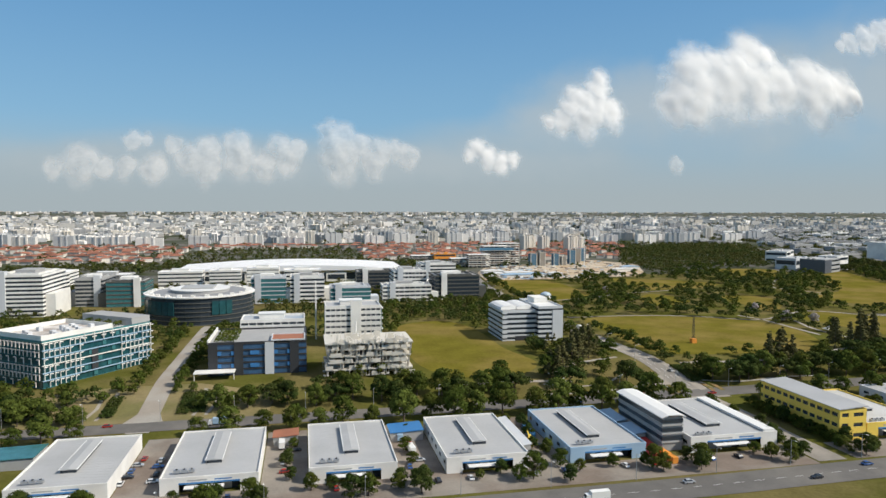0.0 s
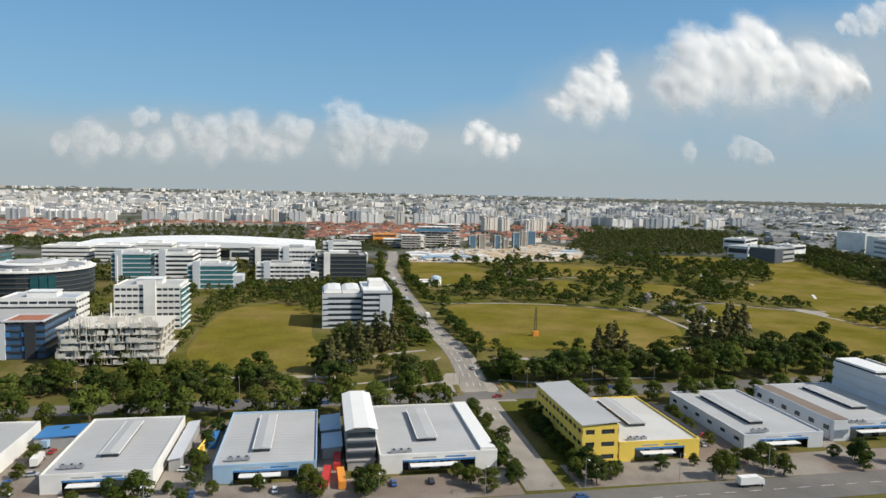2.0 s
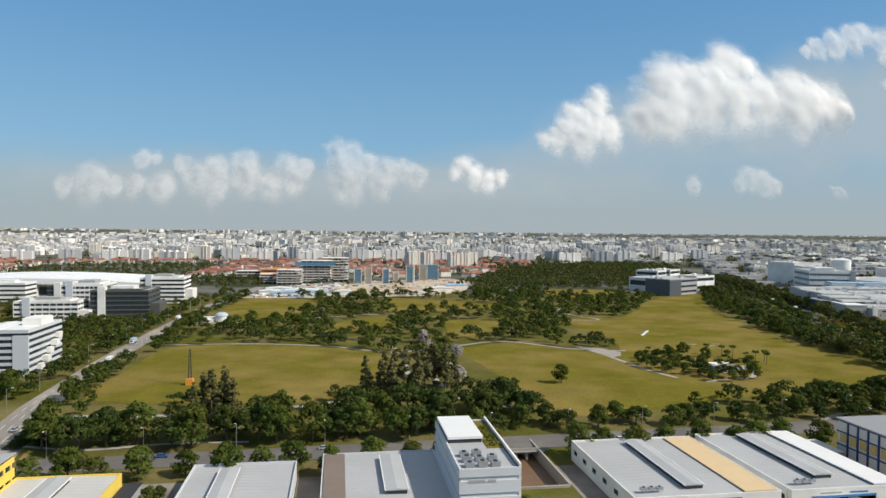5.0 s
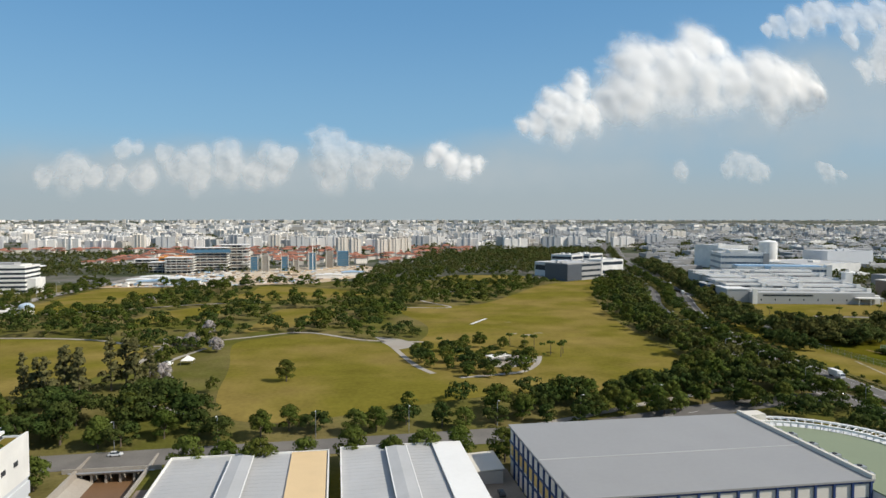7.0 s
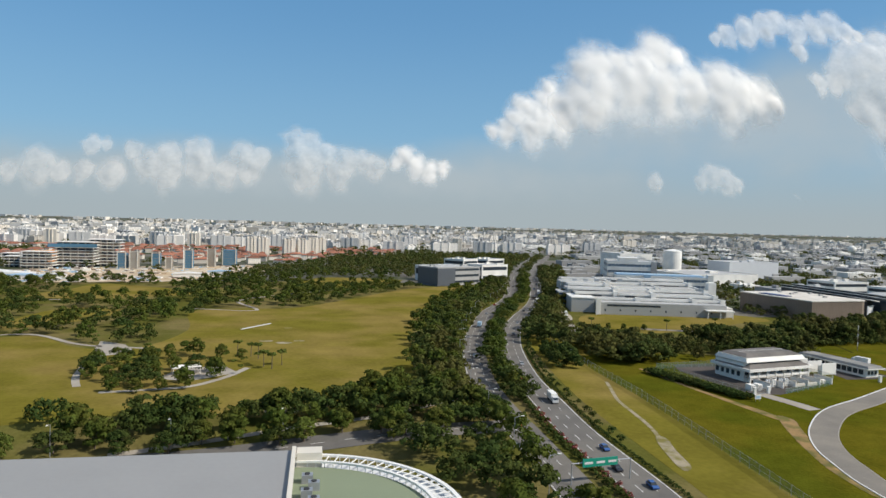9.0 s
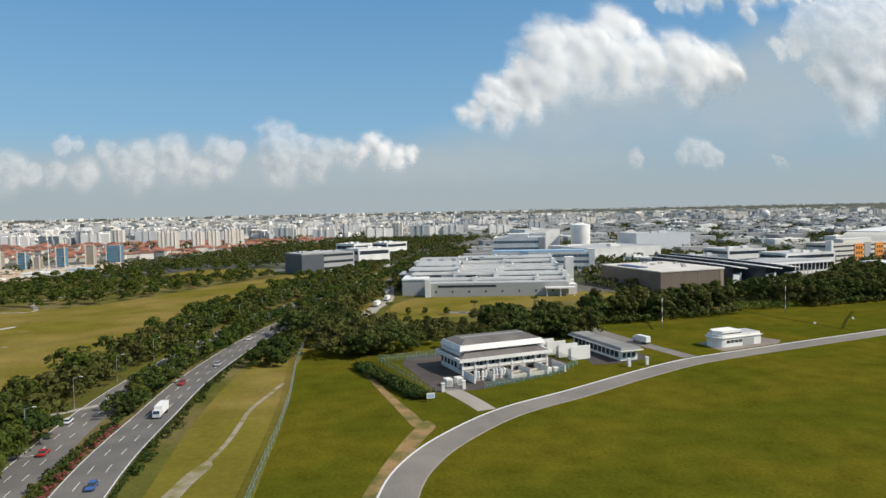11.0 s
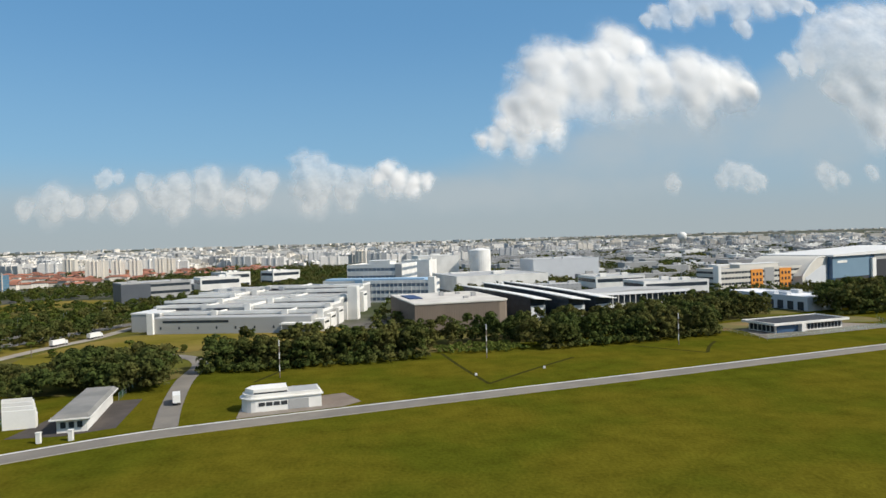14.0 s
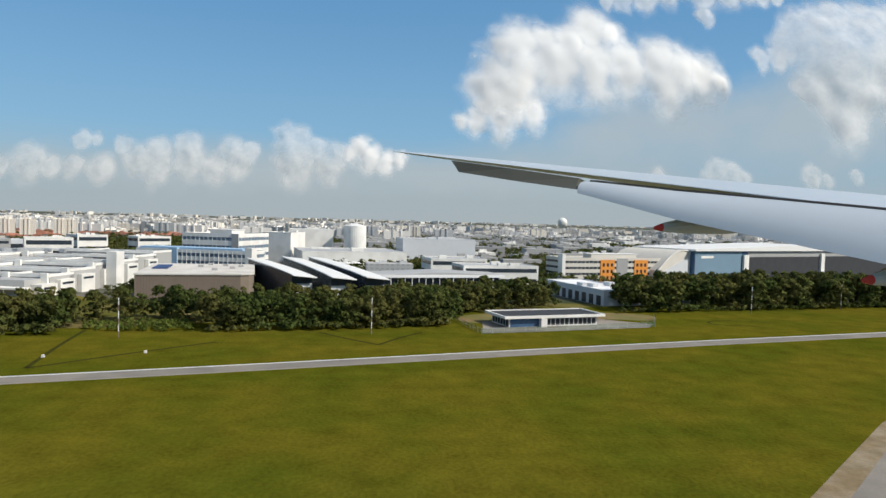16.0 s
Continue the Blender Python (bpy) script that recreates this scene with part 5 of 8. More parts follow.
for x0, x1, y0, y1, h, st, wall, glass, band, txt in (
        (-262, -222, 640, 700, 36, 10, M_white, M_glass, 0.5, "white slab hotel with many balconies"),
        (-215, -190, 700, 740, 26, 7, M_grey, M_glass, 0.45, "white and blue office block"),
        (-185, -150, 690, 730, 24, 6, M_bronze, M_teal, 0.3, "office block with teal glass"),
        (-52, -18, 690, 720, 25, 6, M_wall, M_teal, 0.22, "pale office block with teal glass bands"),
        (-14, 20, 690, 730, 25, 6, M_white, M_glass, 0.5, "white office block with ribbon windows"),
        (24, 62, 640, 670, 20, 5, M_wall, M_teal, 0.22, "pale office block with teal windows"),
        (78, 128, 680, 705, 16, 4, M_white, M_glass, 0.5, "low white office with dark windows"),
        (134, 182, 690, 730, 24, 6, M_bronze, M_glass, 0.3, "dark grey office block with glass bands"),
        (96, 132, 730, 770, 26, 6, M_white, M_glass, 0.5, "white office block with ribbon windows"),
        (140, 184, 815, 850, 26, 6, M_white, M_glass, 0.5, "white frame office block"),
        (60, 110, 790, 820, 20, 5, M_bronze, M_glass, 0.35, "low grey office with dark glass")):
    ob = block_with_bands("office_block", txt, "office block", x0, x1, y0, y1, 0, h, st, wall, glass, band=band, fins=(x1 - x0) / 9 if wall is M_white and int(x0) % 3 == 0 else 0, plant=False, roof=M_grey if wall is M_bronze else M_roof)
    w, d = (x1 - x0) / 2, (y1 - y0) / 2
    side = 1 if int(x0) % 2 else -1
    part("stair_core", Shape().box(side * w * 0.6 - 3, side * w * 0.6 + 3, -d - 1.2, -d + 5, -0.5, h + 4), M_white if wall is M_bronze else M_wall, ob)
    part("plant_room", Shape().box(-w * 0.5, w * 0.3, -d * 0.2, d * 0.6, h + 0.1, h + 3.4), M_grey if wall is M_white else M_white, ob)
    part("roof_screen", Shape().ring(-w * 0.8, w * 0.7, -d * 0.7, d * 0.8, h + 0.1, h + 1.9, 0.5), wall, ob)
    part("lower_wing", Shape().box(-side * w - (8 if side > 0 else 0), -side * w + (0 if side > 0 else 8), -d * 0.8, d * 0.5, -0.5, h * 0.55), wall, ob)
    for k in range(3):
        part("roof_unit", Shape().box(-w * 0.7 + k * w * 0.45, -w * 0.7 + k * w * 0.45 + 3, -d * 0.6, -d * 0.6 + 2.5, h + 0.1, h + 2.0), M_steel, ob)
M_bright = mat("bright_white_roof", (0.84, 0.83, 0.81), 0.6, var=0.05, scale=0.05, alt=(0.78, 0.77, 0.75), alt_scale=0.03)
ob = thing("exhibition_hall", "huge white vaulted exhibition hall", "exhibition hall", "", (0, 940, 0))
part("wall", Shape().box(-150, 120, -48, 58, -0.5, 15), M_white, ob)
part("glazing", Shape().box(-149, 119, -48.3, -48.0, 2, 11), M_glass, ob)
vault = [(-160, 14.5)] + [(-160 + 290 * i / 20, 15.5 + 6 * math.sin(math.pi * i / 20)) for i in range(21)] + [(130, 14.5)]
part("roof", Shape().side(vault, -56, 62), M_bright, ob)
for i in range(8):
    part("roof_rib", Shape().side([(x, z + 0.25) for x, z in vault[1:-1]] + [(x, z - 0.1) for x, z in vault[-2:0:-1]], -50 + i * 15, -49.4 + i * 15), M_roof_w, ob)
for i in range(7):
    x = -140 + i * 42
    part("front_porch", Shape().box(x, x + 26, -54, -48.4, 0, 12 + 3 * (i % 2)), M_white, ob)
    part("porch_glazing", Shape().box(x + 2, x + 24, -54.2, -54.0, 3, 9 + 3 * (i % 2)), M_glass, ob)
for x0, x1, y0, y1, h, st, wall, band, txt in ((-110, -74, 835, 862, 20, 5, M_white, 0.6, "white office with dark ribbon windows"), (-68, -30, 842, 870, 22, 5, M_white, 0.75, "white office with narrow windows"),
                                               (-24, 20, 838, 866, 19, 4, M_white, 0.55, "white stepped office with dark recesses"), (-170, -120, 850, 874, 18, 4, M_white, 0.6, "long white office wing"),
                                               (-300, -250, 760, 800, 24, 6, M_white, 0.5, "white office block with banded windows"), (-340, -280, 880, 930, 16, 4, M_white, 0.6, "low white works office"),
                                               (-240, -190, 800, 830, 20, 5, M_grey, 0.4, "grey office with glass bands")):
    block_with_bands("office_block", txt, "office block", x0, x1, y0, y1, 0, h, st, wall, M_glass, band=band, roof=M_bright)
# ---- airfield buildings ----
M_shingle = mat("dark_weathered_roof", (0.115, 0.105, 0.095), 0.85, var=0.15, scale=0.2, alt=(0.16, 0.145, 0.13), alt_scale=0.08)


def hipped(x0, x1, y0, y1, z0, z1, run):
    """A hipped roof slab: eaves at z0, ridge deck at z1."""
    return Shape().add([(x0, y0, z0), (x1, y0, z0), (x1, y1, z0), (x0, y1, z0), (x0 + run, y0 + run, z1), (x1 - run, y0 + run, z1), (x1 - run, y1 - run, z1), (x0 + run, y1 - run, z1)],
                       [(3, 2, 1, 0), (4, 5, 6, 7), (0, 1, 5, 4), (1, 2, 6, 5), (2, 3, 7, 6), (3, 0, 4, 7)])


ob = thing("equipment_building", "white two-tier equipment building with dark weathered roofs", "building", "", (830, 419, 0), 12)
part("wall", Shape().box(-18, 18, -7.5, 10, -0.5, 8.4), M_white, ob)
part("lower_fascia", Shape().ring(-20, 20, -12.5, 11.5, 5.3, 6.5, 0.7), M_white, ob)
part("soffit", Shape().box(-19.2, 19.2, -11.7, 10.7, 5.2, 5.6), M_white, ob)
part("lower_roof", hipped(-19.4, 19.4, -11.9, 10.9, 6.2, 8.3, 4.0), M_shingle, ob, "dark weathered lower roof")
# upper wall is one near-black strip below the fascia
part("upper_wall", Shape().box(-16.5, 16.5, -6.5, 8.5, 8.0, 9.2), M_dark, ob, "dark wall strip under the upper roof")
part("upper_fascia", Shape().add([(-18.6, -9.2, 8.9), (18.6, -9.2, 8.9), (18.6, 10, 8.9), (-18.6, 10, 8.9), (-17.6, -8.0, 10.8), (17.6, -8.0, 10.8), (17.6, 9, 10.8), (-17.6, 9, 10.8)],
                                 [(3, 2, 1, 0), (4, 5, 6, 7), (0, 1, 5, 4), (1, 2, 6, 5), (2, 3, 7, 6), (3, 0, 4, 7)]), M_white, ob, "white sloping fascia")
part("upper_roof", hipped(-17.4, 17.4, -7.8, 8.8, 10.83, 12.2, 3.2), M_shingle, ob, "dark weathered hipped roof")
part("ridge", Shape().box(-14, 14, 0.2, 0.8, 12.2, 12.4), M_grey, ob)
for i in range(8):
    x = -18.6 + i * 5.2
    part("pier", Shape().box(x, x + 0.8, -11.4, -10.6, -0.3, 5.2), M_white, ob)
    if i < 7:
        part("window", Shape().box(x + 1.0, x + 3.5, -7.6, -7.5, 3.2, 4.9), M_dark, ob)
        part("doorway", Shape().box(x + 4.0, x + 5.0, -7.6, -7.5, 2.5, 4.7), M_dark, ob)
        part("balustrade", Shape().box(x + 0.81, x + 5.19, -11.2, -10.9, 1.6 + 0.5 * (i % 2), 3.4), M_white, ob)
        part("cabinet", Shape().box(x + 1.0, x + 3.4, -9.0, -7.61, 0, 1.9), M_white, ob, "white equipment cabinet")
part("veranda_floor", Shape().box(-18.6, 18.6, -11.4, -7.51, 2.2, 2.42), M_concrete, ob)
for i in range(5):
    y = -5 + i * 3.2
    part("side_window", Shape().box(-18.1, -18.0, y, y + 1.8, 2.0, 4.2), M_glass, ob)
for i in range(6):
    t = thing("yard_wall", "short white dividing wall in the yard", "wall", "yard dividing walls", (815.6 + i * 7.4, 395.6 + i * 1.58, 0), 12)
    part("panel", Shape().box(-0.25, 0.25, -3.2, 6.0, -0.2, 2.8), M_white, t)
    part("coping", Shape().box(-0.35, 0.35, -3.3, 6.1, 2.8, 2.95), M_concrete, t)
for i in range(4):
    t = thing("tank_pair", "pair of pale tanks on a plinth", "tank", "tanks before the building", (818.0 + (i % 2) * 2.9 + (i // 2) * 7.4, 397.0 + (i // 2) * 1.58, 0), 12)
    part("plinth", Shape().box(-1.4, 1.4, -1.4, 1.4, -0.1, 0.3), M_concrete, t)
    for x in (-0.65, 0.65):
        part("tank", Shape().tube((x, 0, 0.3), (x, 0, 3.2), 0.5, 0.5, 10).tube((x, 0, 3.2), (x, 0, 3.5), 0.5, 0.2, 10), M_white if i % 2 else M_wall, t)
    part("pipe", Shape().tube((-1.3, -0.7, 1.4), (1.3, -0.7, 1.4), 0.14, 0.14, 6).tube((-1.3, -0.7, 0.2), (-1.3, -0.7, 1.4), 0.14, 0.14, 6), M_white, t)
for i in range(2):
    t = thing("bund_wall", "low cream bund with a sandy fill", "wall", "low bunds in the yard", (833.8 + i * 7.4, 399.0 + i * 1.58, 0), 12)
    part("rim", Shape().ring(-2.9, 2.9, -2.2, 2.4, -0.1, 1.5, 0.35), M_cream, t)
    part("fill", Shape().box(-2.54, 2.54, -1.84, 2.04, -0.1, 0.9), M_gravel, t)
for x in (847.4, 850.2):
    single("cabinet", Shape().box(-0.9, 0.9, -0.8, 0.8, -0.05, 1.5).box(-1.0, 1.0, -0.9, 0.9, 1.5, 1.65), M_white, "small white steel cabinet in the yard", "cabinet", "yard cabinets", at=(x, 402.4, 0), turn=12)
for x, y in ((806.5, 392.6), (810.5, 393.4)):
    t = thing("generator_box", "white generator box with dark louvres in the yard", "generator", "generators by the gate", (x, y, 0), 12)
    part("body", Shape().box(-1.2, 1.2, -1.6, 1.6, -0.05, 2.6), M_white, t)
    part("louvre", Shape().box(-0.9, 0.9, -1.7, -1.61, 0.5, 2.2), M_grey, t)
patch("compound", [(801, 386), (795, 431), (800, 446), (852, 448), (860, 412), (852, 402), (815, 384)], 0.1, M_tar, "dark paved compound", "yard", rounded=False)
for i in range(4):
    ob = thing("screen_wall", "tall white free-standing screen wall", "wall", "white screen walls", (858.0 + i * 3.0, 437 - i * 6.0, 0), 8)
    part("panel", Shape().box(-4.4, 4.4, -0.3, 0.3, -0.3, 5.6), M_white, ob)
    part("buttress", Shape().box(-4.4, -3.9, 0.31, 2.2, -0.3, 4.5), M_white, ob)
    part("buttress", Shape().box(3.9, 4.4, 0.31, 2.2, -0.3, 4.5), M_white, ob)
    part("equipment", Shape().box(-2.6, 2.6, 0.6, 1.9, -0.1, 2.0), M_steel, ob)
patch("compound", [(868, 408), (874, 450), (892, 452), (896, 414), (884, 408)], 0.1, M_tar, "dark paved yard beside the hut", "yard", rounded=False)
M_slate = mat("weathered_grey_roof", (0.20, 0.195, 0.18), 0.8, var=0.12, scale=0.2, alt=(0.25, 0.24, 0.22), alt_scale=0.1)
ob = thing("guard_building", "white hut with a grey pitched roof", "building", "", (882, 430, 0), 8.6)
part("wall", Shape().box(-4, 4, -18.5, 18.5, -0.3, 4.6), M_white, ob)
part("roof", Shape().add([(-5.2, -20.5, 4.6), (5.2, -20.5, 4.6), (5.2, 20.5, 4.6), (-5.2, 20.5, 4.6), (-4.2, -19.3, 5.6), (4.2, -19.3, 5.6), (4.2, 19.3, 5.6), (-4.2, 19.3, 5.6)],
                         [(3, 2, 1, 0), (4, 5, 6, 7), (0, 1, 5, 4), (1, 2, 6, 5), (2, 3, 7, 6), (3, 0, 4, 7)]), M_slate, ob)
for i in range(11):
    part("window", Shape().box(-4.1, -4.0, -17 + i * 3.1, -14.5 + i * 3.1, 1.2, 3.6), M_dark, ob)
part("eaves_slab", Shape().box(-5.4, 5.4, -20.8, 20.8, 4.2, 4.59), M_white, ob)
for i in range(3):
    part("window", Shape().box(-3 + i * 2.2, -1.6 + i * 2.2, -18.6, -18.5, 1.4, 3.2), M_glass, ob)
ob = thing("radio_hut", "white flat-roofed radio hut with a rounded end", "building", "", (942.6, 428.5, 0), 11)
ob.scale = (0.96, 0.96, 0.84)
hutring = [(-9, -4.5), (12.5, -4.5), (12.5, 5), (-9, 5)] + [(-9 - 4.2 * math.sin(radians(a)), 0.25 + 4.75 * math.cos(radians(a))) for a in range(20, 161, 20)]
part("wall", Shape().prism(hutring, -0.3, 5.6), M_white, ob)
part("eaves_slab", Shape().prism([(x * 1.05, y * 1.12) for x, y in hutring], 4.9, 5.3), M_white, ob)
part("parapet", Shape().prism([(x * 0.98, y * 0.96) for x, y in hutring], 5.6, 6.6), M_white, ob)
part("roof_deck", Shape().prism([(x * 0.94, y * 0.9) for x, y in hutring], 6.6, 6.65), M_roof, ob)
for i in range(4):
    part("window", Shape().box(-8 + i * 2.4, -6 + i * 2.4, -4.62, -4.5, 2.2, 3.6), M_dark, ob)
# no porch is cut: its shade is a grey panel on the wall
part("recess", Shape().box(1.6, 8.2, -4.64, -4.5, 0.3, 3.9), M_grey, ob, "grey panel painted as the shade of a recessed porch")
part("roof_room", Shape().prism([(-9.5, -3.6), (1.5, -3.6), (1.5, 4.2), (-9.5, 4.2), (-12, 0.4)], 6.66, 8.4), M_white, ob, "raised white roof room")
# near-black band along the foot of the roof room
part("vent_strip", Shape().box(-9.4, 1.4, -3.75, -3.61, 6.7, 7.2), M_dark, ob)
ob = thing("flat_hut", "long white hut with a dark flat roof", "building", "", (1199, 541, 0), 13)
part("wall", Shape().box(-23, 23, -9, 9, -0.3, 4.2), M_white, ob)
part("fascia", Shape().ring(-26, 26, -11, 11, 4.2, 5.4, 0.8), M_white, ob)
part("roof", Shape().box(-25.2, 25.2, -10.2, 10.2, 4.4, 5.0), M_dark, ob)
for i in range(11):
    part("window", Shape().box(-4 + i * 2.4, -2.1 + i * 2.4, -9.12, -9.0, 0.8, 3.6), M_dark, ob)
part("glazed_bay", Shape().box(-22.5, -8, -9.14, -9.0, 0.2, 3.9), M_blueglass, ob, "dark glazed bay")
part("porch", Shape().box(-8, -5, -11.5, -9.01, -0.2, 4.15), M_white, ob)
for i in range(6):
    part("side_window", Shape().box(-23.12, -23.0, -8 + i * 2.8, -6 + i * 2.8, 0.6, 3.8), M_dark, ob)
for x, y in ((936, 478), (1023, 498), (1117, 508), (1330, 583), (1402, 605)):
    t = thing("mast", "slender white radio mast with dark bands", "mast", "radio masts on the meadow", (x, y, 0))
    for k in range(6):
        part("mast_section", Shape().tube((0, 0, k * 2.5), (0, 0, k * 2.5 + 2.5), 0.2, 0.2, 6), M_white if k % 2 else M_brown, t)
# ---- industry beyond the airfield ----


def works(x0, x1, y0, y1, h, label, wall, turn=0.0, roof=None, bands=0, group="", z0=0.0):
    """A plain industrial building with parapet, roof deck, window bands and a few roof boxes."""
    ob = thing("industrial_building", label, "industrial building", group, ((x0 + x1) / 2, (y0 + y1) / 2, z0), turn)
    w, d = (x1 - x0) / 2, (y1 - y0) / 2
    part("wall", Shape().box(-w, w, -d, d, -0.5, h), wall, ob)
    part("parapet", Shape().ring(-w - 0.1, w + 0.1, -d - 0.1, d + 0.1, h, h + 0.9, 0.5), wall, ob)
    part("roof", Shape().box(-w + 0.4, w - 0.4, -d + 0.4, d - 0.4, h, h + 0.3), roof or M_roof, ob)
    for k in range(bands):
        z = h * (k + 0.45) / bands
        part("window_band", Shape().box(-w + 1.5, w - 1.5, -d - 0.08, -d, z, z + h / bands * 0.38), M_glass, ob)
        part("window_band", Shape().box(w, w + 0.08, -d + 1.5, d - 1.5, z, z + h / bands * 0.38), M_glass, ob)
        part("window_band", Shape().box(-w - 0.08, -w, -d + 1.5, d - 1.5, z, z + h / bands * 0.38), M_glass, ob)
    r = random.Random(int(x0 * 3 + y0))
    for k in range(3):
        x, y = r.uniform(-w * 0.7, w * 0.6), r.uniform(-d * 0.7, d * 0.6)
        part("roof_box", Shape().box(x, x + w * 0.25, y, y + d * 0.2, h + 0.3, h + 0.3 + r.uniform(1.2, 2.8)), wall, ob)
    return ob


# the large white stepped works: terraces rising away from the road, cut by white piers
M_bandblue = mat("blue_grey_window_band", (0.13, 0.18, 0.23), 0.3, var=0.2, scale=0.3, spec=0.5)
M_offd = mat("dark_blue_grey_panel", (0.085, 0.095, 0.11), 0.5, var=0.1, scale=0.15)
# white works walls, greyed: the shade on their faces is put into the colour
M_fabw = mat("shaded_white_panel_wall", (0.40, 0.395, 0.375), 0.7, var=0.05, scale=0.2)
ob = thing("stepped_works", "large white stepped factory with terraces and tall piers", "factory", "", (896.5, 692, 0), -13)
ob.scale = (0.95, 0.85, 1.3)
r_ = random.Random(12)
part("annex", Shape().box(-64, -44.2, -66, -30, -0.5, 8.6), M_fabw, ob)
part("annex_roof", Shape().box(-64.4, -44.0, -66.4, -29.6, 8.6, 9.2), M_roof_w, ob)
part("annex_pier", Shape().box(-45.6, -41.6, -81.5, -79.05, -0.5, 10.0), M_white, ob)
part("front_wall", Shape().box(-43.9, 62, -79, -62, -0.5, 7.2), M_fabw, ob)
part("front_roof", Shape().box(-43.5, 61.5, -78.5, -62, 7.2, 7.5), M_roof, ob)
part("front_strip", Shape().box(-36, 8, -79.1, -79.0, 5.2, 6.3), M_glass, ob, "dark window strip")
for i in range(8):
    part("front_vent", Shape().box(-38 + i * 12.5, -36.9 + i * 12.5, -79.08, -79.0, 2.2, 3.4), M_glass, ob)
rows_ = ((-62, -42, 8.4), (-42, -18, 9.8), (-18, 8, 11.2), (8, 38, 12.4), (38, 66, 13.3), (66, 92, 14.0))
for j, (y0, y1, h) in enumerate(rows_):
    x, low = -62 + (16 if j == 0 else 0) + 4 * (j % 2), rows_[j - 1][2] if j else 6.0
    while x < 64:
        w = min(r_.uniform(30, 52), 66 - x)
        w = 66 - x if 66 - x - w < 14 else w
        up = h + r_.choice((-0.7, 0, 0, 0.7))
        off = r_.choice((0, 0, 4.0, -4.0)) if j else 0
        part("block", Shape().box(x + 0.02, x + w - 0.02, y0 + off, y1 + 4.5, -0.5, up), M_fabw, ob)
        part("block_roof", Shape().box(x + 0.9, x + w - 0.9, y0 + off + 0.9, y1 + 4.3, up, up + 0.2), M_grey if r_.random() < 0.5 else M_roof, ob)
        # long parapets: along the front, and down the slope at the side
        part("parapet", Shape().box(x, x + w, y0 + off - 0.5, y0 + off + 0.5, up - 0.5, up + 0.8), M_white, ob, "long white parapet")
        part("side_parapet", Shape().box(x + w - 1.2, x + w + 0.1, y0 + off + 0.5, y1 + 4.4, up - 0.2, up + 0.9), M_white, ob)
        if w > 20:
            a_ = x + w * r_.uniform(0.08, 0.3)
            part("recess", Shape().box(a_, a_ + w * r_.uniform(0.3, 0.55), y0 + off - 0.06, y0 + off, up - 2.3, up - 0.8), M_glass, ob, "dark window strip")
        if r_.random() < 0.85 and j < 5:
            part("pier", Shape().box(x + w - 4.2, x + w - 0.2, y0 + off - 2.2, y0 + off - 0.51, low - 1, up + 1.5), M_white, ob, "white pier")
        x += w
for k, y in enumerate((-74, -56, -34, -8, 22, 52)):
    part("end_terrace", Shape().box(62.1 if y < -60 else 66.2, 69.0, y, y + 15, -0.5, 5.6 + k * 1.2), M_white, ob, "white end terrace")
    part("terrace_slot", Shape().box(69.0, 69.08, y + 2, y + 13, 3.4 + k * 1.2, 4.4 + k * 1.2), M_glass, ob)
part("entrance_canopy", Shape().box(44, 66, -87, -79.1, 4.2, 4.9), M_white, ob, "white entrance canopy")
for x in (45, 55, 65):
    part("canopy_post", Shape().tube((x, -86.4, -0.3), (x, -86.4, 4.2), 0.3, 0.3, 6), M_white, ob)
part("blue_block", Shape().box(-70, -62.1, -22, 10, -0.5, 9), M_blueglass, ob, "blue glass corner block")
part("blue_roof", Shape().box(-70.3, -62.1, -22.4, 10.4, 9, 9.5), M_roof, ob)
part("stair_tower", Shape().box(69.1, 76, -6, 4, -0.5, 17.5), M_white, ob, "white stair tower")
for i in range(7):
    x, y = -50 + (i * 37) % 100, 38 + (i * 17) % 50
    part("roof_plant", Shape().box(x, x + 4, y, y + 3, 13.6, 15.6), M_steel, ob)
# brown slatted hall
ob = thing("slatted_hall", "brown slatted hall with a pale flat roof", "hall", "", (1023.7, 636.6, 0), 8)
ob.scale = (0.75, 0.855, 1.45)
hall_ring = [(-40, -45), (29, -45), (34.5, -43), (38, -38), (38, 44), (-40, 44)]
M_hall = mat("brown_panel_wall", (0.175, 0.14, 0.11), 0.8, var=0.16, scale=0.12, alt=(0.21, 0.165, 0.125), alt_scale=0.07)
part("wall", Shape().prism(hall_ring, -0.5, 10.6), M_hall, ob)
for i in range(35):
    part("slat", Shape().box(-40 + i * 1.98, -38.5 + i * 1.98, -45.15, -45.0, 0, 10.2), M_brown, ob)
for i in range(44):
    part("slat", Shape().box(-40.15, -40.0, -45 + i * 2.02, -43.5 + i * 2.02, 0, 10.2), M_brown, ob)
M_oldroof = mat("weathered_cream_roof", (0.62, 0.585, 0.52), 0.85, var=0.12, scale=0.1, fine=0.8, alt=(0.54, 0.50, 0.44), alt_scale=0.06)
part("roof", Shape().prism([(x * 1.015, y * 1.015) for x, y in hall_ring], 10.6, 11.1), M_oldroof, ob, "pale weathered flat roof")
part("solar_array", Shape().box(-35, -24, -8, 24, 11.1, 11.5), M_navy, ob, "dark solar panels")
for x, y in ((-4, 10), (8, -20), (14, 20), (20, -5), (2, 30), (26, 12)):
    part("roof_hatch", Shape().box(x, x + 4, y, y + 2.4, 11.1, 12.0), M_grey, ob)
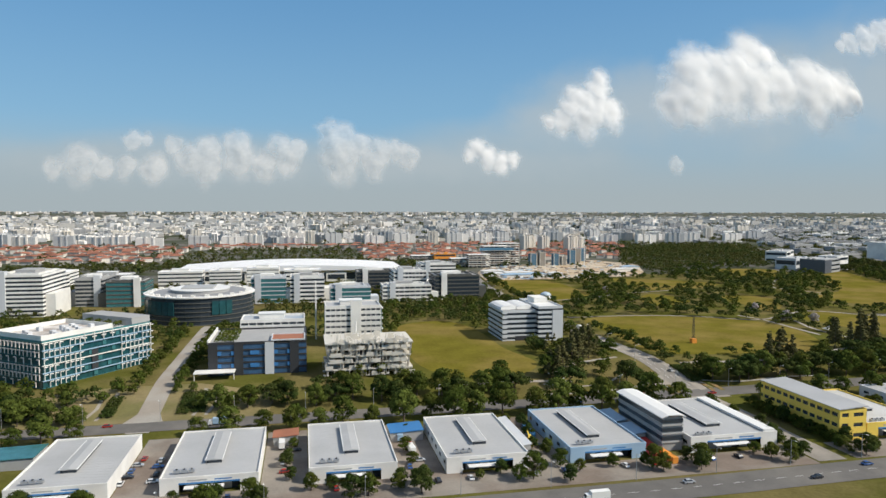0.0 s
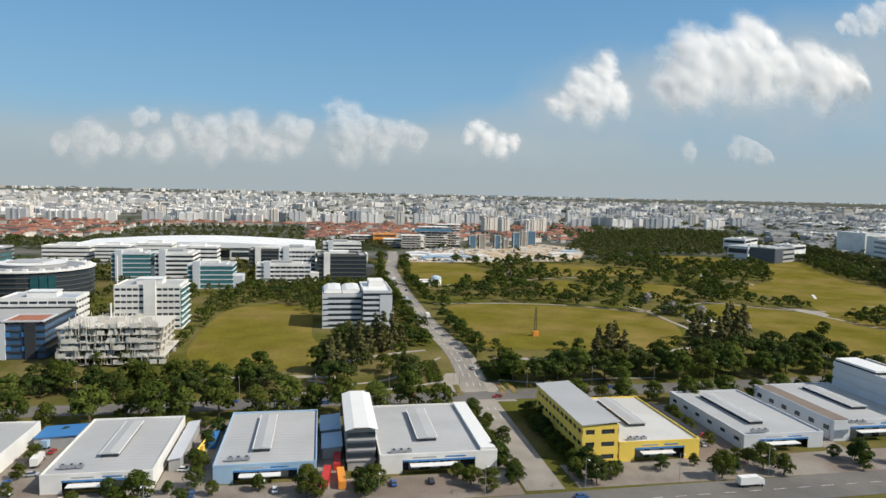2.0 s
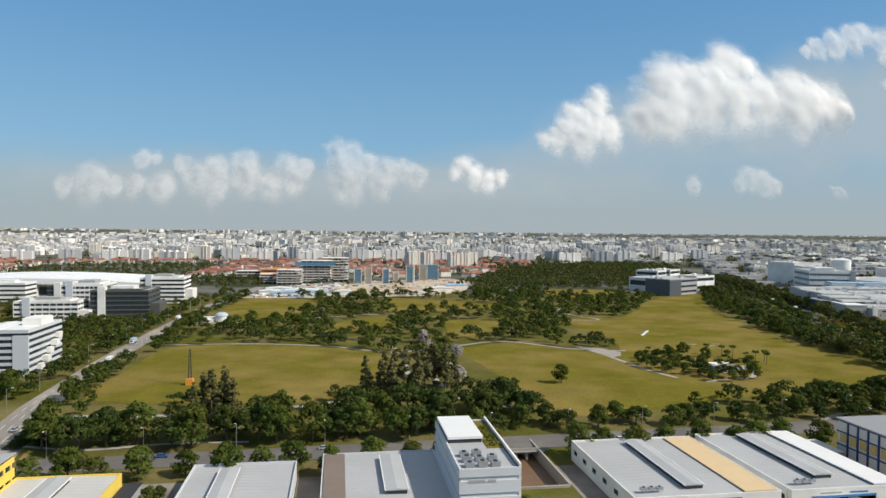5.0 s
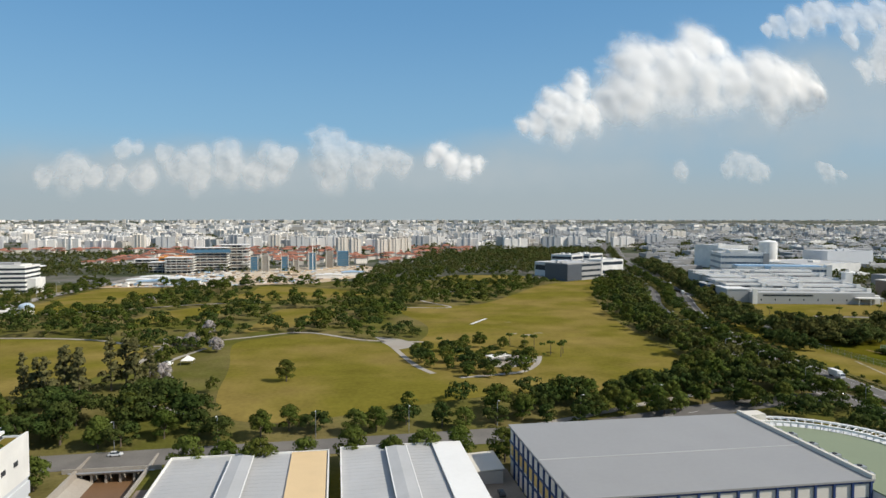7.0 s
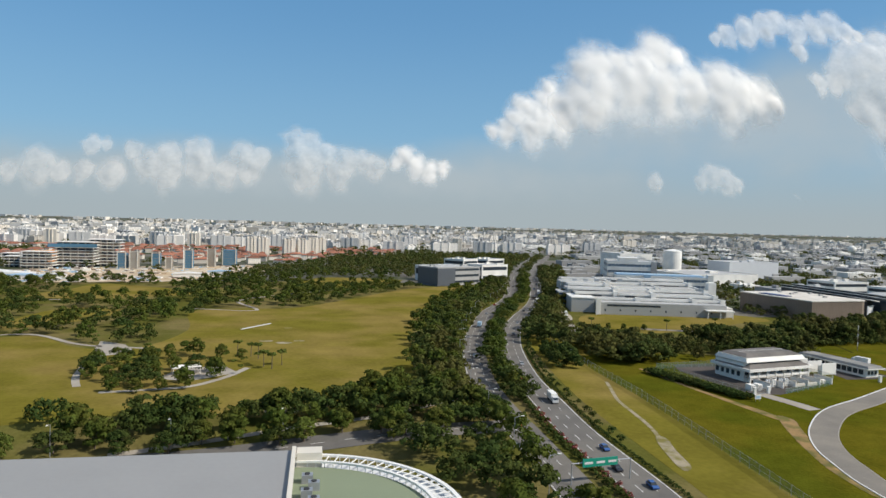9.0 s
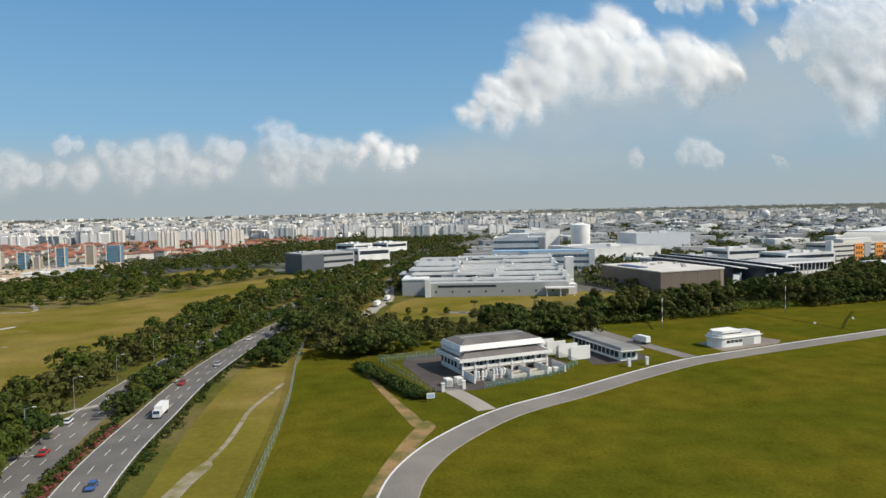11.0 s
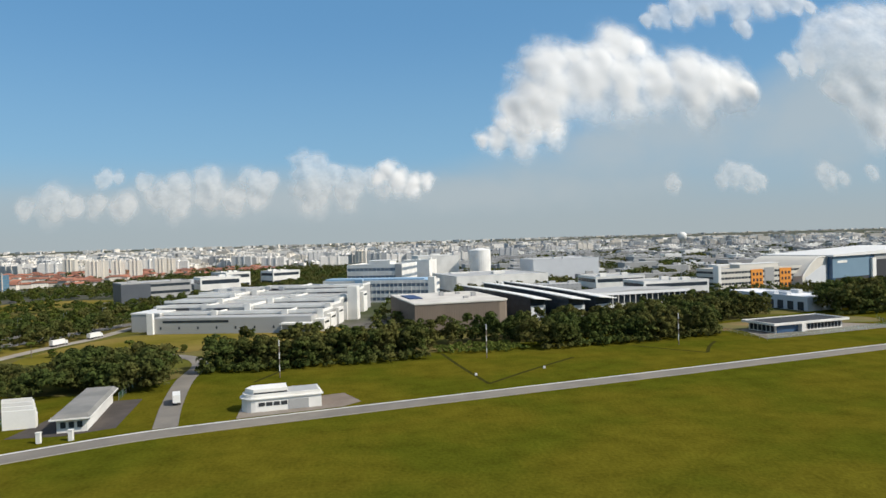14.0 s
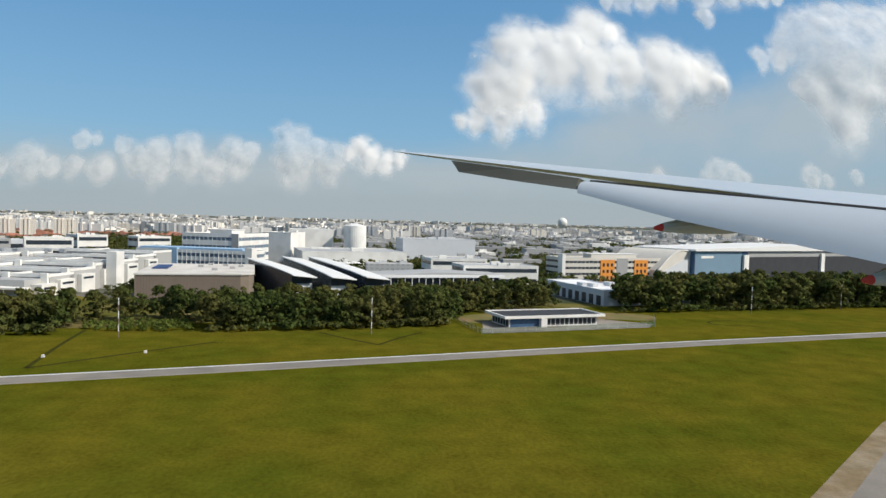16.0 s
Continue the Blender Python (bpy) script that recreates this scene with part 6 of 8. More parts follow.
# three narrow halls with sloping white roofs
for (xa, ya), (xb, yb) in (((1047, 690), (1083, 622)), ((1067, 716), (1105, 613)), ((1084, 722), (1124, 617))):
    dx, dy = xb - xa, yb - ya
    half = math.hypot(dx, dy) / 2
    t = thing("narrow_hall", "long narrow hall with a sloping white roof", "hall", "narrow white-roofed halls", ((xa + xb) / 2, (ya + yb) / 2, 0), math.degrees(math.atan2(dy, dx)) + 90)
    # roofs fall gently from the far end to a drooping near edge
    n = 8
    top = [(half - 2 * half * i / n, 18.3 - 4.0 * i / n - 1.2 * (i / n) ** 4) for i in range(n + 1)]
    for nm, m_, x0, x1, hi, lo, lab in (("roof", M_roof_w, -7.2, 7.2, 0.5, 0.0, ""), ("wall", M_glass, -6.2, 6.0, -0.05, None, "dark glazed side wall")):
        v_ = []
        for y_, z_ in top:
            y_ = min(max(y_, -half + 5), half - 1) if lo is None else y_
            for x_ in (x0, x1):
                fall = -0.11 * x_
                v_ += [(x_, y_, -0.5 if lo is None else z_ + lo + fall), (x_, y_, z_ + hi + fall)]
        f_ = []
        for i in range(n):
            a_, b_ = 4 * i, 4 * i + 4
            f_ += [(a_, a_ + 1, b_ + 1, b_), (a_ + 3, a_ + 2, b_ + 2, b_ + 3), (a_ + 1, a_ + 3, b_ + 3, b_ + 1), (a_ + 2, a_, b_, b_ + 2)]
        f_ += [(0, 2, 3, 1), (4 * n + 1, 4 * n + 3, 4 * n + 2, 4 * n)]
        part(nm, Shape().add(v_, f_), m_, t, lab)
    part("end_wall", Shape().box(-6.3, 6.1, -half + 4.4, -half + 4.95, -0.5, 9.0), M_wall, t)
t = thing("low_hall", "long low hall with a white roof edge and dark front", "hall", "", (1166, 690, 0), 10)
t.scale = (0.8, 0.8, 1.65)
part("wall", Shape().box(-52, 52, -16, 18, -0.5, 6), M_glass, t)
part("base_wall", Shape().box(-52, 52, -16.4, -16.0, -0.5, 1.8), M_white, t)
part("roof", Shape().side([(-55, 6.0), (-55, 6.9), (0, 7.9), (55, 6.9), (55, 6.0)], -19, 20), M_roof, t)
part("fascia", Shape().box(-55, 55, -19.4, -19.0, 5.8, 7.0), M_bright, t)
for i in range(18):
    part("post", Shape().box(-50 + i * 5.9, -49.5 + i * 5.9, -18.6, -18.0, 0, 6), M_white, t)
# blue and white works with the tall production blocks behind
ob = block_with_bands("works_office", "long white works front with pale blue window bands", "industrial building", 912.5, 1060.5, 789, 822, 0, 15, 3, M_white, M_bandblue, band=0.55, turn=-18, plant=False, roof=M_palebl)
ob.scale = (0.68, 0.7, 1.2)
part("blue_roof", Shape().box(-72, 60, -12, 14, 15.2, 17.0), M_palebl, ob, "pale blue upper roof")
part("corner_tower", Shape().box(66, 74.4, -17, -4, 0, 18), M_white, ob)
part("corner_tower", Shape().box(-30, -20, -17.4, -8, 0, 16.8), M_palebl, ob)
for i in range(25):
    part("mullion", Shape().box(-72 + i * 5.8, -71.6 + i * 5.8, -16.8, -16.2, 0.5, 15), M_white, ob)
ob = block_with_bands("production_block", "tall white production block with a grid of windows", "industrial building", 939, 1044, 855, 935, 0, 23, 4, M_white, M_bandblue, band=0.6, turn=-19, plant=True, roof=M_roof, fins=8)
ob.scale = (0.53, 0.75, 1.28)
part("dark_corner", Shape().box(40, 52.6, -40.6, -40.1, 0, 24), M_grey, ob)
works(1020, 1052, 962, 1000, 30, "blank white production wing", M_white, -19)
works(1036, 1086, 1020, 1080, 33, "tall white works block", M_white, 3)
works(1055, 1155, 880, 968, 15, "wide low factory hall with a grey roof", M_white, 10, roof=M_roof)
works(1160, 1240, 955, 1000, 27, "grey works block with a white end wall", M_wall, 6)
t = thing("storage_tank", "white cylindrical storage tank", "tank", "", (1112, 1010, 0))
t.scale = (0.75, 0.75, 1.45)
part("shell", Shape().tube((0, 0, -0.5), (0, 0, 27), 17, 17, 32), M_white, t)
part("tank_roof", Shape().tube((0, 0, 27), (0, 0, 29), 17, 3, 32), M_roof_w, t)
ob = works(1247, 1275, 610, 684, 8.5, "white store with a shallow white roof", M_wall, 10, roof=M_bright)
for i in range(8):
    part("door_bay", Shape().box(-14.15, -14.0, -34 + i * 8.6, -29 + i * 8.6, 0.2, 5.8), M_glass, ob)
works(1186, 1243, 712, 746, 15, "pale works with window rows", M_white, 6, bands=2)
works(1170, 1217, 776, 814, 16, "white stepped works with roof plant", M_white, 6, bands=2)
# cream and orange office
ob = block_with_bands("office_block", "cream four-storey block with orange stair panels", "office block", 1238, 1422, 755, 815, 0, 17, 4, M_cream, M_glass, band=0.6, turn=14, fins=6)
ob.scale = (0.62, 0.5, 1.14)
for x in (-38, 16):
    part("orange_panel", Shape().box(x, x + 22, -31.0, -30.1, 1, 16.5), M_orange, ob, "orange painted panel")
    for k in range(3):
        for q in range(3):
            part("window", Shape().box(x + 3 + q * 6.4, x + 6.4 + q * 6.4, -31.1, -31.0, 2.5 + k * 4.6, 4.8 + k * 4.6), M_glass, ob)
part("dark_stair", Shape().box(-12, 5, -30.6, -30.1, 0, 17.5), M_grey, ob, "grey recessed stair bay")
part("stair_tower", Shape().box(-97, -92.1, -31, -18, 0, 20.5), M_white, ob)
# archway's shade painted as a flat near-black panel, nothing is opened
part("archway", Shape().box(52, 70, -30.4, -30.1, 0, 8), M_dark, ob, "near-black panel painted as a shaded archway")
# the hangar and the pale vaulted hall beside it
ob = thing("hangar", "huge blue and navy hangar with a white flat roof", "hangar", "", (1556, 889.7, 0), 25)
ob.scale = (0.65, 0.65, 1.12)
part("wall", Shape().box(-285, 285, -50, 50, -0.5, 24), M_blueglass, ob, "blue glazed hangar wall")
part("roof", Shape().side([(-289, 24.2), (-289, 25.6), (0, 29.5), (289, 25.6), (289, 24.2)], -54, 54), M_roof_w, ob)
M_hangar = mat("blue_grey_hangar_cladding", (0.17, 0.26, 0.33), 0.55, var=0.08, scale=0.08)
part("cladding", Shape().box(-284.5, -182, -50.35, -50.02, 6.2, 23.8), M_hangar, ob, "blue-grey cladding")
part("sign_bar", Shape().box(-272, -246, -50.6, -50.36, 18.5, 20.5), M_white, ob)
part("hangar_door", Shape().box(-165, 240, -50.8, -50, 0, 19), M_dark, ob, "dark navy hangar door")
part("dark_fascia", Shape().box(-168, 270, -50.6, -50, 19.2, 24), M_grey, ob)
# shade of the low recess, painted as a near-black sheet on the wall
part("lower_recess", Shape().box(-275, -185, -50.5, -50, 0, 6), M_dark, ob)
part("pillar", Shape().box(-181, -170, -54, -50.85, 0, 21), M_white, ob, "white door pillar")
part("pillar", Shape().box(20, 30, -54, -50.9, 0, 22), M_white, ob, "white door pillar")
ob = thing("vaulted_hall", "pale vaulted hall with a rounded roof", "hall", "", (1371, 801, 0), 25)
ob.scale = (0.56, 0.56, 1.15)
arch_ = [(-38 + 76 * i / 14, 6 + 18 * math.sin(math.pi * (0.06 + 0.60 * i / 14))) for i in range(15)]
part("vault", Shape().side([(-38, -0.5)] + arch_ + [(38, -0.5)], -46, 60), M_cream, ob, "cream rounded vault")
part("rim", Shape().side([(x, z + 0.6) for x, z in arch_] + [(x, z - 0.3) for x, z in arch_[::-1]], -47, -46.05), M_white, ob)
part("grey_gable", Shape().side([(-30, 0), (-30, 8), (20, 17), (30, 17), (30, 0)], -46.6, -46.2), M_wall, ob)
ob = works(737, 800, 870, 905, 20, "grey office with a dark glass end at the wood's edge", M_grey, 30, bands=3)
part("glass_front", Shape().box(-31.8, -6, -17.95, -17.62, 0.5, 19.6), M_offd, ob, "dark blue-grey glass front")
part("glass_front", Shape().box(-31.9, -31.62, -17.6, 17, 0.5, 19.6), M_offd, ob, "dark blue-grey glass front")
works(802, 842, 908, 936, 21, "long white works block at the wood's edge", M_white, 26, bands=2)
works(798, 830, 1022, 1056, 21, "white stepped works with a dark window band", M_white, 40, bands=2)
works(846, 886, 1078, 1106, 19, "white works with a sloping annex", M_white, 40, bands=2)
works(742, 800, 930, 962, 17, "low white hall with a grey roof in the wood", M_wall, 26, roof=M_roof, bands=1)
ob = thing("radome", "white spherical radome on a lattice tower", "radome", "", (1330, 930, 0))
for a in range(4):
    part("tower_leg", Shape().tube((2.2 * math.cos(a * 1.571), 2.2 * math.sin(a * 1.571), -0.5), (1.2 * math.cos(a * 1.571), 1.2 * math.sin(a * 1.571), 45), 0.22, 0.18, 5), M_steel, ob)
bm_ = bmesh.new()
bmesh.ops.create_icosphere(bm_, subdivisions=3, radius=5.2)
me_ = bpy.data.meshes.new("dome")
bm_.to_mesh(me_)
me_.materials.append(M_white)
part("dome", me_, M_white, ob).location = (0, 0, 49)

# ---- building site and offices beyond the park ----
patch("site_ground", [(235, 862), (250, 960), (280, 1037), (390, 1110), (522, 1162), (560, 1064), (500, 930), (461, 880), (330, 858)], 0.1, M_earth, "bare sandy building site", "ground", rounded=False)
def slab(s, x, y, w, d, h, a, core=True):
    """A slab block of flats with stair towers and a water tank, turned by a."""
    c, q = math.cos(a), math.sin(a)

    def put(x0, x1, y0, y1, z0, z1):
        t = Shape().box(x0, x1, y0, y1, z0, z1)
        s.add([(x + px * c - py * q, y + px * q + py * c, pz) for px, py, pz in t.v], t.f)

    put(-w, w, -d, d, -0.5, h)
    if core:
        put(-w * 0.35, -w * 0.2, -d - 1.6, d, 0, h + 3.0)
        put(w * 0.25, w * 0.38, -d - 1.6, d, 0, h + 3.0)
        put(-w * 0.9, -w * 0.6, -d * 0.6, d * 0.6, h, h + 2.2)


for i, (x, y, w, d, h) in enumerate(((372, 1068, 10, 14, 21), (387, 1066, 9, 12, 24), (413, 1070, 9, 12, 21), (428, 1074, 7, 12, 16), (450, 1090, 10, 12, 25), (474, 1124, 10, 12, 26), (494, 1160, 18, 18, 24))):
    t = thing("site_tower", "unfinished tower wrapped in blue netting", "building site", "netted towers", (x, y, 0))
    part("netting", Shape().box(-w / 2, w / 2, -d / 2, d / 2, -0.5, h - 1.5), M_net if i % 2 == 0 else M_concrete, t)
    for k in range(int(h / 3.5)):
        part("floor_slab", Shape().box(-w / 2 - 0.4, w / 2 + 0.4, -d / 2 - 0.4, d / 2 + 0.4, k * 3.5 + 3, k * 3.5 + 3.3), M_concrete, t)
    for sx in (-1, 1):
        part("column", Shape().box(sx * w / 2 - 0.5, sx * w / 2 + 0.5, -d / 2 - 0.6, -d / 2 + 0.4, -0.5, h + 1.5), M_cream, t)
for x, y, w, d, h, n in ((312, 1085, 46, 26, 33, 9), (276, 1060, 36, 24, 21, 6), (248, 1075, 30, 24, 14, 4), (340, 1110, 40, 24, 36, 9), (215, 1180, 60, 24, 12, 3)):
    t = thing("site_building", "unfinished concrete frame with open floors", "building site", "frame buildings", (x, y, 0))
    for k in range(n):
        part("floor_slab", Shape().box(-w / 2, w / 2, -d / 2, d / 2, (k + 1) * h / n - 0.7, (k + 1) * h / n), M_white, t)
        part("infill", Shape().box(-w / 2 + 2, w / 2 - 2 - (k % 3) * 5, -d / 2 + 2, d / 2 - 2, k * h / n, (k + 1) * h / n - 0.72), M_brown if k % 2 else M_glass, t)
    for i in range(6):
        part("column", Shape().box(-w / 2 + i * (w - 1) / 5, -w / 2 + 1 + i * (w - 1) / 5, -d / 2 + 0.1, -d / 2 + 1, -0.5, h - 0.8), M_concrete, t)
part("blue_screen", Shape().box(-30.4, 28, -15.5, -15.1, 26, 30.5), M_net, bpy.data.objects["site_building"], "blue safety screen")
ob = works(222, 262, 1160, 1185, 15, "orange painted works building", M_orange, 6, bands=2)
# sheds, stores and spoil on the building site
r_ = random.Random(93)
site_ring = [(240, 868), (255, 960), (285, 1037), (390, 1105), (515, 1150), (552, 1064), (495, 935), (458, 886), (330, 866)]
stores = [Shape() for _ in range(5)]
for x, y in strew(site_ring, 5.5, 94):
    if r_.random() < 0.25 and y > 930:
        continue
    if x > 345 and r_.random() < 0.55:
        continue
    k = r_.choice((0, 1, 1, 2, 3, 3, 4, 4)) if x > 345 else r_.randrange(5)
    w, d, h = r_.uniform(1, 4.5), r_.uniform(0.8, 2.6), r_.uniform(0.5, 2.6) * (0.6 if x > 345 else 1.0)
    slab(stores[k], x, y, w, d, h, r_.choice((0.0, 0.2, 1.5, -0.3)), False)
for s, m, txt in zip(stores, (M_white, M_cream, M_palebl, M_brown, M_earth), ("white site sheds and boxes", "stacked pale boards", "blue-roofed site cabins", "stacked brown formwork", "heaps of sandy spoil")):
    tagged(new("site_stores", s.mesh("site_stores", m)), txt, "site stores", "", "stuff")
for x, y, w, d in ((285, 892, 18, 7), (318, 898, 14, 7), (300, 925, 20, 8), (350, 905, 9, 5), (475, 945, 16, 6), (505, 985, 14, 6), (262, 912, 12, 8), (270, 950, 16, 7)):
    t = thing("site_office", "long low site office with a pale blue roof", "site office", "site offices", (x, y, 0), 6)
    part("wall", Shape().box(-w, w, -d, d, -0.3, 4.0), M_white, t)
    part("roof", Shape().side([(-w - 0.8, 4.0), (-w - 0.8, 4.3), (0, 5.6), (w + 0.8, 4.3), (w + 0.8, 4.0)], -d - 0.8, d + 0.8), M_palebl if w in (18, 14) else M_roof_w, t)

# ---- the town to the horizon ----
def facade(name, rgb, dark):
    """Render with rows of small windows, for towers so far off that no window can be told from the next."""
    m = bpy.data.materials.new(name)
    m.use_nodes = True
    nt = m.node_tree
    p = nt.nodes["Principled BSDF"]
    p.inputs["Roughness"].default_value = 0.8
    geo = nt.nodes.new("ShaderNodeNewGeometry")
    sepn = nt.nodes.new("ShaderNodeSeparateXYZ")
    nt.links.new(geo.outputs["Position"], sepn.inputs[0])

    def mth(op, a, b=0.0):
        n = nt.nodes.new("ShaderNodeMath")
        n.operation = op
        for i, v in enumerate((a, b)):
            if isinstance(v, (int, float)):
                n.inputs[i].default_value = v
            else:
                nt.links.new(v, n.inputs[i])
        return n.outputs[0]

    row = mth("GREATER_THAN", mth("FRACT", mth("DIVIDE", sepn.outputs[2], 3.0 * UNIT)), 0.52)
    colm = mth("GREATER_THAN", mth("FRACT", mth("DIVIDE", mth("ADD", sepn.outputs[0], sepn.outputs[1]), 4.2 * UNIT)), 0.42)
    nz = nt.nodes.new("ShaderNodeSeparateXYZ")
    nt.links.new(geo.outputs["Normal"], nz.inputs[0])
    upright = mth("LESS_THAN", mth("ABSOLUTE", nz.outputs[2]), 0.5)
    win = mth("MULTIPLY", mth("MULTIPLY", row, colm), upright)
    tint = mth("ADD", 0.58, mth("MULTIPLY", geo.outputs["Random Per Island"], 0.72))
    scl = nt.nodes.new("ShaderNodeVectorMath")
    scl.operation = "SCALE"
    scl.inputs[0].default_value = rgb
    nt.links.new(tint, scl.inputs["Scale"])
    mx = nt.nodes.new("ShaderNodeMix")
    mx.data_type = "RGBA"
    nt.links.new(mth("MULTIPLY", win, 0.34), mx.inputs[0])
    nt.links.new(scl.outputs[0], mx.inputs[6])
    mx.inputs[7].default_value = (*dark, 1)
    nt.links.new(mx.outputs[2], p.inputs["Base Color"])
    return m


M_flats = facade("white_flats", (0.74, 0.70, 0.64), (0.24, 0.25, 0.27))
M_flats2 = facade("cream_flats", (0.68, 0.62, 0.53), (0.24, 0.24, 0.24))
M_flats3 = facade("grey_flats", (0.48, 0.475, 0.46), (0.17, 0.19, 0.21))
M_tiles = mat("red_roof_tiles", (0.27, 0.115, 0.072), 0.9, var=0.2, random_tint=0.8, island=True)


# nearer blocks of flats, each its own thing
proto = {}
r_ = random.Random(31)
for i in range(46):
    x = -760 + i * 52 + r_.uniform(-14, 14)
    y = 1690 + r_.uniform(-60, 170) + (120 if i % 2 else 0)
    if x > 1350:
        continue
    key = i % 6
    if key not in proto:
        s = Shape()
        slab(s, 0, 0, (24, 18, 30, 13, 22, 27)[key], (6, 7, 6, 8, 6.5, 6)[key], (26, 30, 24, 33, 28, 23)[key], 0)
        proto[key] = s.mesh("apartment_block", (M_flats, M_flats3, M_flats, M_flats2, M_flats3, M_flats)[key])
    ob = new("apartment_block", proto[key])
    ob.matrix_basis = pose(x, y, 0, 0, 0, r_.uniform(-14, 14))
    tagged(ob, "pale multi-storey block of flats with stair towers", "apartment block", "blocks of flats")
s = Shape()
slab(s, 0, 0, 10, 9, 33, 0)
for x, y in ((568, 1387), (592, 1400), (520, 1420), (624, 1487), (610, 1480), (509, 1479), (495, 1470)):
    ob = new("apartment_block", s.mesh("apartment_block", M_flats2) if x == 568 else bpy.data.meshes["apartment_block.006"] if "apartment_block.006" in bpy.data.meshes else s.mesh("apartment_block", M_flats2))
    ob.matrix_basis = pose(x, y, 0, 0, 0, 15)
    tagged(ob, "cream tower of flats beside red-roofed houses", "apartment block", "blocks of flats")


def town(name, n, y0, y1, seed, materials, lo, hi, label, half=0.62, x_mid=500, keep=None):
    r = random.Random(seed)
    shapes = [Shape() for _ in materials]
    for _ in range(n):
        y = math.sqrt(r.uniform(y0 * y0, y1 * y1))
        x = x_mid + r.uniform(-1, 1) * (half * y + 700)
        if keep and not keep(x, y):
            continue
        k = r.choice(range(len(materials)))
        w, d, h = r.uniform(9, 32), r.uniform(5, 10), r.uniform(lo, hi) * (0.42 if r.random() < 0.6 else 0.9)
        slab(shapes[k], x, y, w, d, h, r.choice((0, 0, 0.3, -0.4, 1.45, 1.2)) + r.uniform(-0.1, 0.1), y < 3000)
    for s, m in zip(shapes, materials):
        tagged(new(name, s.mesh(name, m)), label, "buildings", "", "stuff")


town("town_flats", 2000, 1850, 2700, 41, (M_flats, M_flats, M_flats2, M_flats3), 13, 30, "white and grey blocks of flats in the town", keep=lambda x, y: (x < 1150 or y > 2400) and noise.noise(Vector((x * 0.004, y * 0.003, 3.0))) < 0.18)
town("distant_town", 8800, 2600, 7600, 43, (M_flats, M_flats, M_flats2, M_flats3), 12, 32, "distant white town reaching the horizon", half=0.95)
town("far_town", 2600, 6900, 8700, 44, (M_flats, M_flats2, M_flats3), 44, 62, "faint white town along the horizon", half=1.05)
# houses with red roofs
s_w, s_r = Shape(), Shape()
r_ = random.Random(51)
for _ in range(1150):
    x, y = r_.uniform(-900, 900), r_.uniform(1180, 1700)
    if inside(x, y, far_wood) or (x > 640 and y > 1200 and x > 0.5 * y) or (230 < x < 570 and y < 1190) or (-225 < x < 115 and y < 1590):
        continue
    w, d, h, a = r_.uniform(4, 11), r_.uniform(3, 5.5), r_.uniform(5, 9), r_.choice((0, 0.3, 1.5, -0.2))
    slab(s_w, x, y, w, d, h, a, False)
    c, q = math.cos(a), math.sin(a)
    s_r.add([(x + px * c - py * q, y + px * q + py * c, pz) for px, py, pz in ((-w - 1, -d - 1, h), (w + 1, -d - 1, h), (w + 1, d + 1, h), (-w - 1, d + 1, h), (-w * 0.6, 0, h + 2.6), (w * 0.6, 0, h + 2.6))],
            [(0, 1, 5, 4), (1, 2, 5), (2, 3, 4, 5), (3, 0, 4)])
tagged(new("houses", s_w.mesh("houses", M_flats2)), "rows of pale houses beyond the park", "houses", "", "stuff")
tagged(new("house_roofs", s_r.mesh("house_roofs", M_tiles)), "red tiled house roofs", "roofs", "", "stuff")
# low industry and greenery out to the right and left
KEEP = [rect(826, 990, 600, 790), rect(975, 1070, 590, 690), rect(1030, 1140, 600, 735), rect(1110, 1225, 655, 720), rect(920, 1060, 765, 990), rect(1015, 1165, 870, 1090), rect(1236, 1290, 595, 700), rect(1165, 1255, 700, 830),
        rect(1150, 1250, 945, 1010), rect(1270, 1430, 740, 870), rect(1370, 1700, 740, 1060), rect(730, 865, 860, 970), rect(780, 970, 1170, 1450), belt1, belt2, rect(1320, 1340, 920, 940), far_wood, corridor(exp_line[::4], 60)]
shapes = [Shape() for _ in range(4)]
r_ = random.Random(61)
walls = (M_flats3, M_white, M_grey, M_roof_d)
taken = []
for _ in range(2600):
    y = math.sqrt(r_.uniform(640 ** 2, 2700 ** 2))
    x = r_.uniform(860 + 0.22 * (y - 640), 1900 + 0.8 * (y - 600))
    w, d = r_.uniform(9, 32), r_.uniform(7, 18)
    if any(inside(x + i * w, y + j * d, k) for k in KEEP for i in (-1, 0, 1) for j in (-1, 0, 1)):
        continue
    if any(abs(x - a) < w + c + 4 and abs(y - b) < d + e + 6 for a, b, c, e in taken) or y < 720 + 0.2 * (x - 1000):
        continue
    taken.append((x, y, w, d))
    s, h, t = shapes[r_.choice((0, 1, 2, 2, 3, 3))], r_.uniform(5, 13), 0.06 + r_.uniform(-0.05, 0.05)
    slab(s, x, y, w, d, h, t, False)
    for _k in range(2):
        slab(s, x + r_.uniform(-0.6, 0.6) * w, y + r_.uniform(-0.6, 0.6) * d, w * 0.16, d * 0.2, h + r_.uniform(1.2, 3.5), t, False)
for s, m in zip(shapes, walls):
    tagged(new("industry", s.mesh("industry", m)), "white and grey industrial halls", "buildings", "", "stuff")
in_town = []
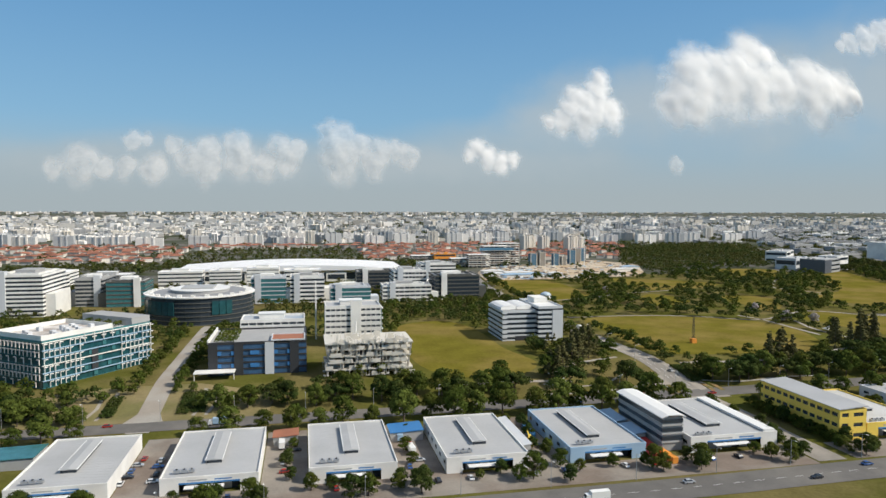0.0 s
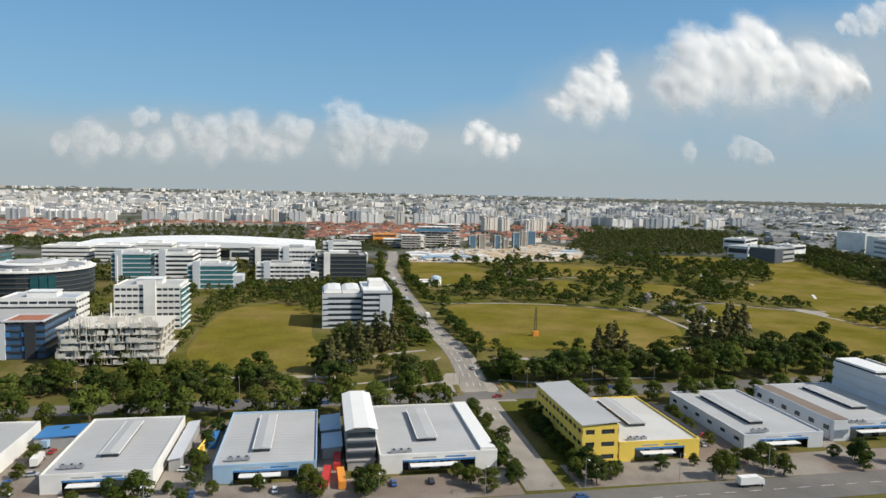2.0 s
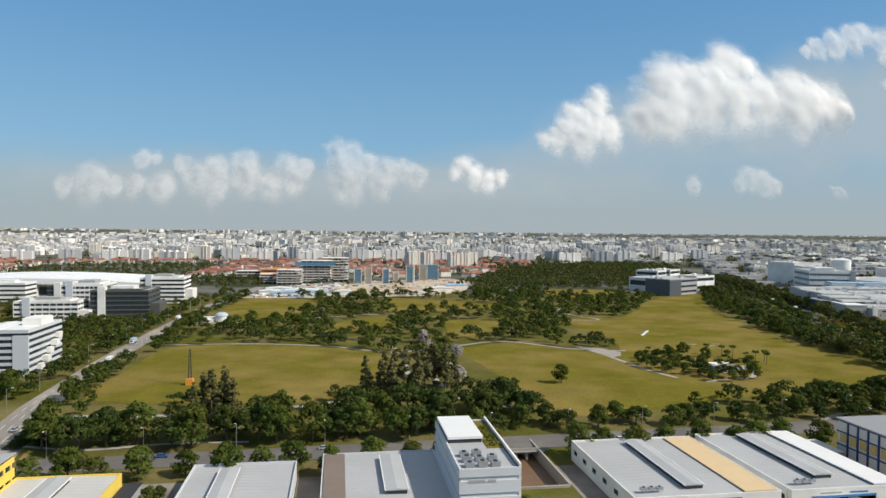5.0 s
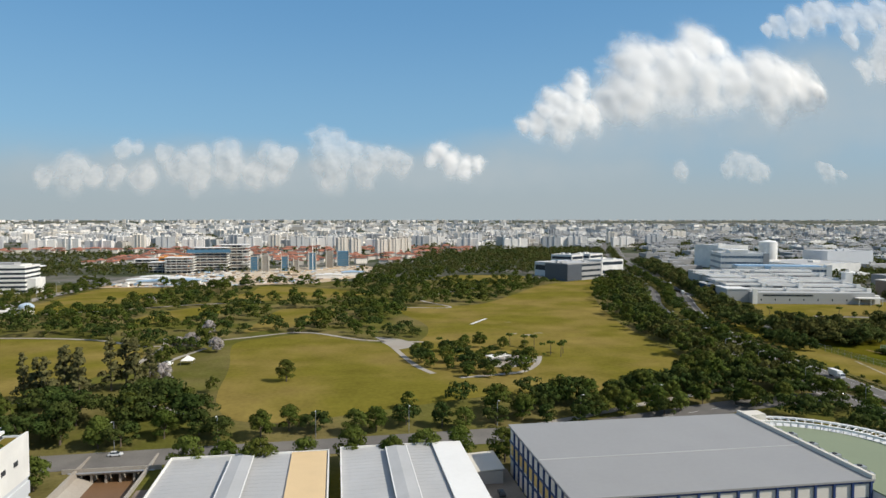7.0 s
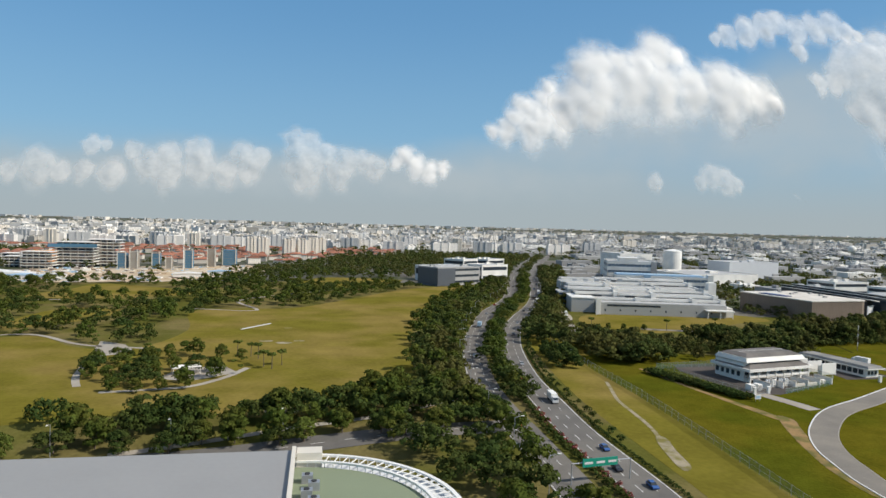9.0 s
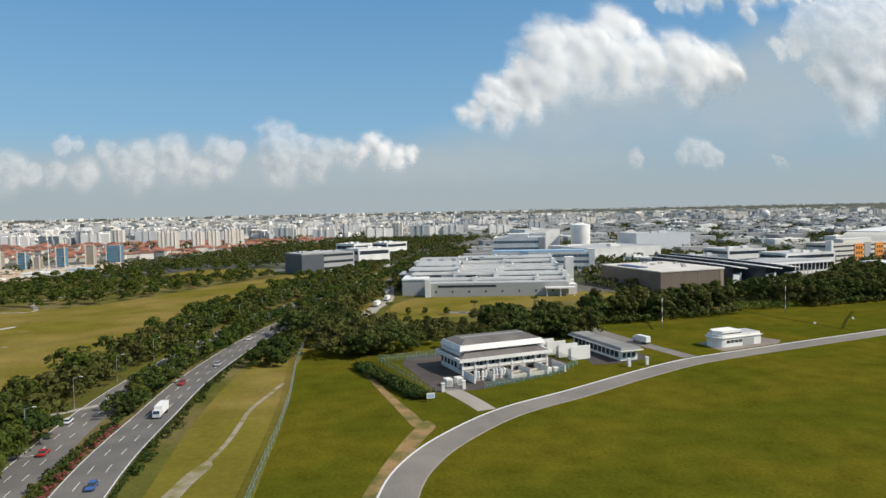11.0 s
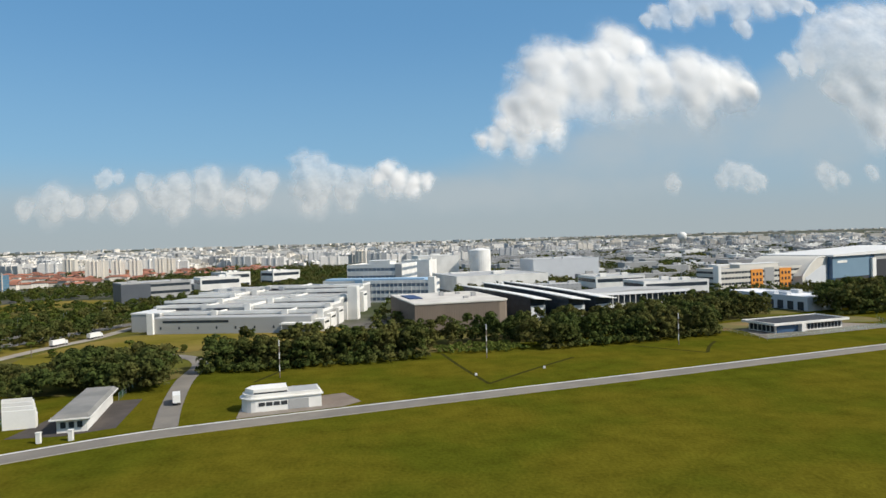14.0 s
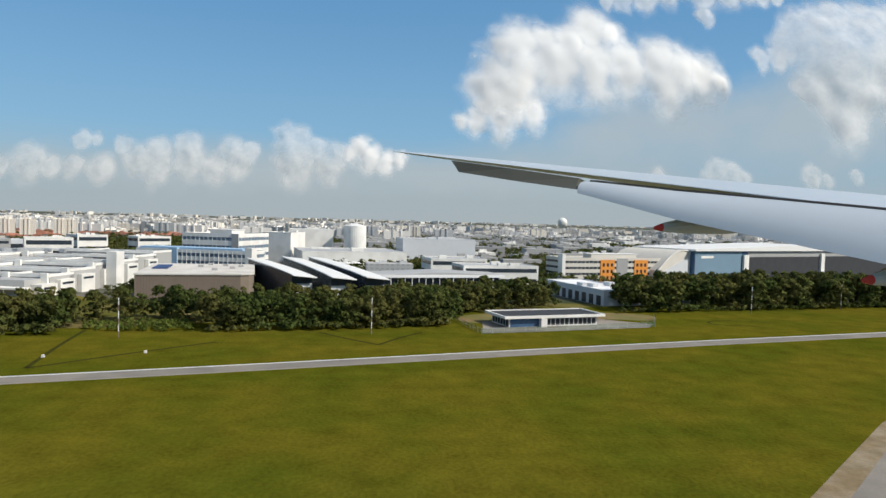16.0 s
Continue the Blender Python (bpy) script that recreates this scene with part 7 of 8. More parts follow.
for _ in range(6000):
    y = r_.uniform(700, 2300)
    x = r_.uniform(960 + 0.22 * (y - 700), 1900 + 0.8 * (y - 600))
    if any(abs(x - a) < c + 3 and abs(y - b) < e + 3 for a, b, c, e in taken) or any(inside(x, y, k) for k in KEEP[:-1]) or noise.noise(Vector((x * 0.008, y * 0.006, 1.0))) < -0.2:
        continue
    in_town.append((x, y, "broad", r_.uniform(0.8, 1.4)))
for x, y in strew([(1150, 800), (1185, 800), (1330, 1300), (1290, 1310)], 8.0, 95, [k for k in KEEP[:-1]]) + strew([(1195, 800), (1300, 800), (1310, 870), (1200, 860)], 9.0, 96, KEEP[:-1]):
    in_town.append((x, y, "broad", r_.uniform(0.7, 1.1)))
woods("works_trees", in_town, "green trees between the industrial halls", 0.035, M_wood)
r_ = random.Random(71)
green = []
for _ in range(6500):
    y = math.sqrt(r_.uniform(1000 ** 2, 6500 ** 2))
    x = 500 + r_.uniform(-1, 1) * (0.7 * y + 600)
    n = noise.noise(Vector((x * 0.004, y * 0.003, 3.0)))
    if n > -0.12:
        green.append((x, y, "broad", r_.uniform(0.9, 1.6)))
green += mixed(strew([(-230, 1190), (120, 1190), (100, 1560), (-200, 1600)], 16, 91), 92, ["broad", "round"], 0.7, 1.1)
green += mixed(strew([(640, 1230), (860, 1180), (1080, 1480), (1060, 1640), (420, 1640), (430, 1500), (620, 1480)], 15, 93), 94, ["broad", "round"], 0.8, 1.2)
woods("town_trees", [g for g in green if g[1] < 3600], "green trees between the town's buildings", 0.02, M_wood)
woods("town_trees", [g for g in green if g[1] >= 3600], "green trees between the town's buildings", 0.008, M_wood)
OFFICES = [rect(-185, -84, 378, 478), rect(-86, -68, 322, 566), rect(-58, 60, 385, 500), rect(130, 192, 450, 510), rect(20, 66, 635, 675), rect(-136, -40, 564, 660), rect(76, 186, 676, 772), rect(136, 188, 810, 855), rect(56, 114, 785, 825),
           rect(-266, -146, 636, 745), rect(-56, 24, 686, 735), rect(200, 226, 322, 1010), rect(-172, 24, 830, 1005)]
west = mixed(strew([(-420, 365), (-88, 362), (-88, 560), (-420, 640)], 9.5, 81, OFFICES), 82, ["round", "broad"], 0.55, 0.95)
mid = mixed(strew([(-64, 360), (196, 366), (198, 680), (60, 640), (56, 500), (-64, 560)], 8.5, 83, LAWNS + OFFICES), 84, ["round", "round", "broad"], 0.55, 0.95)
back = mixed(strew([(-420, 600), (198, 560), (200, 860), (-420, 860)], 11, 85, LAWNS + OFFICES), 86, ["round", "broad"], 0.6, 1.0)
behind = mixed(strew([(-420, 1010), (240, 1005), (235, 1190), (-420, 1180)], 13, 87, OFFICES), 88, ["broad", "round"], 0.8, 1.2)
r_ = random.Random(89)
mid = [q for q in mid if q[1] > 455 or r_.random() < 0.33]
woods("office_park_trees", west + mid, "green trees among the office blocks", 0.16)
woods("office_park_trees", back + behind, "dark green trees behind the office blocks", 0.07, M_wood)
# ---- vehicles ----


def car(x, y, turn, paint, label, group="cars"):
    ob = thing("car", label, "car", group, (x, y, gz(x, y) + 0.16), turn)
    body = Shape().side([(-2.2, 0.35), (2.2, 0.35), (2.25, 0.7), (1.9, 0.88), (1.1, 0.95), (-2.1, 0.98), (-2.25, 0.7)], -0.88, 0.88)
    part("body", body, paint, ob)
    cab = Shape().add([(-1.9, -0.82, 0.95), (1.15, -0.82, 0.95), (1.15, 0.82, 0.95), (-1.9, 0.82, 0.95), (-1.45, -0.68, 1.48), (0.35, -0.68, 1.48), (0.35, 0.68, 1.48), (-1.45, 0.68, 1.48)],
                      [(3, 2, 1, 0), (4, 5, 6, 7), (0, 1, 5, 4), (1, 2, 6, 5), (2, 3, 7, 6), (3, 0, 4, 7)])
    part("cabin_glass", cab, M_glass, ob)
    part("roof_panel", Shape().box(-1.4, 0.3, -0.66, 0.66, 1.48, 1.53), paint, ob)
    for wx in (-1.35, 1.35):
        for wy in (-0.9, 0.72):
            part("wheel", Shape().tube((wx, wy, 0.32), (wx, wy + 0.18, 0.32), 0.32, 0.32, 10), M_black, ob)
    return ob


def lorry(x, y, turn, box, label, group="lorries", long=7.0):
    ob = thing("lorry", label, "lorry", group, (x, y, gz(x, y) + 0.16), turn)
    part("cargo_box", Shape().box(-long / 2 - 0.8, long / 2 - 0.8, -1.2, 1.2, 0.95, 3.5), box, ob)
    cabin = Shape().side([(long / 2 - 0.6, 0.6), (long / 2 + 1.3, 0.6), (long / 2 + 1.3, 1.6), (long / 2 + 1.0, 2.6), (long / 2 - 0.6, 2.6)], -1.1, 1.1)
    part("cab", cabin, CAR_PAINTS[0], ob)
    part("windscreen", Shape().side([(long / 2 + 1.34, 1.6), (long / 2 + 1.04, 2.5), (long / 2 + 1.0, 2.5), (long / 2 + 1.3, 1.6)], -0.95, 0.95), M_glass, ob)
    part("chassis", Shape().box(-long / 2 - 0.7, long / 2 + 1.1, -0.5, 0.5, 0.5, 0.94), M_dark, ob)
    for wx in (-long / 2 + 0.6, -long / 2 + 1.8, long / 2 + 0.3):
        for wy in (-1.15, 0.85):
            part("wheel", Shape().tube((wx, wy, 0.48), (wx, wy + 0.3, 0.48), 0.48, 0.48, 10), M_black, ob)
    return ob


def container(x, y, z, turn, paint, label):
    ob = thing("container", label, "container", "shipping containers", (x, y, z), turn)
    part("box", Shape().box(-6, 6, -1.2, 1.2, 0.1, 2.6), paint, ob)
    for k in range(14):
        part("rib", Shape().box(-5.8 + k * 0.87, -5.5 + k * 0.87, -1.26, 1.26, 0.2, 2.5), paint, ob)
    return ob


def along(line, s):
    """Place and direction at s units along a line."""
    for a, b in zip(line, line[1:]):
        d = (b - a).length
        if s <= d:
            return a + (b - a) * (s / d), math.degrees(math.atan2(b.y - a.y, b.x - a.x))
        s -= d
    return line[-1], 0.0


WORDS = ("white saloon car", "silver saloon car", "black saloon car", "red saloon car", "blue saloon car")
r_ = random.Random(101)
for line, starts, off, flip in ((exp_line, (175, 205, 262, 330, 420, 470, 610, 690, 800), -1.9, 180), (exp_line, (188, 300, 385, 540, 740), 2.1, 180),
                                (exp2_line, (172, 232, 350, 455, 520, 640, 760), 0.0, 0), (exp2_line, (260, 410, 580, 700), 3.6, 0),
                                (main_line, (330, 420, 520, 600, 700, 760, 830), 3.0, 0), (main_line, (380, 560, 640, 880), -3.0, 180),
                                (front_line, (310, 400, 470, 560, 640, 700), 3.5, 0), (front_line, (350, 520, 610), -3.5, 180), (avenue, (135, 262, 390), -3.2, 0), (avenue, (330, 450), 3.2, 180)):
    for s in starts:
        p, a = along(line, s)
        n = Vector((-math.sin(radians(a)), math.cos(radians(a))))
        q = p + n * off
        k = r_.randrange(5)
        if r_.random() < 0.16:
            lorry(q.x, q.y, a + flip, r_.choice((M_roof_w, M_palebl, M_roof_w)), "white box lorry driving on the road")
        else:
            car(q.x, q.y, a + flip, CAR_PAINTS[k], WORDS[k] + " driving on the asphalt road")
for i, (x, y) in enumerate(((-67, 262), (-66, 268), (-66, 274), (-65, 280), (-64, 287), (-56, 262), (-56, 269), (-57, 277), (-57, 284), (-8, 262), (-9, 272), (-4, 285), (40, 258), (45, 264), (44, 284), (93, 262), (98, 270), (202, 262), (284, 262), (290, 271), (335, 268), (405, 270), (410, 280), (416, 272), (526, 268), (532, 280), (531, 292))):
    k = (i * 7) % 5
    car(x, y, 5 * (i % 3) if i % 2 else 88, CAR_PAINTS[k], WORDS[k] + " parked in the factory yard", "parked cars")
for i in range(26):
    x = -128 + i * 12.6
    if i % 3 != 1 and not 196 < x < 226:
        k = (i * 3) % 5
        car(x, 242.5, 90 + 2 * (i % 3), CAR_PAINTS[k], WORDS[k] + " parked before the factory hall", "parked cars")
lorry(801.5, 602, 70, M_roof_w, "white box lorry on the works road", "lorries", 9.0)
lorry(811, 628, 72, M_roof_w, "white box lorry on the works road", "lorries", 9.0)
lorry(43, 274, 95, M_roof_w, "white box lorry parked in a yard", "parked lorries")
lorry(41, 291, 80, M_palebl, "pale blue box lorry parked in a yard", "parked lorries")
lorry(-10, 291, 90, M_roof_w, "white box lorry parked in a yard", "parked lorries")
lorry(906, 442, 105, M_roof_w, "white box lorry on the gate road", "lorries")
for x, y, a, m, t in ((144, 262, 88, M_red, "rust-red shipping container standing in the yard"), (140, 249, 84, M_red, "rust-red shipping container standing in the yard"), (145, 247, 92, M_orange, "orange shipping container standing in the yard"), (142.5, 277, 90, M_blue, "blue shipping container standing in the yard"), (99, 287, 90, M_blue, "blue shipping container standing in the yard")):
    container(x, y, gz(x, y) + 0.1, a, m, t)
ob = thing("mobile_crane", "yellow mobile crane with a lowered boom", "crane", "", (95, 274, -6.9), 78)
part("carrier", Shape().box(-4.5, 4.5, -1.2, 1.2, 0.6, 1.5), M_yellow, ob)
part("cab", Shape().box(2.4, 4.4, -1.1, 0.2, 1.5, 3.0), M_yellow, ob)
part("boom", Shape().tube((-3, 0, 2.0), (9, 0, 3.6), 0.45, 0.3, 6), M_yellow, ob)
for wx in (-3.2, -1.6, 1.6, 3.2):
    for wy in (-1.2, 0.9):
        part("wheel", Shape().tube((wx, wy, 0.55), (wx, wy + 0.3, 0.55), 0.55, 0.55, 10), M_black, ob)
# lean-to sheds behind and beside the halls
for x0, x1, y0, y1, m, t in ((36, 51, 288, 301, M_blue, "blue-roofed lean-to shed in a yard"), (87.5, 92, 262, 300, M_wall, "grey lean-to shed along the hall"), (138, 146, 284, 302, M_palebl, "pale blue flat shed in a yard"), (138.5, 146, 266, 281, M_palebl, "pale blue flat shed in a yard"),
                             (-14, -3, 292, 302, M_rust, "red-brown roofed shed in a yard"), (277, 283, 262, 301, M_dark, "dark green roofed side aisle"), (523, 534, 300, 316, M_cream, "cream shed behind the hall"), (-125, -104, 285, 301, M_teal, "teal-roofed bus shelter rows")):
    ob = thing("shed", t, "shed", "sheds", ((x0 + x1) / 2, (y0 + y1) / 2, -7))
    w, d = (x1 - x0) / 2, (y1 - y0) / 2
    part("roof", Shape().side([(-w, 4.0), (-w, 4.25), (w, 4.9), (w, 4.65)], -d, d), m, ob)
    part("wall", Shape().box(-w + 0.4, w - 0.4, -d + 0.4, d - 0.4, -0.3, 4.1), M_grey, ob)
# ducts and boxes on the hall roofs
for i, (x0, x1) in enumerate(((-101, -68), (-51, -17), (1, 34), (53, 86), (104, 137), (158, 199), (245, 276), (297, 331), (340, 379), (433, 481), (485, 521))):
    for k in range(3):
        roof_unit(x0 + 5 + 2.6 * k, 254 + (3 if i > 6 else 0) + (10 if i > 8 else 0), (-0.6 if i < 7 else -0.4) + (1.7 if i == 8 else 0) + (1.0 if i > 8 else 0) + (0.6 if i == 6 else 0), 2.0, 1.3, 1.0)

# ---- airfield verge ----


def strip(name, pts, w, material, label, category, lift=0.10, step=4.0):
    return single(name, strip_shape(dense(smooth_line(pts), step), w, lift), material, label, category, "", "structure")


strip("gravel_track", [(749, 412), (745, 398), (740, 380), (738, 362), (736, 347), (732, 330), (729, 318), (727, 306)], 1.5, M_gravel, "pale gravel track through the grass verge", "track")
patch("sand_patch", [(777, 434), (780.6, 402), (784.4, 374), (787, 354), (788.4, 349), (790.6, 351), (790.8, 358), (787.6, 375), (783.2, 401), (779.2, 434)], 0.12, M_sand, "bare sandy strip beside the service road", "ground")
patch("gravel_patch", [(733, 336), (735, 333), (732, 322), (729, 308), (725, 306), (727, 318), (730, 330)], 0.13, M_gravel, "pale gravel spill on the grass verge", "ground")
patch("sand_patch", [(792, 355), (787, 347), (780, 332), (773.5, 316), (768.5, 301), (766, 284), (769, 283), (775, 305), (783, 326), (790, 341), (794, 349)], 0.115, M_sand, "bare sandy strip along the road's kerb", "ground")


def fence(pts, high, gap, label, name="fence"):
    line = dense(pts, gap)
    ob = thing(name, label, "fence", "", (0, 0, 0))
    post = Shape().tube((0, 0, -0.3), (0, 0, high), 0.07, 0.07, 5).mesh("post", M_steel)
    for p in line:
        o = part("post", post, M_steel, ob)
        o.location = (p.x, p.y, gz(p.x, p.y))
    for a, b in zip(line, line[1:]):
        part("mesh_panel", Shape().add([(a.x, a.y, gz(a.x, a.y) + 0.05), (b.x, b.y, gz(b.x, b.y) + 0.05), (b.x, b.y, gz(b.x, b.y) + high), (a.x, a.y, gz(a.x, a.y) + high)], [(0, 1, 2, 3)]), M_fence, ob)
    for z in (high, high * 0.5):
        s = Shape()
        for a, b in zip(line, line[1:]):
            s.tube((a.x, a.y, z), (b.x, b.y, z), 0.035, 0.035, 4)
        part("wire", s, M_steel, ob)
    return ob


fence([(739, 240), (745, 300), (750, 357), (752, 389), (753, 439), (757, 502), (764, 535)], 3.2, 5.0, "tall green wire mesh airfield fence on steel posts")
fence([(800, 381), (786, 437), (856, 446)], 2.8, 4.0, "wire mesh fence round the equipment compound")
fence([(818, 385), (850, 398), (862, 410), (856, 446)], 2.4, 4.0, "wire mesh fence round the equipment compound")
fence([(1156, 556), (1163, 510), (1178, 514), (1250, 533), (1262, 560)], 2.4, 5.0, "wire mesh fence round the flat hut")
fence([(884, 452), (880, 490), (874, 530)], 2.6, 5.0, "wire mesh fence beside the gate road")
patch("hut_bank", [(1160, 545), (1168, 568), (1215, 580), (1262, 575), (1258, 552), (1235, 556), (1190, 562), (1175, 540)], 0.11, mat("brown_bank_grass", (0.20, 0.135, 0.05), 0.95, var=0.2, alt=(0.13, 0.12, 0.03), alt_scale=0.05), "dry brown grass bank behind the hut", "ground")
patch("hut_apron", [(1164, 512), (1170, 545), (1230, 558), (1252, 540), (1246, 530), (1178, 514)], 0.12, M_yard, "paved apron round the flat hut", "yard", rounded=False)
patch("radio_apron", [(930, 416), (929, 434), (962, 444), (968, 430), (962, 424)], 0.12, M_yard, "small paved apron round the radio hut", "yard", rounded=False)
# flat dark strips paint the shadows of the masts' wires on the grass
for pts in ([(1005, 516), (1009, 480), (1014, 446)], [(1014, 446), (1036, 468), (1060, 490)], [(940, 512), (934, 490), (927, 471)], [(1096, 512), (1108, 497), (1119, 485)], [(1119, 485), (1128, 500), (1138, 513)]):
    strip("ditch", pts, 1.5, M_dark_strip, "narrow dark strip painted as a wire's shadow on the meadow", "ditch", 0.09)
# a thin dark curved line laid on the grass
ringd = [Vector((1300 + 16 * math.cos(radians(a)), 545 + 9 * math.sin(radians(a)))) for a in range(0, 300, 12)]
single("ditch", strip_shape(ringd, 1.4, 0.09), M_dark_strip, "narrow dark curved line on the meadow", "ditch", "", "structure")
for x, y in ((1041, 469), (1012, 462)):
    t = thing("marker_box", "small white marker box on the meadow", "marker", "marker boxes", (x, y, 0))
    part("box", Shape().box(-0.4, 0.4, -0.35, 0.35, 0.15, 0.9), M_white, t)
    part("foot", Shape().box(-0.5, 0.5, -0.45, 0.45, -0.1, 0.15), M_concrete, t)
t = thing("warning_sign", "white and blue sign board on two posts", "sign", "", (797, 374, 0), 5)
part("board", Shape().box(-1.4, 1.4, -0.06, 0.06, 1.2, 3.0), M_white, t)
part("panel", Shape().box(-1.1, 1.1, -0.09, -0.061, 1.5, 2.6), M_palebl, t)
for x in (-1.0, 1.0):
    part("post", Shape().tube((x, 0.1, -0.2), (x, 0.1, 3.0), 0.06, 0.06, 5), M_steel, t)
for x, y in ((803.2, 385), (810.8, 386.5), (880, 402), (888, 403)):
    t = thing("gate_pillar", "white gate pillar beside the drive", "gate pillar", "gate pillars", (x, y, 0))
    part("shaft", Shape().box(-0.55, 0.55, -0.55, 0.55, -0.2, 2.9), M_white, t)
    part("cap", Shape().box(-0.68, 0.68, -0.68, 0.68, 2.9, 3.1), M_white, t)
t = thing("sliding_gate", "grey barred sliding gate across the drive", "gate", "", (807, 385.7, 0), 11)
part("rail", Shape().box(-2.9, 2.9, -0.06, 0.06, 2.3, 2.45).box(-2.9, 2.9, -0.06, 0.06, 0.2, 0.35), M_steel, t)
for k in range(12):
    part("bar", Shape().box(-2.85 + k * 0.5, -2.77 + k * 0.5, -0.04, 0.04, 0.35, 2.3), M_steel, t)
# clipped hedge west of the equipment building
hedge_spots = [(781 + 3.2 * (i % 3) + 0.2 * (40 - i // 3), 378 + (i // 3) * 1.9, "shrub", 1.45) for i in range(81)]
woods("hedge", [(797 - (y - 377) * 0.27 + (x - 789) * 0.55 - 4, y, k, s) for x, y, k, s in hedge_spots], "dark clipped hedge beside the compound", 1.0, M_leaf3)
# roadside shrubs and the planted median
for i in range(30):
    p, a = along(exp_line, 212 + i * 9.0)
    n = Vector((math.sin(radians(a)), -math.cos(radians(a))))
    q = p + n * (10.5 + 0.8 * math.sin(i * 2.0))
    ob = thing("shrub", "small round dark green roadside shrub", "shrub", "shrubs along the expressway", (q.x, q.y, 0), i * 40)
    ob.scale = (1.05, 1.05, 1.2)
    part("foliage", np_mesh("foliage", *crown_mesh("shrub", i % 3), M_leaf3) if i < 3 else bpy.data.meshes[("foliage", "foliage.001", "foliage.002")[i % 3]], M_leaf3, ob)
    part("stem", Shape().tube((0, 0, -0.1), (0, 0, 0.6), 0.08, 0.05, 5), M_trunk, ob)
med = []
for i in range(150):
    p, a = along(exp_line, 120 + i * 1.9)
    n = Vector((-math.sin(radians(a)), math.cos(radians(a))))
    q = p + n * (8.6 + (i % 2) * 1.2)
    med.append((q.x, q.y, "shrub", 0.9 + 0.3 * math.sin(i * 1.7)))
woods("median_hedge", med, "low clipped hedge on the expressway median", 0.8, M_leaf3)
woods("median_flowers", [(x + 1.6, y, k, s * 0.7) for x, y, k, s in med[20:70]], "reddish flowering shrubs on the median", 0.8, mat("bougainvillea", (0.22, 0.06, 0.05), 0.8, var=0.2, random_tint=0.6, island=True, translucent=0.2))
med = []
for i in range(120):
    p, a = along(exp_line, 150 + i * 1.9)
    n = Vector((math.sin(radians(a)), -math.cos(radians(a))))
    q = p + n * 8.2
    med.append((q.x, q.y, "shrub", 0.62))
woods("verge_hedge", med, "thin dark hedge along the road edge", 0.7, M_leaf3)
t = thing("gantry_sign", "green overhead road sign on a steel gantry", "road sign", "", (698, 300, 0), 8)
part("board", Shape().box(-6.0, 4.6, -0.15, 0.15, 4.6, 6.8), M_sign, t)
for k in range(3):
    part("lettering_bar", Shape().box(-5.5 + k * 3.6, -3 + k * 3.6, -0.19, -0.151, 5.4, 6.0), M_line, t, "white unreadable lettering")
for x in (-9.0, 9.0):
    part("post", Shape().tube((x, 0.4, -0.2), (x, 0.4, 5.8), 0.2, 0.16, 8), M_steel, t)
part("beam", Shape().tube((-9, 0.4, 5.7), (9, 0.4, 5.7), 0.16, 0.16, 8), M_steel, t)


def street_lamp(x, y, turn, high=10.0, group="street lamps"):
    ob = thing("street_lamp", "tall grey street lamp with a curved arm", "street lamp", group, (x, y, gz(x, y)), turn)
    part("pole", Shape().tube((0, 0, -0.3), (0, 0, high), 0.14, 0.08, 6), M_steel, ob)
    part("arm", Shape().tube((0, 0, high), (2.2, 0, high + 0.5), 0.07, 0.05, 5), M_steel, ob)
    part("lamp_head", Shape().box(2.0, 3.0, -0.18, 0.18, high + 0.42, high + 0.58), M_roof_w, ob)


for i in range(17):
    p, a = along(exp2_line, 140 + i * 34)
    n = Vector((-math.sin(radians(a)), math.cos(radians(a))))
    street_lamp(*(p + n * 8.0), a - 90)
for i in range(24):
    p, a = along(main_line, 250 + i * 34)
    street_lamp(p.x, p.y + 8.0, -90)
for i in range(14):
    p, a = along(avenue, 120 + i * 36)
    street_lamp(p.x - 9.2, p.y, 0)
for i in range(14):
    p, a = along(front_line, 270 + i * 34)
    street_lamp(p.x, p.y + 10.5, -90)

# ---- in the park ----
t = thing("drilling_rig", "dark lattice drilling rig with an orange base on the lawn", "drilling rig", "", (270.5, 430, 0))
part("base", Shape().box(-1.8, 1.8, -1.6, 1.6, 0, 3.2), M_orange, t, "orange machine base")
for x, y in ((-0.7, -0.7), (0.7, -0.7), (0.7, 0.7), (-0.7, 0.7)):
    part("leg", Shape().tube((x, y, 3.0), (x * 0.5, y * 0.5, 18.5), 0.14, 0.1, 5), M_dark, t)
for k in range(9):
    part("brace", Shape().tube((-0.7 + 0.03 * k, -0.7, 3.4 + k * 1.65), (0.7 - 0.03 * k, -0.7, 4.8 + k * 1.65), 0.07, 0.07, 4).tube((0.7 - 0.03 * k, 0.7, 3.4 + k * 1.65), (-0.7 + 0.03 * k, 0.7, 4.8 + k * 1.65), 0.07, 0.07, 4), M_dark, t)
t = thing("park_pavilion", "white pavilion with a pale blue domed roof", "pavilion", "", (247, 666, 0))
part("wall", Shape().prism([(5.2 * x, 5.2 * y) for x, y in c48[::3]], -0.3, 5.0), M_white, t)
s = Shape()
rings = [(5.6 * math.cos(radians(a)), 5.0 + 3.4 * math.sin(radians(a))) for a in range(0, 91, 15)]
for (r0, z0), (r1, z1) in zip(rings, rings[1:]):
    s.add([(r0 * x, r0 * y, z0) for x, y in c48[::3]] + [(max(r1, 0.02) * x, max(r1, 0.02) * y, z1) for x, y in c48[::3]], [(i, (i + 1) % 16, 16 + (i + 1) % 16, 16 + i) for i in range(16)])
part("dome", s, mat("pale_dome_sheet", (0.42, 0.50, 0.56), 0.3, var=0.08), t)
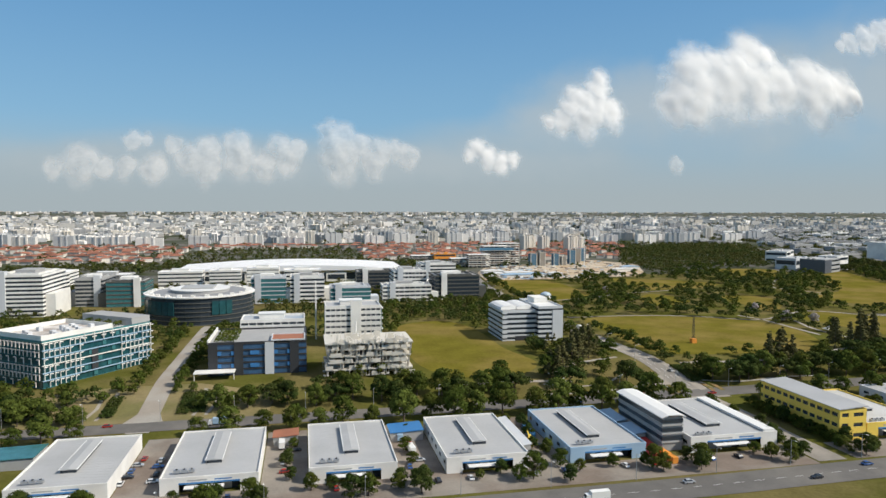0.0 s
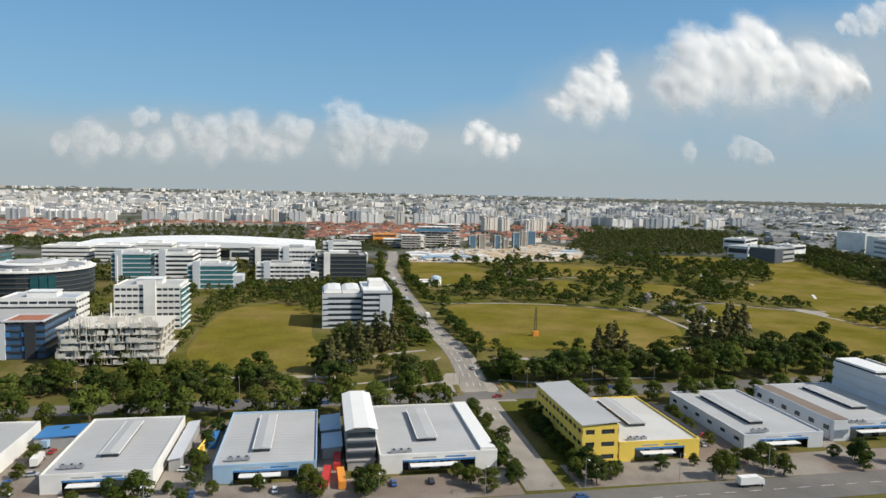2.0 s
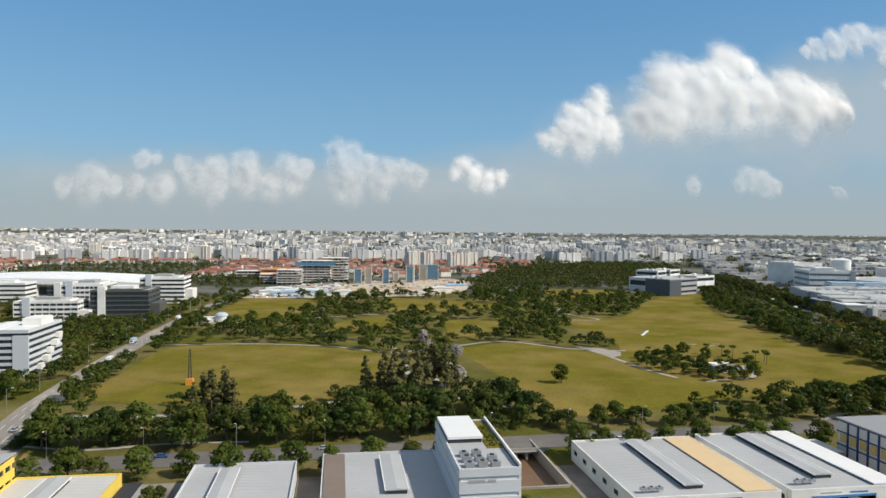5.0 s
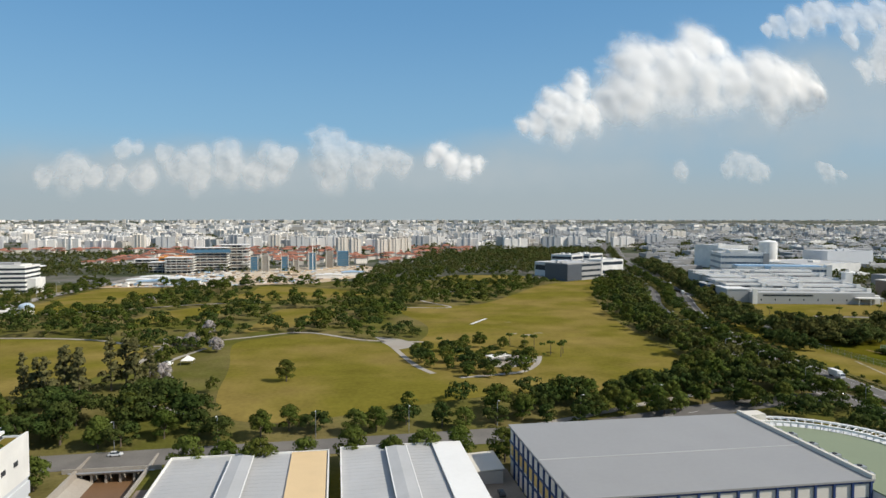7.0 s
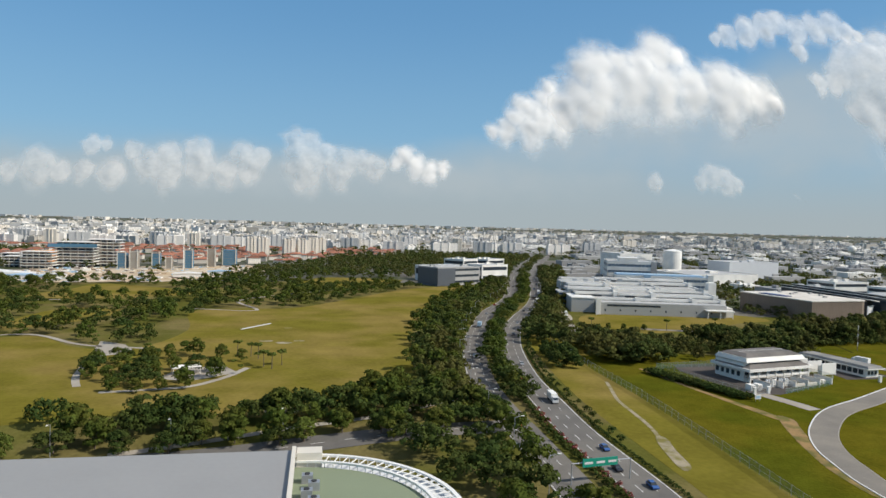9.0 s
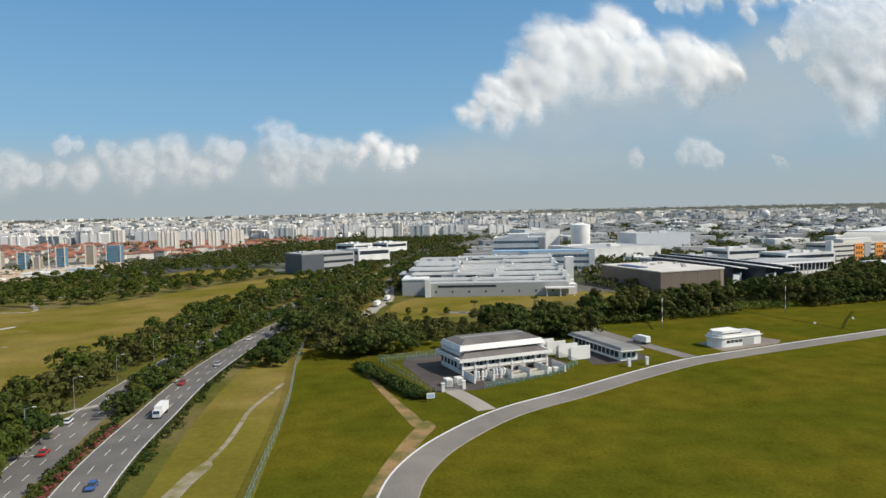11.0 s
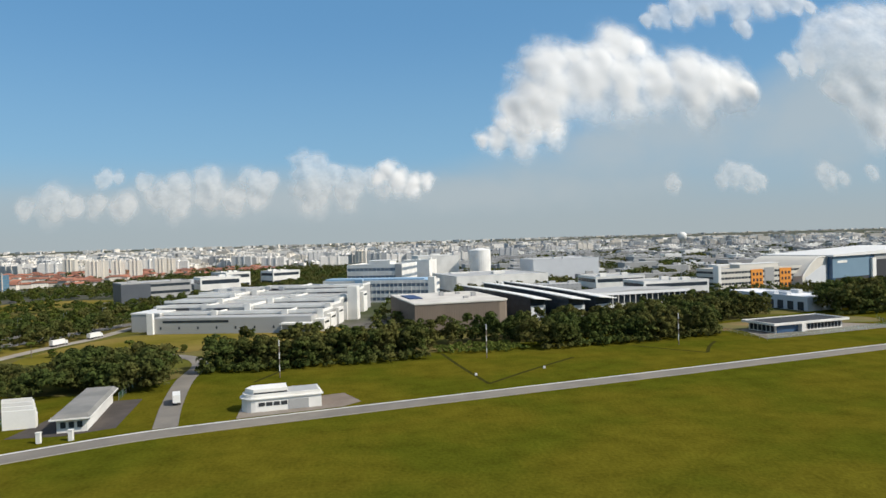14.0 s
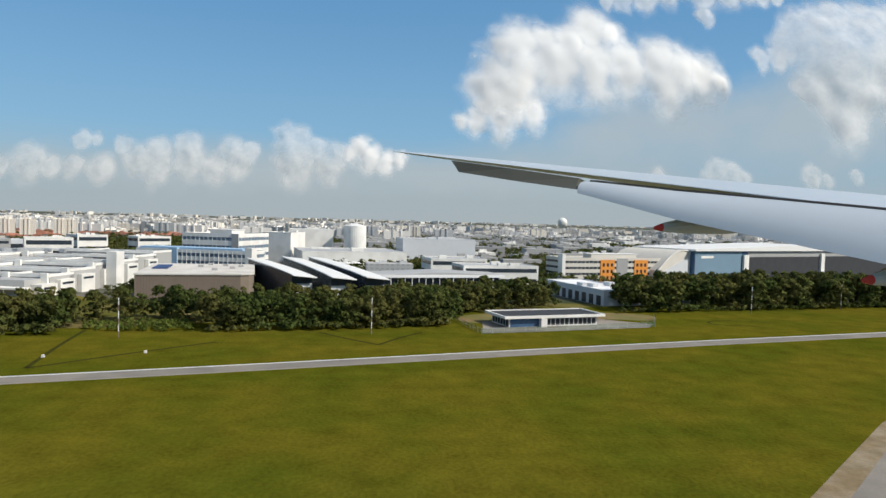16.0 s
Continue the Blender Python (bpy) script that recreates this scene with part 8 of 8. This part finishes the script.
part("annex", Shape().box(-22, -6, -5, 3, -0.3, 2.6).box(-16, -6, 3.1, 8, -0.3, 3.8), M_white, t)
for x, y, h in ((409, 458, 4.6), (400, 452, 3.6)):
    t = thing("park_tent", "white peaked canopy tent beside the path", "tent", "park tents", (x, y, 0))
    part("canopy", Shape().add([(-3, -3, h * 0.5), (3, -3, h * 0.5), (3, 3, h * 0.5), (-3, 3, h * 0.5), (0, 0, h)], [(0, 1, 4), (1, 2, 4), (2, 3, 4), (3, 0, 4), (3, 2, 1, 0)]), M_white, t)
    for px in (-2.8, 2.8):
        for py in (-2.8, 2.8):
            part("pole", Shape().tube((px, py, -0.1), (px, py, h * 0.5), 0.06, 0.06, 5), M_steel, t)
for x, y, s in ((404, 545, 0.8), (418, 487, 0.75), (402, 500, 0.85), (407, 417, 0.8), (396, 498, 0.7), (330, 700, 0.8)):
    tree("round", x, y, s, 2, "flowering tree with a pale whitish crown", "blossoming trees", M_blossom)
for x, y in ((805, 563), (816, 560), (826, 558), (838, 552), (855, 553), (866, 551), (880, 556), (895, 560), (598, 452), (602, 447), (594, 470), (606, 455), (590, 476), (583, 482)):
    tree("palm" if x < 700 or int(x) % 2 else "round", x, y, 0.95 if x < 700 or int(x) % 2 else 0.4, 1, group="young trees on the grass")
strip("painted_line", [(576, 562), (592, 586)], 2.4, M_line, "short white painted strip on the lawn", "marking", 0.13)
for x, y, r in ((604, 567, 1.6), (604, 514, 3.0), (612, 520, 2.0), (610, 380, 4.0), (622, 384, 3.0), (594, 520, 2.4)):
    patch("worn_patch", [(x + r * 1.6 * math.cos(a), y + r * math.sin(a)) for a in (0, 1.1, 2.2, 3.0, 4.1, 5.2)], 0.13, M_gravel, "pale worn patch on the lawn", "ground")
PATHS = ([(226, 552), (288, 551), (340, 536), (380, 510), (425, 530), (463, 545), (500, 512), (535, 500)], [(540, 408), (556, 411), (571, 415), (580, 425), (586, 436), (591, 450)], [(529, 418), (524, 432), (521, 446), (518, 468), (515, 490), (510, 510)],
         [(383, 440), (384, 470), (386, 507), (380, 535)], [(398, 408), (396, 440), (398, 466), (410, 500)], [(531, 660), (577, 652), (557, 712), (590, 760), (640, 815)], [(230, 380), (300, 378), (380, 395), (430, 372)],
         [(226, 650), (300, 672), (360, 700), (420, 715)], [(140, 372), (165, 388), (196, 398)], [(70, 360), (110, 364), (150, 360)], [(560, 350), (610, 362), (650, 372), (690, 398)])
for pts in PATHS:
    strip("park_path", pts, 3.0, M_concrete, "pale curving park footpath", "path", 0.15)
patch("island_plaza", [(507, 522), (516, 478), (525, 484), (530, 496), (522, 512)], 0.12, M_concrete, "pale paved plaza on the park island", "pavement", rounded=False)
patch("island_plaza", [(556, 430), (570, 425), (588, 440), (580, 455), (562, 450)], 0.12, M_concrete, "pale paved plaza on the park island", "pavement", rounded=False)
t = thing("park_shelter", "low white park shelter with a flat roof", "shelter", "", (566, 440, 0), 20)
part("roof", Shape().box(-6, 6, -3, 3, 3.0, 3.4), M_white, t)
for x in (-5.5, 5.5):
    for y in (-2.5, 2.5):
        part("post", Shape().tube((x, y, -0.1), (x, y, 3.0), 0.15, 0.15, 6), M_white, t)
# planters by the avenue
for x0, x1, y0, y1 in ((192, 197, 352, 378), (221, 225, 350, 376), (229, 233, 352, 378), (-96, -92, 345, 370), (-61, -57, 345, 372), (-54, -50, 346, 372)):
    spots = [(x0 + (i % 3) * (x1 - x0) / 2, y0 + (i // 3) * 1.7, "shrub", 0.95) for i in range(int((y1 - y0) / 1.7) * 3)]
    woods("planter_hedge", spots, "low clipped planter hedge beside the avenue", 0.8, M_leaf if x0 < 195 and x0 > 0 else M_leaf3)
patch("avenue_median", [(217.5, 336), (222, 336), (220, 420), (217.8, 420)], 0.2, M_concrete, "pale concrete strip beside the avenue", "pavement", rounded=False)
# the canal under the main road
single("canal_water", Shape().box(402, 423, 292, 345, -11.2, -10.6), M_water, "brown water in a concrete canal", "canal", "", "structure")
for x in (401.6, 423.4):
    single("canal_wall", Shape().box(x - 0.4, x + 0.4, 292, 346, -11.5, -5.9), M_concrete, "pale concrete canal wall", "canal wall", "", "structure")
single("canal_wall", Shape().box(402, 423, 291.2, 292, -11.5, -6.2), M_concrete, "pale concrete canal wall", "canal wall", "", "structure")
single("canal_wall", Shape().box(402, 423, 345, 346, -11.5, -6.8), M_concrete, "pale concrete canal wall", "canal wall", "", "structure")
single("canal_bank", Shape().side([(402.0, -10.6), (402.0, -8.2), (406.5, -10.5)], 292, 330), M_concrete, "sloping concrete canal bank", "canal wall", "", "structure")
t = thing("bridge", "concrete road bridge over the canal", "bridge", "", (412.5, 331, -7))
part("deck", Shape().box(-13, 13, -1.8, 0.3, -0.4, 0.13), M_concrete, t)
part("parapet", Shape().box(-15, 15, -2.2, -1.8, -0.6, 1.5), M_concrete, t)
part("pipe", Shape().tube((-13, -2.6, 0.2), (13, -2.6, 0.2), 0.3, 0.3, 8), M_steel, t, "grey service pipe along the bridge")
for k in range(4):
    part("pier", Shape().box(-6.8 + k * 4.3, -6.1 + k * 4.3, -1.6, 12, -4.3, -0.4), M_concrete, t)
# cranes at the unfinished buildings
for x, y, h, jib in ((8, 495, 43, 0), (30, 404, 27, 0), (452, 1040, 48, 40), (300, 1080, 46, 36)):
    t = thing("tower_crane", "slender tower crane standing at a building site" if jib else "slender white mast at the building site", "crane", "", (x, y, 0), 25)
    part("mast", Shape().tube((0, 0, -0.3), (0, 0, h), 0.55, 0.5, 4), M_orange if jib == 22 else M_white, t)
    if jib:
        part("jib", Shape().tube((-10, 0, h), (jib, 0, h + 1), 0.4, 0.25, 4), M_orange if jib == 22 else M_white, t)
        part("counterweight", Shape().box(-10.5, -7.5, -1, 1, h - 2.6, h - 0.5), M_grey, t)
        part("peak", Shape().tube((0, 0, h), (0, 0, h + 6), 0.6, 0.2, 4), M_white, t)

# ---- clouds ----
def cloud_stuff(name, rgb, thin, most):
    """White droplets, thick in the middle and thinning out to shreds by the stored depth of the cloud."""
    m = mat(name, rgb, 1.0, var=0.0, translucent=0.2, spec=0.0)
    nt = m.node_tree
    depth = nt.nodes.new("ShaderNodeAttribute")
    depth.attribute_name = "depth"
    geo = nt.nodes.new("ShaderNodeNewGeometry")
    shred = nt.nodes.new("ShaderNodeTexNoise")
    shred.inputs["Scale"].default_value = thin / UNIT
    shred.inputs["Detail"].default_value = 6
    shred.inputs["Roughness"].default_value = 0.6
    nt.links.new(geo.outputs["Position"], shred.inputs["Vector"])
    k = nt.nodes.new("ShaderNodeMath")
    k.operation = "MULTIPLY_ADD"
    nt.links.new(shred.outputs[0], k.inputs[0])
    k.inputs[1].default_value = 0.8
    k.inputs[2].default_value = -0.40
    add = nt.nodes.new("ShaderNodeMath")
    add.operation = "ADD"
    nt.links.new(k.outputs[0], add.inputs[0])
    nt.links.new(depth.outputs["Fac"], add.inputs[1])
    ramp = nt.nodes.new("ShaderNodeMapRange")
    ramp.interpolation_type = "SMOOTHSTEP"
    nt.links.new(add.outputs[0], ramp.inputs[0])
    ramp.inputs[1].default_value, ramp.inputs[2].default_value, ramp.inputs[4].default_value = 0.05, 1.3, most
    clear = nt.nodes.new("ShaderNodeBsdfTransparent")
    ms = nt.nodes.new("ShaderNodeMixShader")
    nt.links.new(ramp.outputs[0], ms.inputs[0])
    nt.links.new(clear.outputs[0], ms.inputs[1])
    o = nt.nodes["Material Output"].inputs[0]
    nt.links.new(o.links[0].from_socket, ms.inputs[2])
    nt.links.new(ms.outputs[0], o)
    return m


M_cloud = cloud_stuff("white_cloud", (0.90, 0.88, 0.845), 0.014, 0.93)
M_cloud_far = cloud_stuff("hazy_cloud", (0.90, 0.84, 0.78), 0.006, 0.62)


def billow_noise(p, octaves=3):
    """Rounded heads with soft folds between them."""
    v, a = 0.0, 0.5
    for _ in range(octaves):
        v += a * (1.0 - 2.0 * math.sqrt(noise.noise(p) ** 2 + 0.03))
        p = p * 2.1 + Vector((5.2, 1.3, 8.1))
        a *= 0.5
    return v


def cloud(lobes, y, step, seed, material, label, full=1.3):
    """A heaped cloud seen from below the sun: billows swelling from the lobes (x, z, r), with the depth of vapour at each point."""
    x0, x1 = min(q[0] - 2.0 * q[2] for q in lobes), max(q[0] + 2.0 * q[2] for q in lobes)
    z0, z1 = min(q[1] - 3.6 * q[2] for q in lobes), max(q[1] + 2.0 * q[2] for q in lobes)
    nx, nz = int((x1 - x0) / step) + 1, int((z1 - z0) / step) + 1
    mean = sum(q[2] for q in lobes) / len(lobes)
    bulge, depth = [], []
    for j in range(nz):
        for i in range(nx):
            x, z = x0 + i * step, z0 + j * step
            w = noise.noise_vector(Vector((x / mean * 0.9, z / mean * 0.9, seed))) * mean * 0.30
            w += noise.noise_vector(Vector((x / mean * 2.6, z / mean * 2.6, seed + 9))) * mean * 0.12
            t, near = 0.0, -9.0
            for cx, cz, r in lobes:
                dx, dz = (x + w.x - cx) / r, (z + w.y - cz) / r
                d = math.sqrt(dx * dx + dz * dz * (0.30 if dz < 0 else 1.0))
                near = max(near, 1.52 - d - 0.2 * max(0.0, -dz))
                t = t + (1.9 - d) ** 2 * 0.16 * r * (1.9 > d)
            b = billow_noise(Vector((x / mean * 0.62, z / mean * 0.75, seed * 3.1)))
            bulge.append(min(t, 2.2 * mean) * 0.42 + mean * 0.26 * b)
            depth.append(max(-0.5, min(full, near * 1.05 + 0.16 * b)))
    # soft vapour: the folds are rounded off
    h = np.array(bulge).reshape(nz, nx)
    for _ in range(max(3, int(2.2 * (0.16 * mean / step) ** 2))):
        g = np.pad(h, 1, mode="edge")
        h = (4 * h + 2 * (g[:-2, 1:-1] + g[2:, 1:-1] + g[1:-1, :-2] + g[1:-1, 2:]) + g[:-2, :-2] + g[:-2, 2:] + g[2:, :-2] + g[2:, 2:]) / 16
    vs = [(x0 + i * step, y - h[j, i] + 0.38 * (j * step - 0.5 * (z1 - z0)), z0 + j * step) for j in range(nz) for i in range(nx)]
    fs = [(j * nx + i, j * nx + i + 1, (j + 1) * nx + i + 1, (j + 1) * nx + i) for j in range(nz - 1) for i in range(nx - 1)
          if max(depth[j * nx + i], depth[j * nx + i + 1], depth[(j + 1) * nx + i]) > -0.2]
    me = bpy.data.meshes.new("cloud")
    me.from_pydata(vs, [], fs)
    me.materials.append(material)
    me.attributes.new("depth", "FLOAT", "POINT").data.foreach_set("value", depth)
    me.polygons.foreach_set("use_smooth", [True] * len(fs))
    me.update()
    tagged(new("cloud", me), label, "cloud", "fair-weather clouds")


cloud([(2011, 805, 103), (1919, 750, 83), (2101, 788, 68), (1726, 727, 101), (1817, 754, 72), (1657, 702, 70), (1861, 670, 129), (2005, 675, 132), (2144, 671, 104), (2275, 684, 110), (2364, 671, 102), (2445, 649, 90), (2512, 638, 57), (2294, 612, 101), (1728, 623, 109), (1620, 608, 74), (1580, 553, 74), (1679, 540, 75)], 2750, 6, 1, M_cloud, "tall white heaped cloud with a grey belly")
cloud([(2329, 1124, 84), (2294, 1038, 102), (2117, 949, 106), (2242, 895, 137), (2029, 876, 76), (2377, 856, 108), (2148, 800, 130), (1971, 776, 87), (1860, 759, 64)], 5000, 11, 2, M_cloud, "white towering cloud beside the tall heap")
cloud([(1769, 639, 19), (1811, 659, 31), (1876, 676, 39), (1942, 698, 40), (1985, 713, 36), (2048, 694, 41), (2116, 706, 41), (2174, 721, 42), (2225, 703, 30), (2266, 694, 17), (2042, 620, 24)], 2000, 5, 3, M_cloud, "thin white streak of high cloud", 0.75)
cloud([(2536, 661, 35), (2597, 670, 33), (2642, 720, 56), (2704, 770, 74), (2781, 801, 85), (2858, 824, 87), (2765, 702, 101), (2873, 705, 104), (2687, 560, 49), (2764, 589, 101), (2872, 592, 103), (2809, 492, 101), (2952, 792, 124), (2998, 651, 141), (3109, 739, 164)], 2480, 7, 4, M_cloud, "broad grey-white cloud beyond the tall heap", 0.8)
cloud([(-2394, 599, 173), (-2155, 560, 100), (-1881, 869, 85), (-1736, 876, 64), (-1461, 826, 91), (-1281, 671, 139), (-1073, 781, 138), (-1083, 603, 180), (-753, 847, 138), (-720, 669, 165), (-1937, 556, 106), (-271, 817, 136), (-57, 788, 95), (-193, 679, 150), (320, 1040, 122), (489, 943, 163), (685, 873, 122), (310, 870, 122), (910, 791, 149), (1108, 826, 109), (1264, 733, 122), (442, 698, 217), (-442, 597, 150), (-1646, 549, 140), (-2674, 539, 102), (834, 649, 149)], 8200, 17, 5, M_cloud_far, "low bank of hazy heaped clouds along the horizon", 0.75)
cloud([(1150, 500, 65), (1213, 442, 72), (1305, 410, 65), (1396, 431, 47), (1094, 454, 43)], 4410, 9, 6, M_cloud, "small white cloud before the bank")
cloud([(5646, 797, 138), (5846, 748, 140), (5484, 707, 84), (6016, 704, 86), (6945, 759, 132), (7145, 723, 84), (4852, 684, 96), (7581, 767, 86)], 8200, 17, 7, M_cloud_far, "small hazy heaped clouds low over the works", 0.7)

# ---- the airliner's wing, where it is when the flight ends ----
WING_AT = Vector((1108.3, 234.2, 46.4))
wing = thing("aircraft_wing", "white airliner wing with lowered flap and red-tipped fairings", "aircraft wing", "", WING_AT, 12)


def loft(sections):
    s = Shape()
    n = len(sections[0])
    for sec in sections:
        s.v += sec
    for i in range(len(sections) - 1):
        for j in range(n):
            s.f.append((i * n + j, i * n + (j + 1) % n, (i + 1) * n + (j + 1) % n, (i + 1) * n + j))
    s.f += [tuple(range(n - 1, -1, -1)), tuple(range((len(sections) - 1) * n, len(sections) * n))]
    return s


def wing_section(out):
    """Trailing edge, crest and nose of the wing at a distance out from the cabin."""
    k = (28.1 - out) / 16.5
    back = 7.54 + (28.1 - out) * 0.36 + 2.0 * k
    up = 3.0 - 1.94 * min(k, 1.3) - 0.35 * max(0.0, k - 1.0)
    chord = 1.7 + 5.6 * k
    thick = 0.10 + 0.62 * k
    return [(back, out, up - 0.49 * k), (back + 0.02, out, up - 0.46 * k), (back + chord * 0.3, out, up - 0.33 * k), (back + chord * 0.62, out, up - 0.24 * k), (back + chord * 0.9, out, up - 0.30 * k),
            (back + chord, out, up - 0.35 * k), (back + chord * 0.9, out, up - 0.35 * k - thick * 0.6), (back + chord * 0.5, out, up - 0.2 * k - thick), (back + chord * 0.15, out, up - 0.42 * k - thick * 0.3)]


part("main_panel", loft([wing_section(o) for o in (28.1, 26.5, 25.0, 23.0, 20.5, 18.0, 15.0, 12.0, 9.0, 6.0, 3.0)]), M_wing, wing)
flap = [(18.49, 11.03, 1.04), (15.19, 12.21, 0.25), (12.36, 13.23, -0.27), (10.5, 13.9, -0.62), (7.0, 15.15, -1.2)]
hinge = [(19.04, 11.78, 1.46), (16.34, 13.0, 1.12), (13.53, 14.3, 0.82), (11.63, 15.2, 0.60), (8.0, 16.9, 0.22)]
secs = []
for (o0, a0, u0), (o1, a1, u1) in zip(flap, hinge):
    sec = []
    for i in range(9):
        q = i / 8
        sec.append((a0 + (a1 - a0) * q - 0.5 * q * (1 - q), o0 + (o1 - o0) * q, u0 + (u1 - u0) * q + 0.5 * q * (1 - q)))
    secs.append(sec + [(a1 + 0.3, o1, u1 - 0.25), (a0 * 0.5 + a1 * 0.5 + 0.25, o0 * 0.5 + o1 * 0.5, u0 * 0.5 + u1 * 0.5 - 0.2)])
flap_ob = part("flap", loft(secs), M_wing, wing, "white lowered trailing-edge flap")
for p in flap_ob.data.polygons:
    p.use_smooth = len(p.vertices) == 4 and p.area > 0.0
flap_ob.data.set_sharp_from_angle(angle=radians(35))
ail = []
for (o0, a0, u0), (o1, a1, u1) in zip([(23.85, 9.09, 1.92), (21.1, 10.1, 1.50), (18.6, 11.0, 1.16)], [(24.7, 9.10, 2.42), (22.0, 10.4, 2.0), (19.4, 11.62, 1.58)]):
    ail.append([(a0, o0, u0), (a1, o1, u1), (a1 + 0.25, o1, u1 - 0.1), (a0 + 0.25, o0, u0 - 0.02)])
# aileron in one dark olive grey, far darker than the flap
part("aileron", loft(ail), M_wing_d, wing, "dark grey underside of the aileron")
# a solid black strip stands in for the shade in the flap's slot
gap = []
for o, a, u in hinge:
    gap.append([(a - 0.02, o, u + 0.005), (a + 0.05, o, u + 0.05), (a + 0.3, o, u + 0.05), (a + 0.3, o, u - 0.1)])
part("flap_gap", loft(gap), M_black, wing, "black strip painted as the shaded gap above the flap")
for o, a, u in ((15.9, 12.0, 0.02), (10.95, 13.85, -1.02)):
    rings = []
    for k, r in ((0.0, 0.05), (0.22, 0.12), (1.0, 0.24), (2.2, 0.34), (3.6, 0.3)):
        rings.append([(a + k, o - 0.1 * k + r * math.cos(t), u + 0.09 * k + r * math.sin(t)) for t in [2 * math.pi * i / 10 for i in range(10)]])
    fair = part("flap_fairing", loft(rings[1:]), M_wing, wing, "grey teardrop flap track fairing")
    part("fairing_tip", loft([rings[0], [(p[0] + 0.02, p[1], p[2]) for p in rings[1]]]), M_red, fair, "red tip")

# ---- from plan units to metres ----
for ob in list(scene.objects):
    if ob.parent is None and ob.type in {"MESH", "EMPTY"}:
        ob.matrix_basis = Matrix.Scale(UNIT, 4) @ ob.matrix_basis
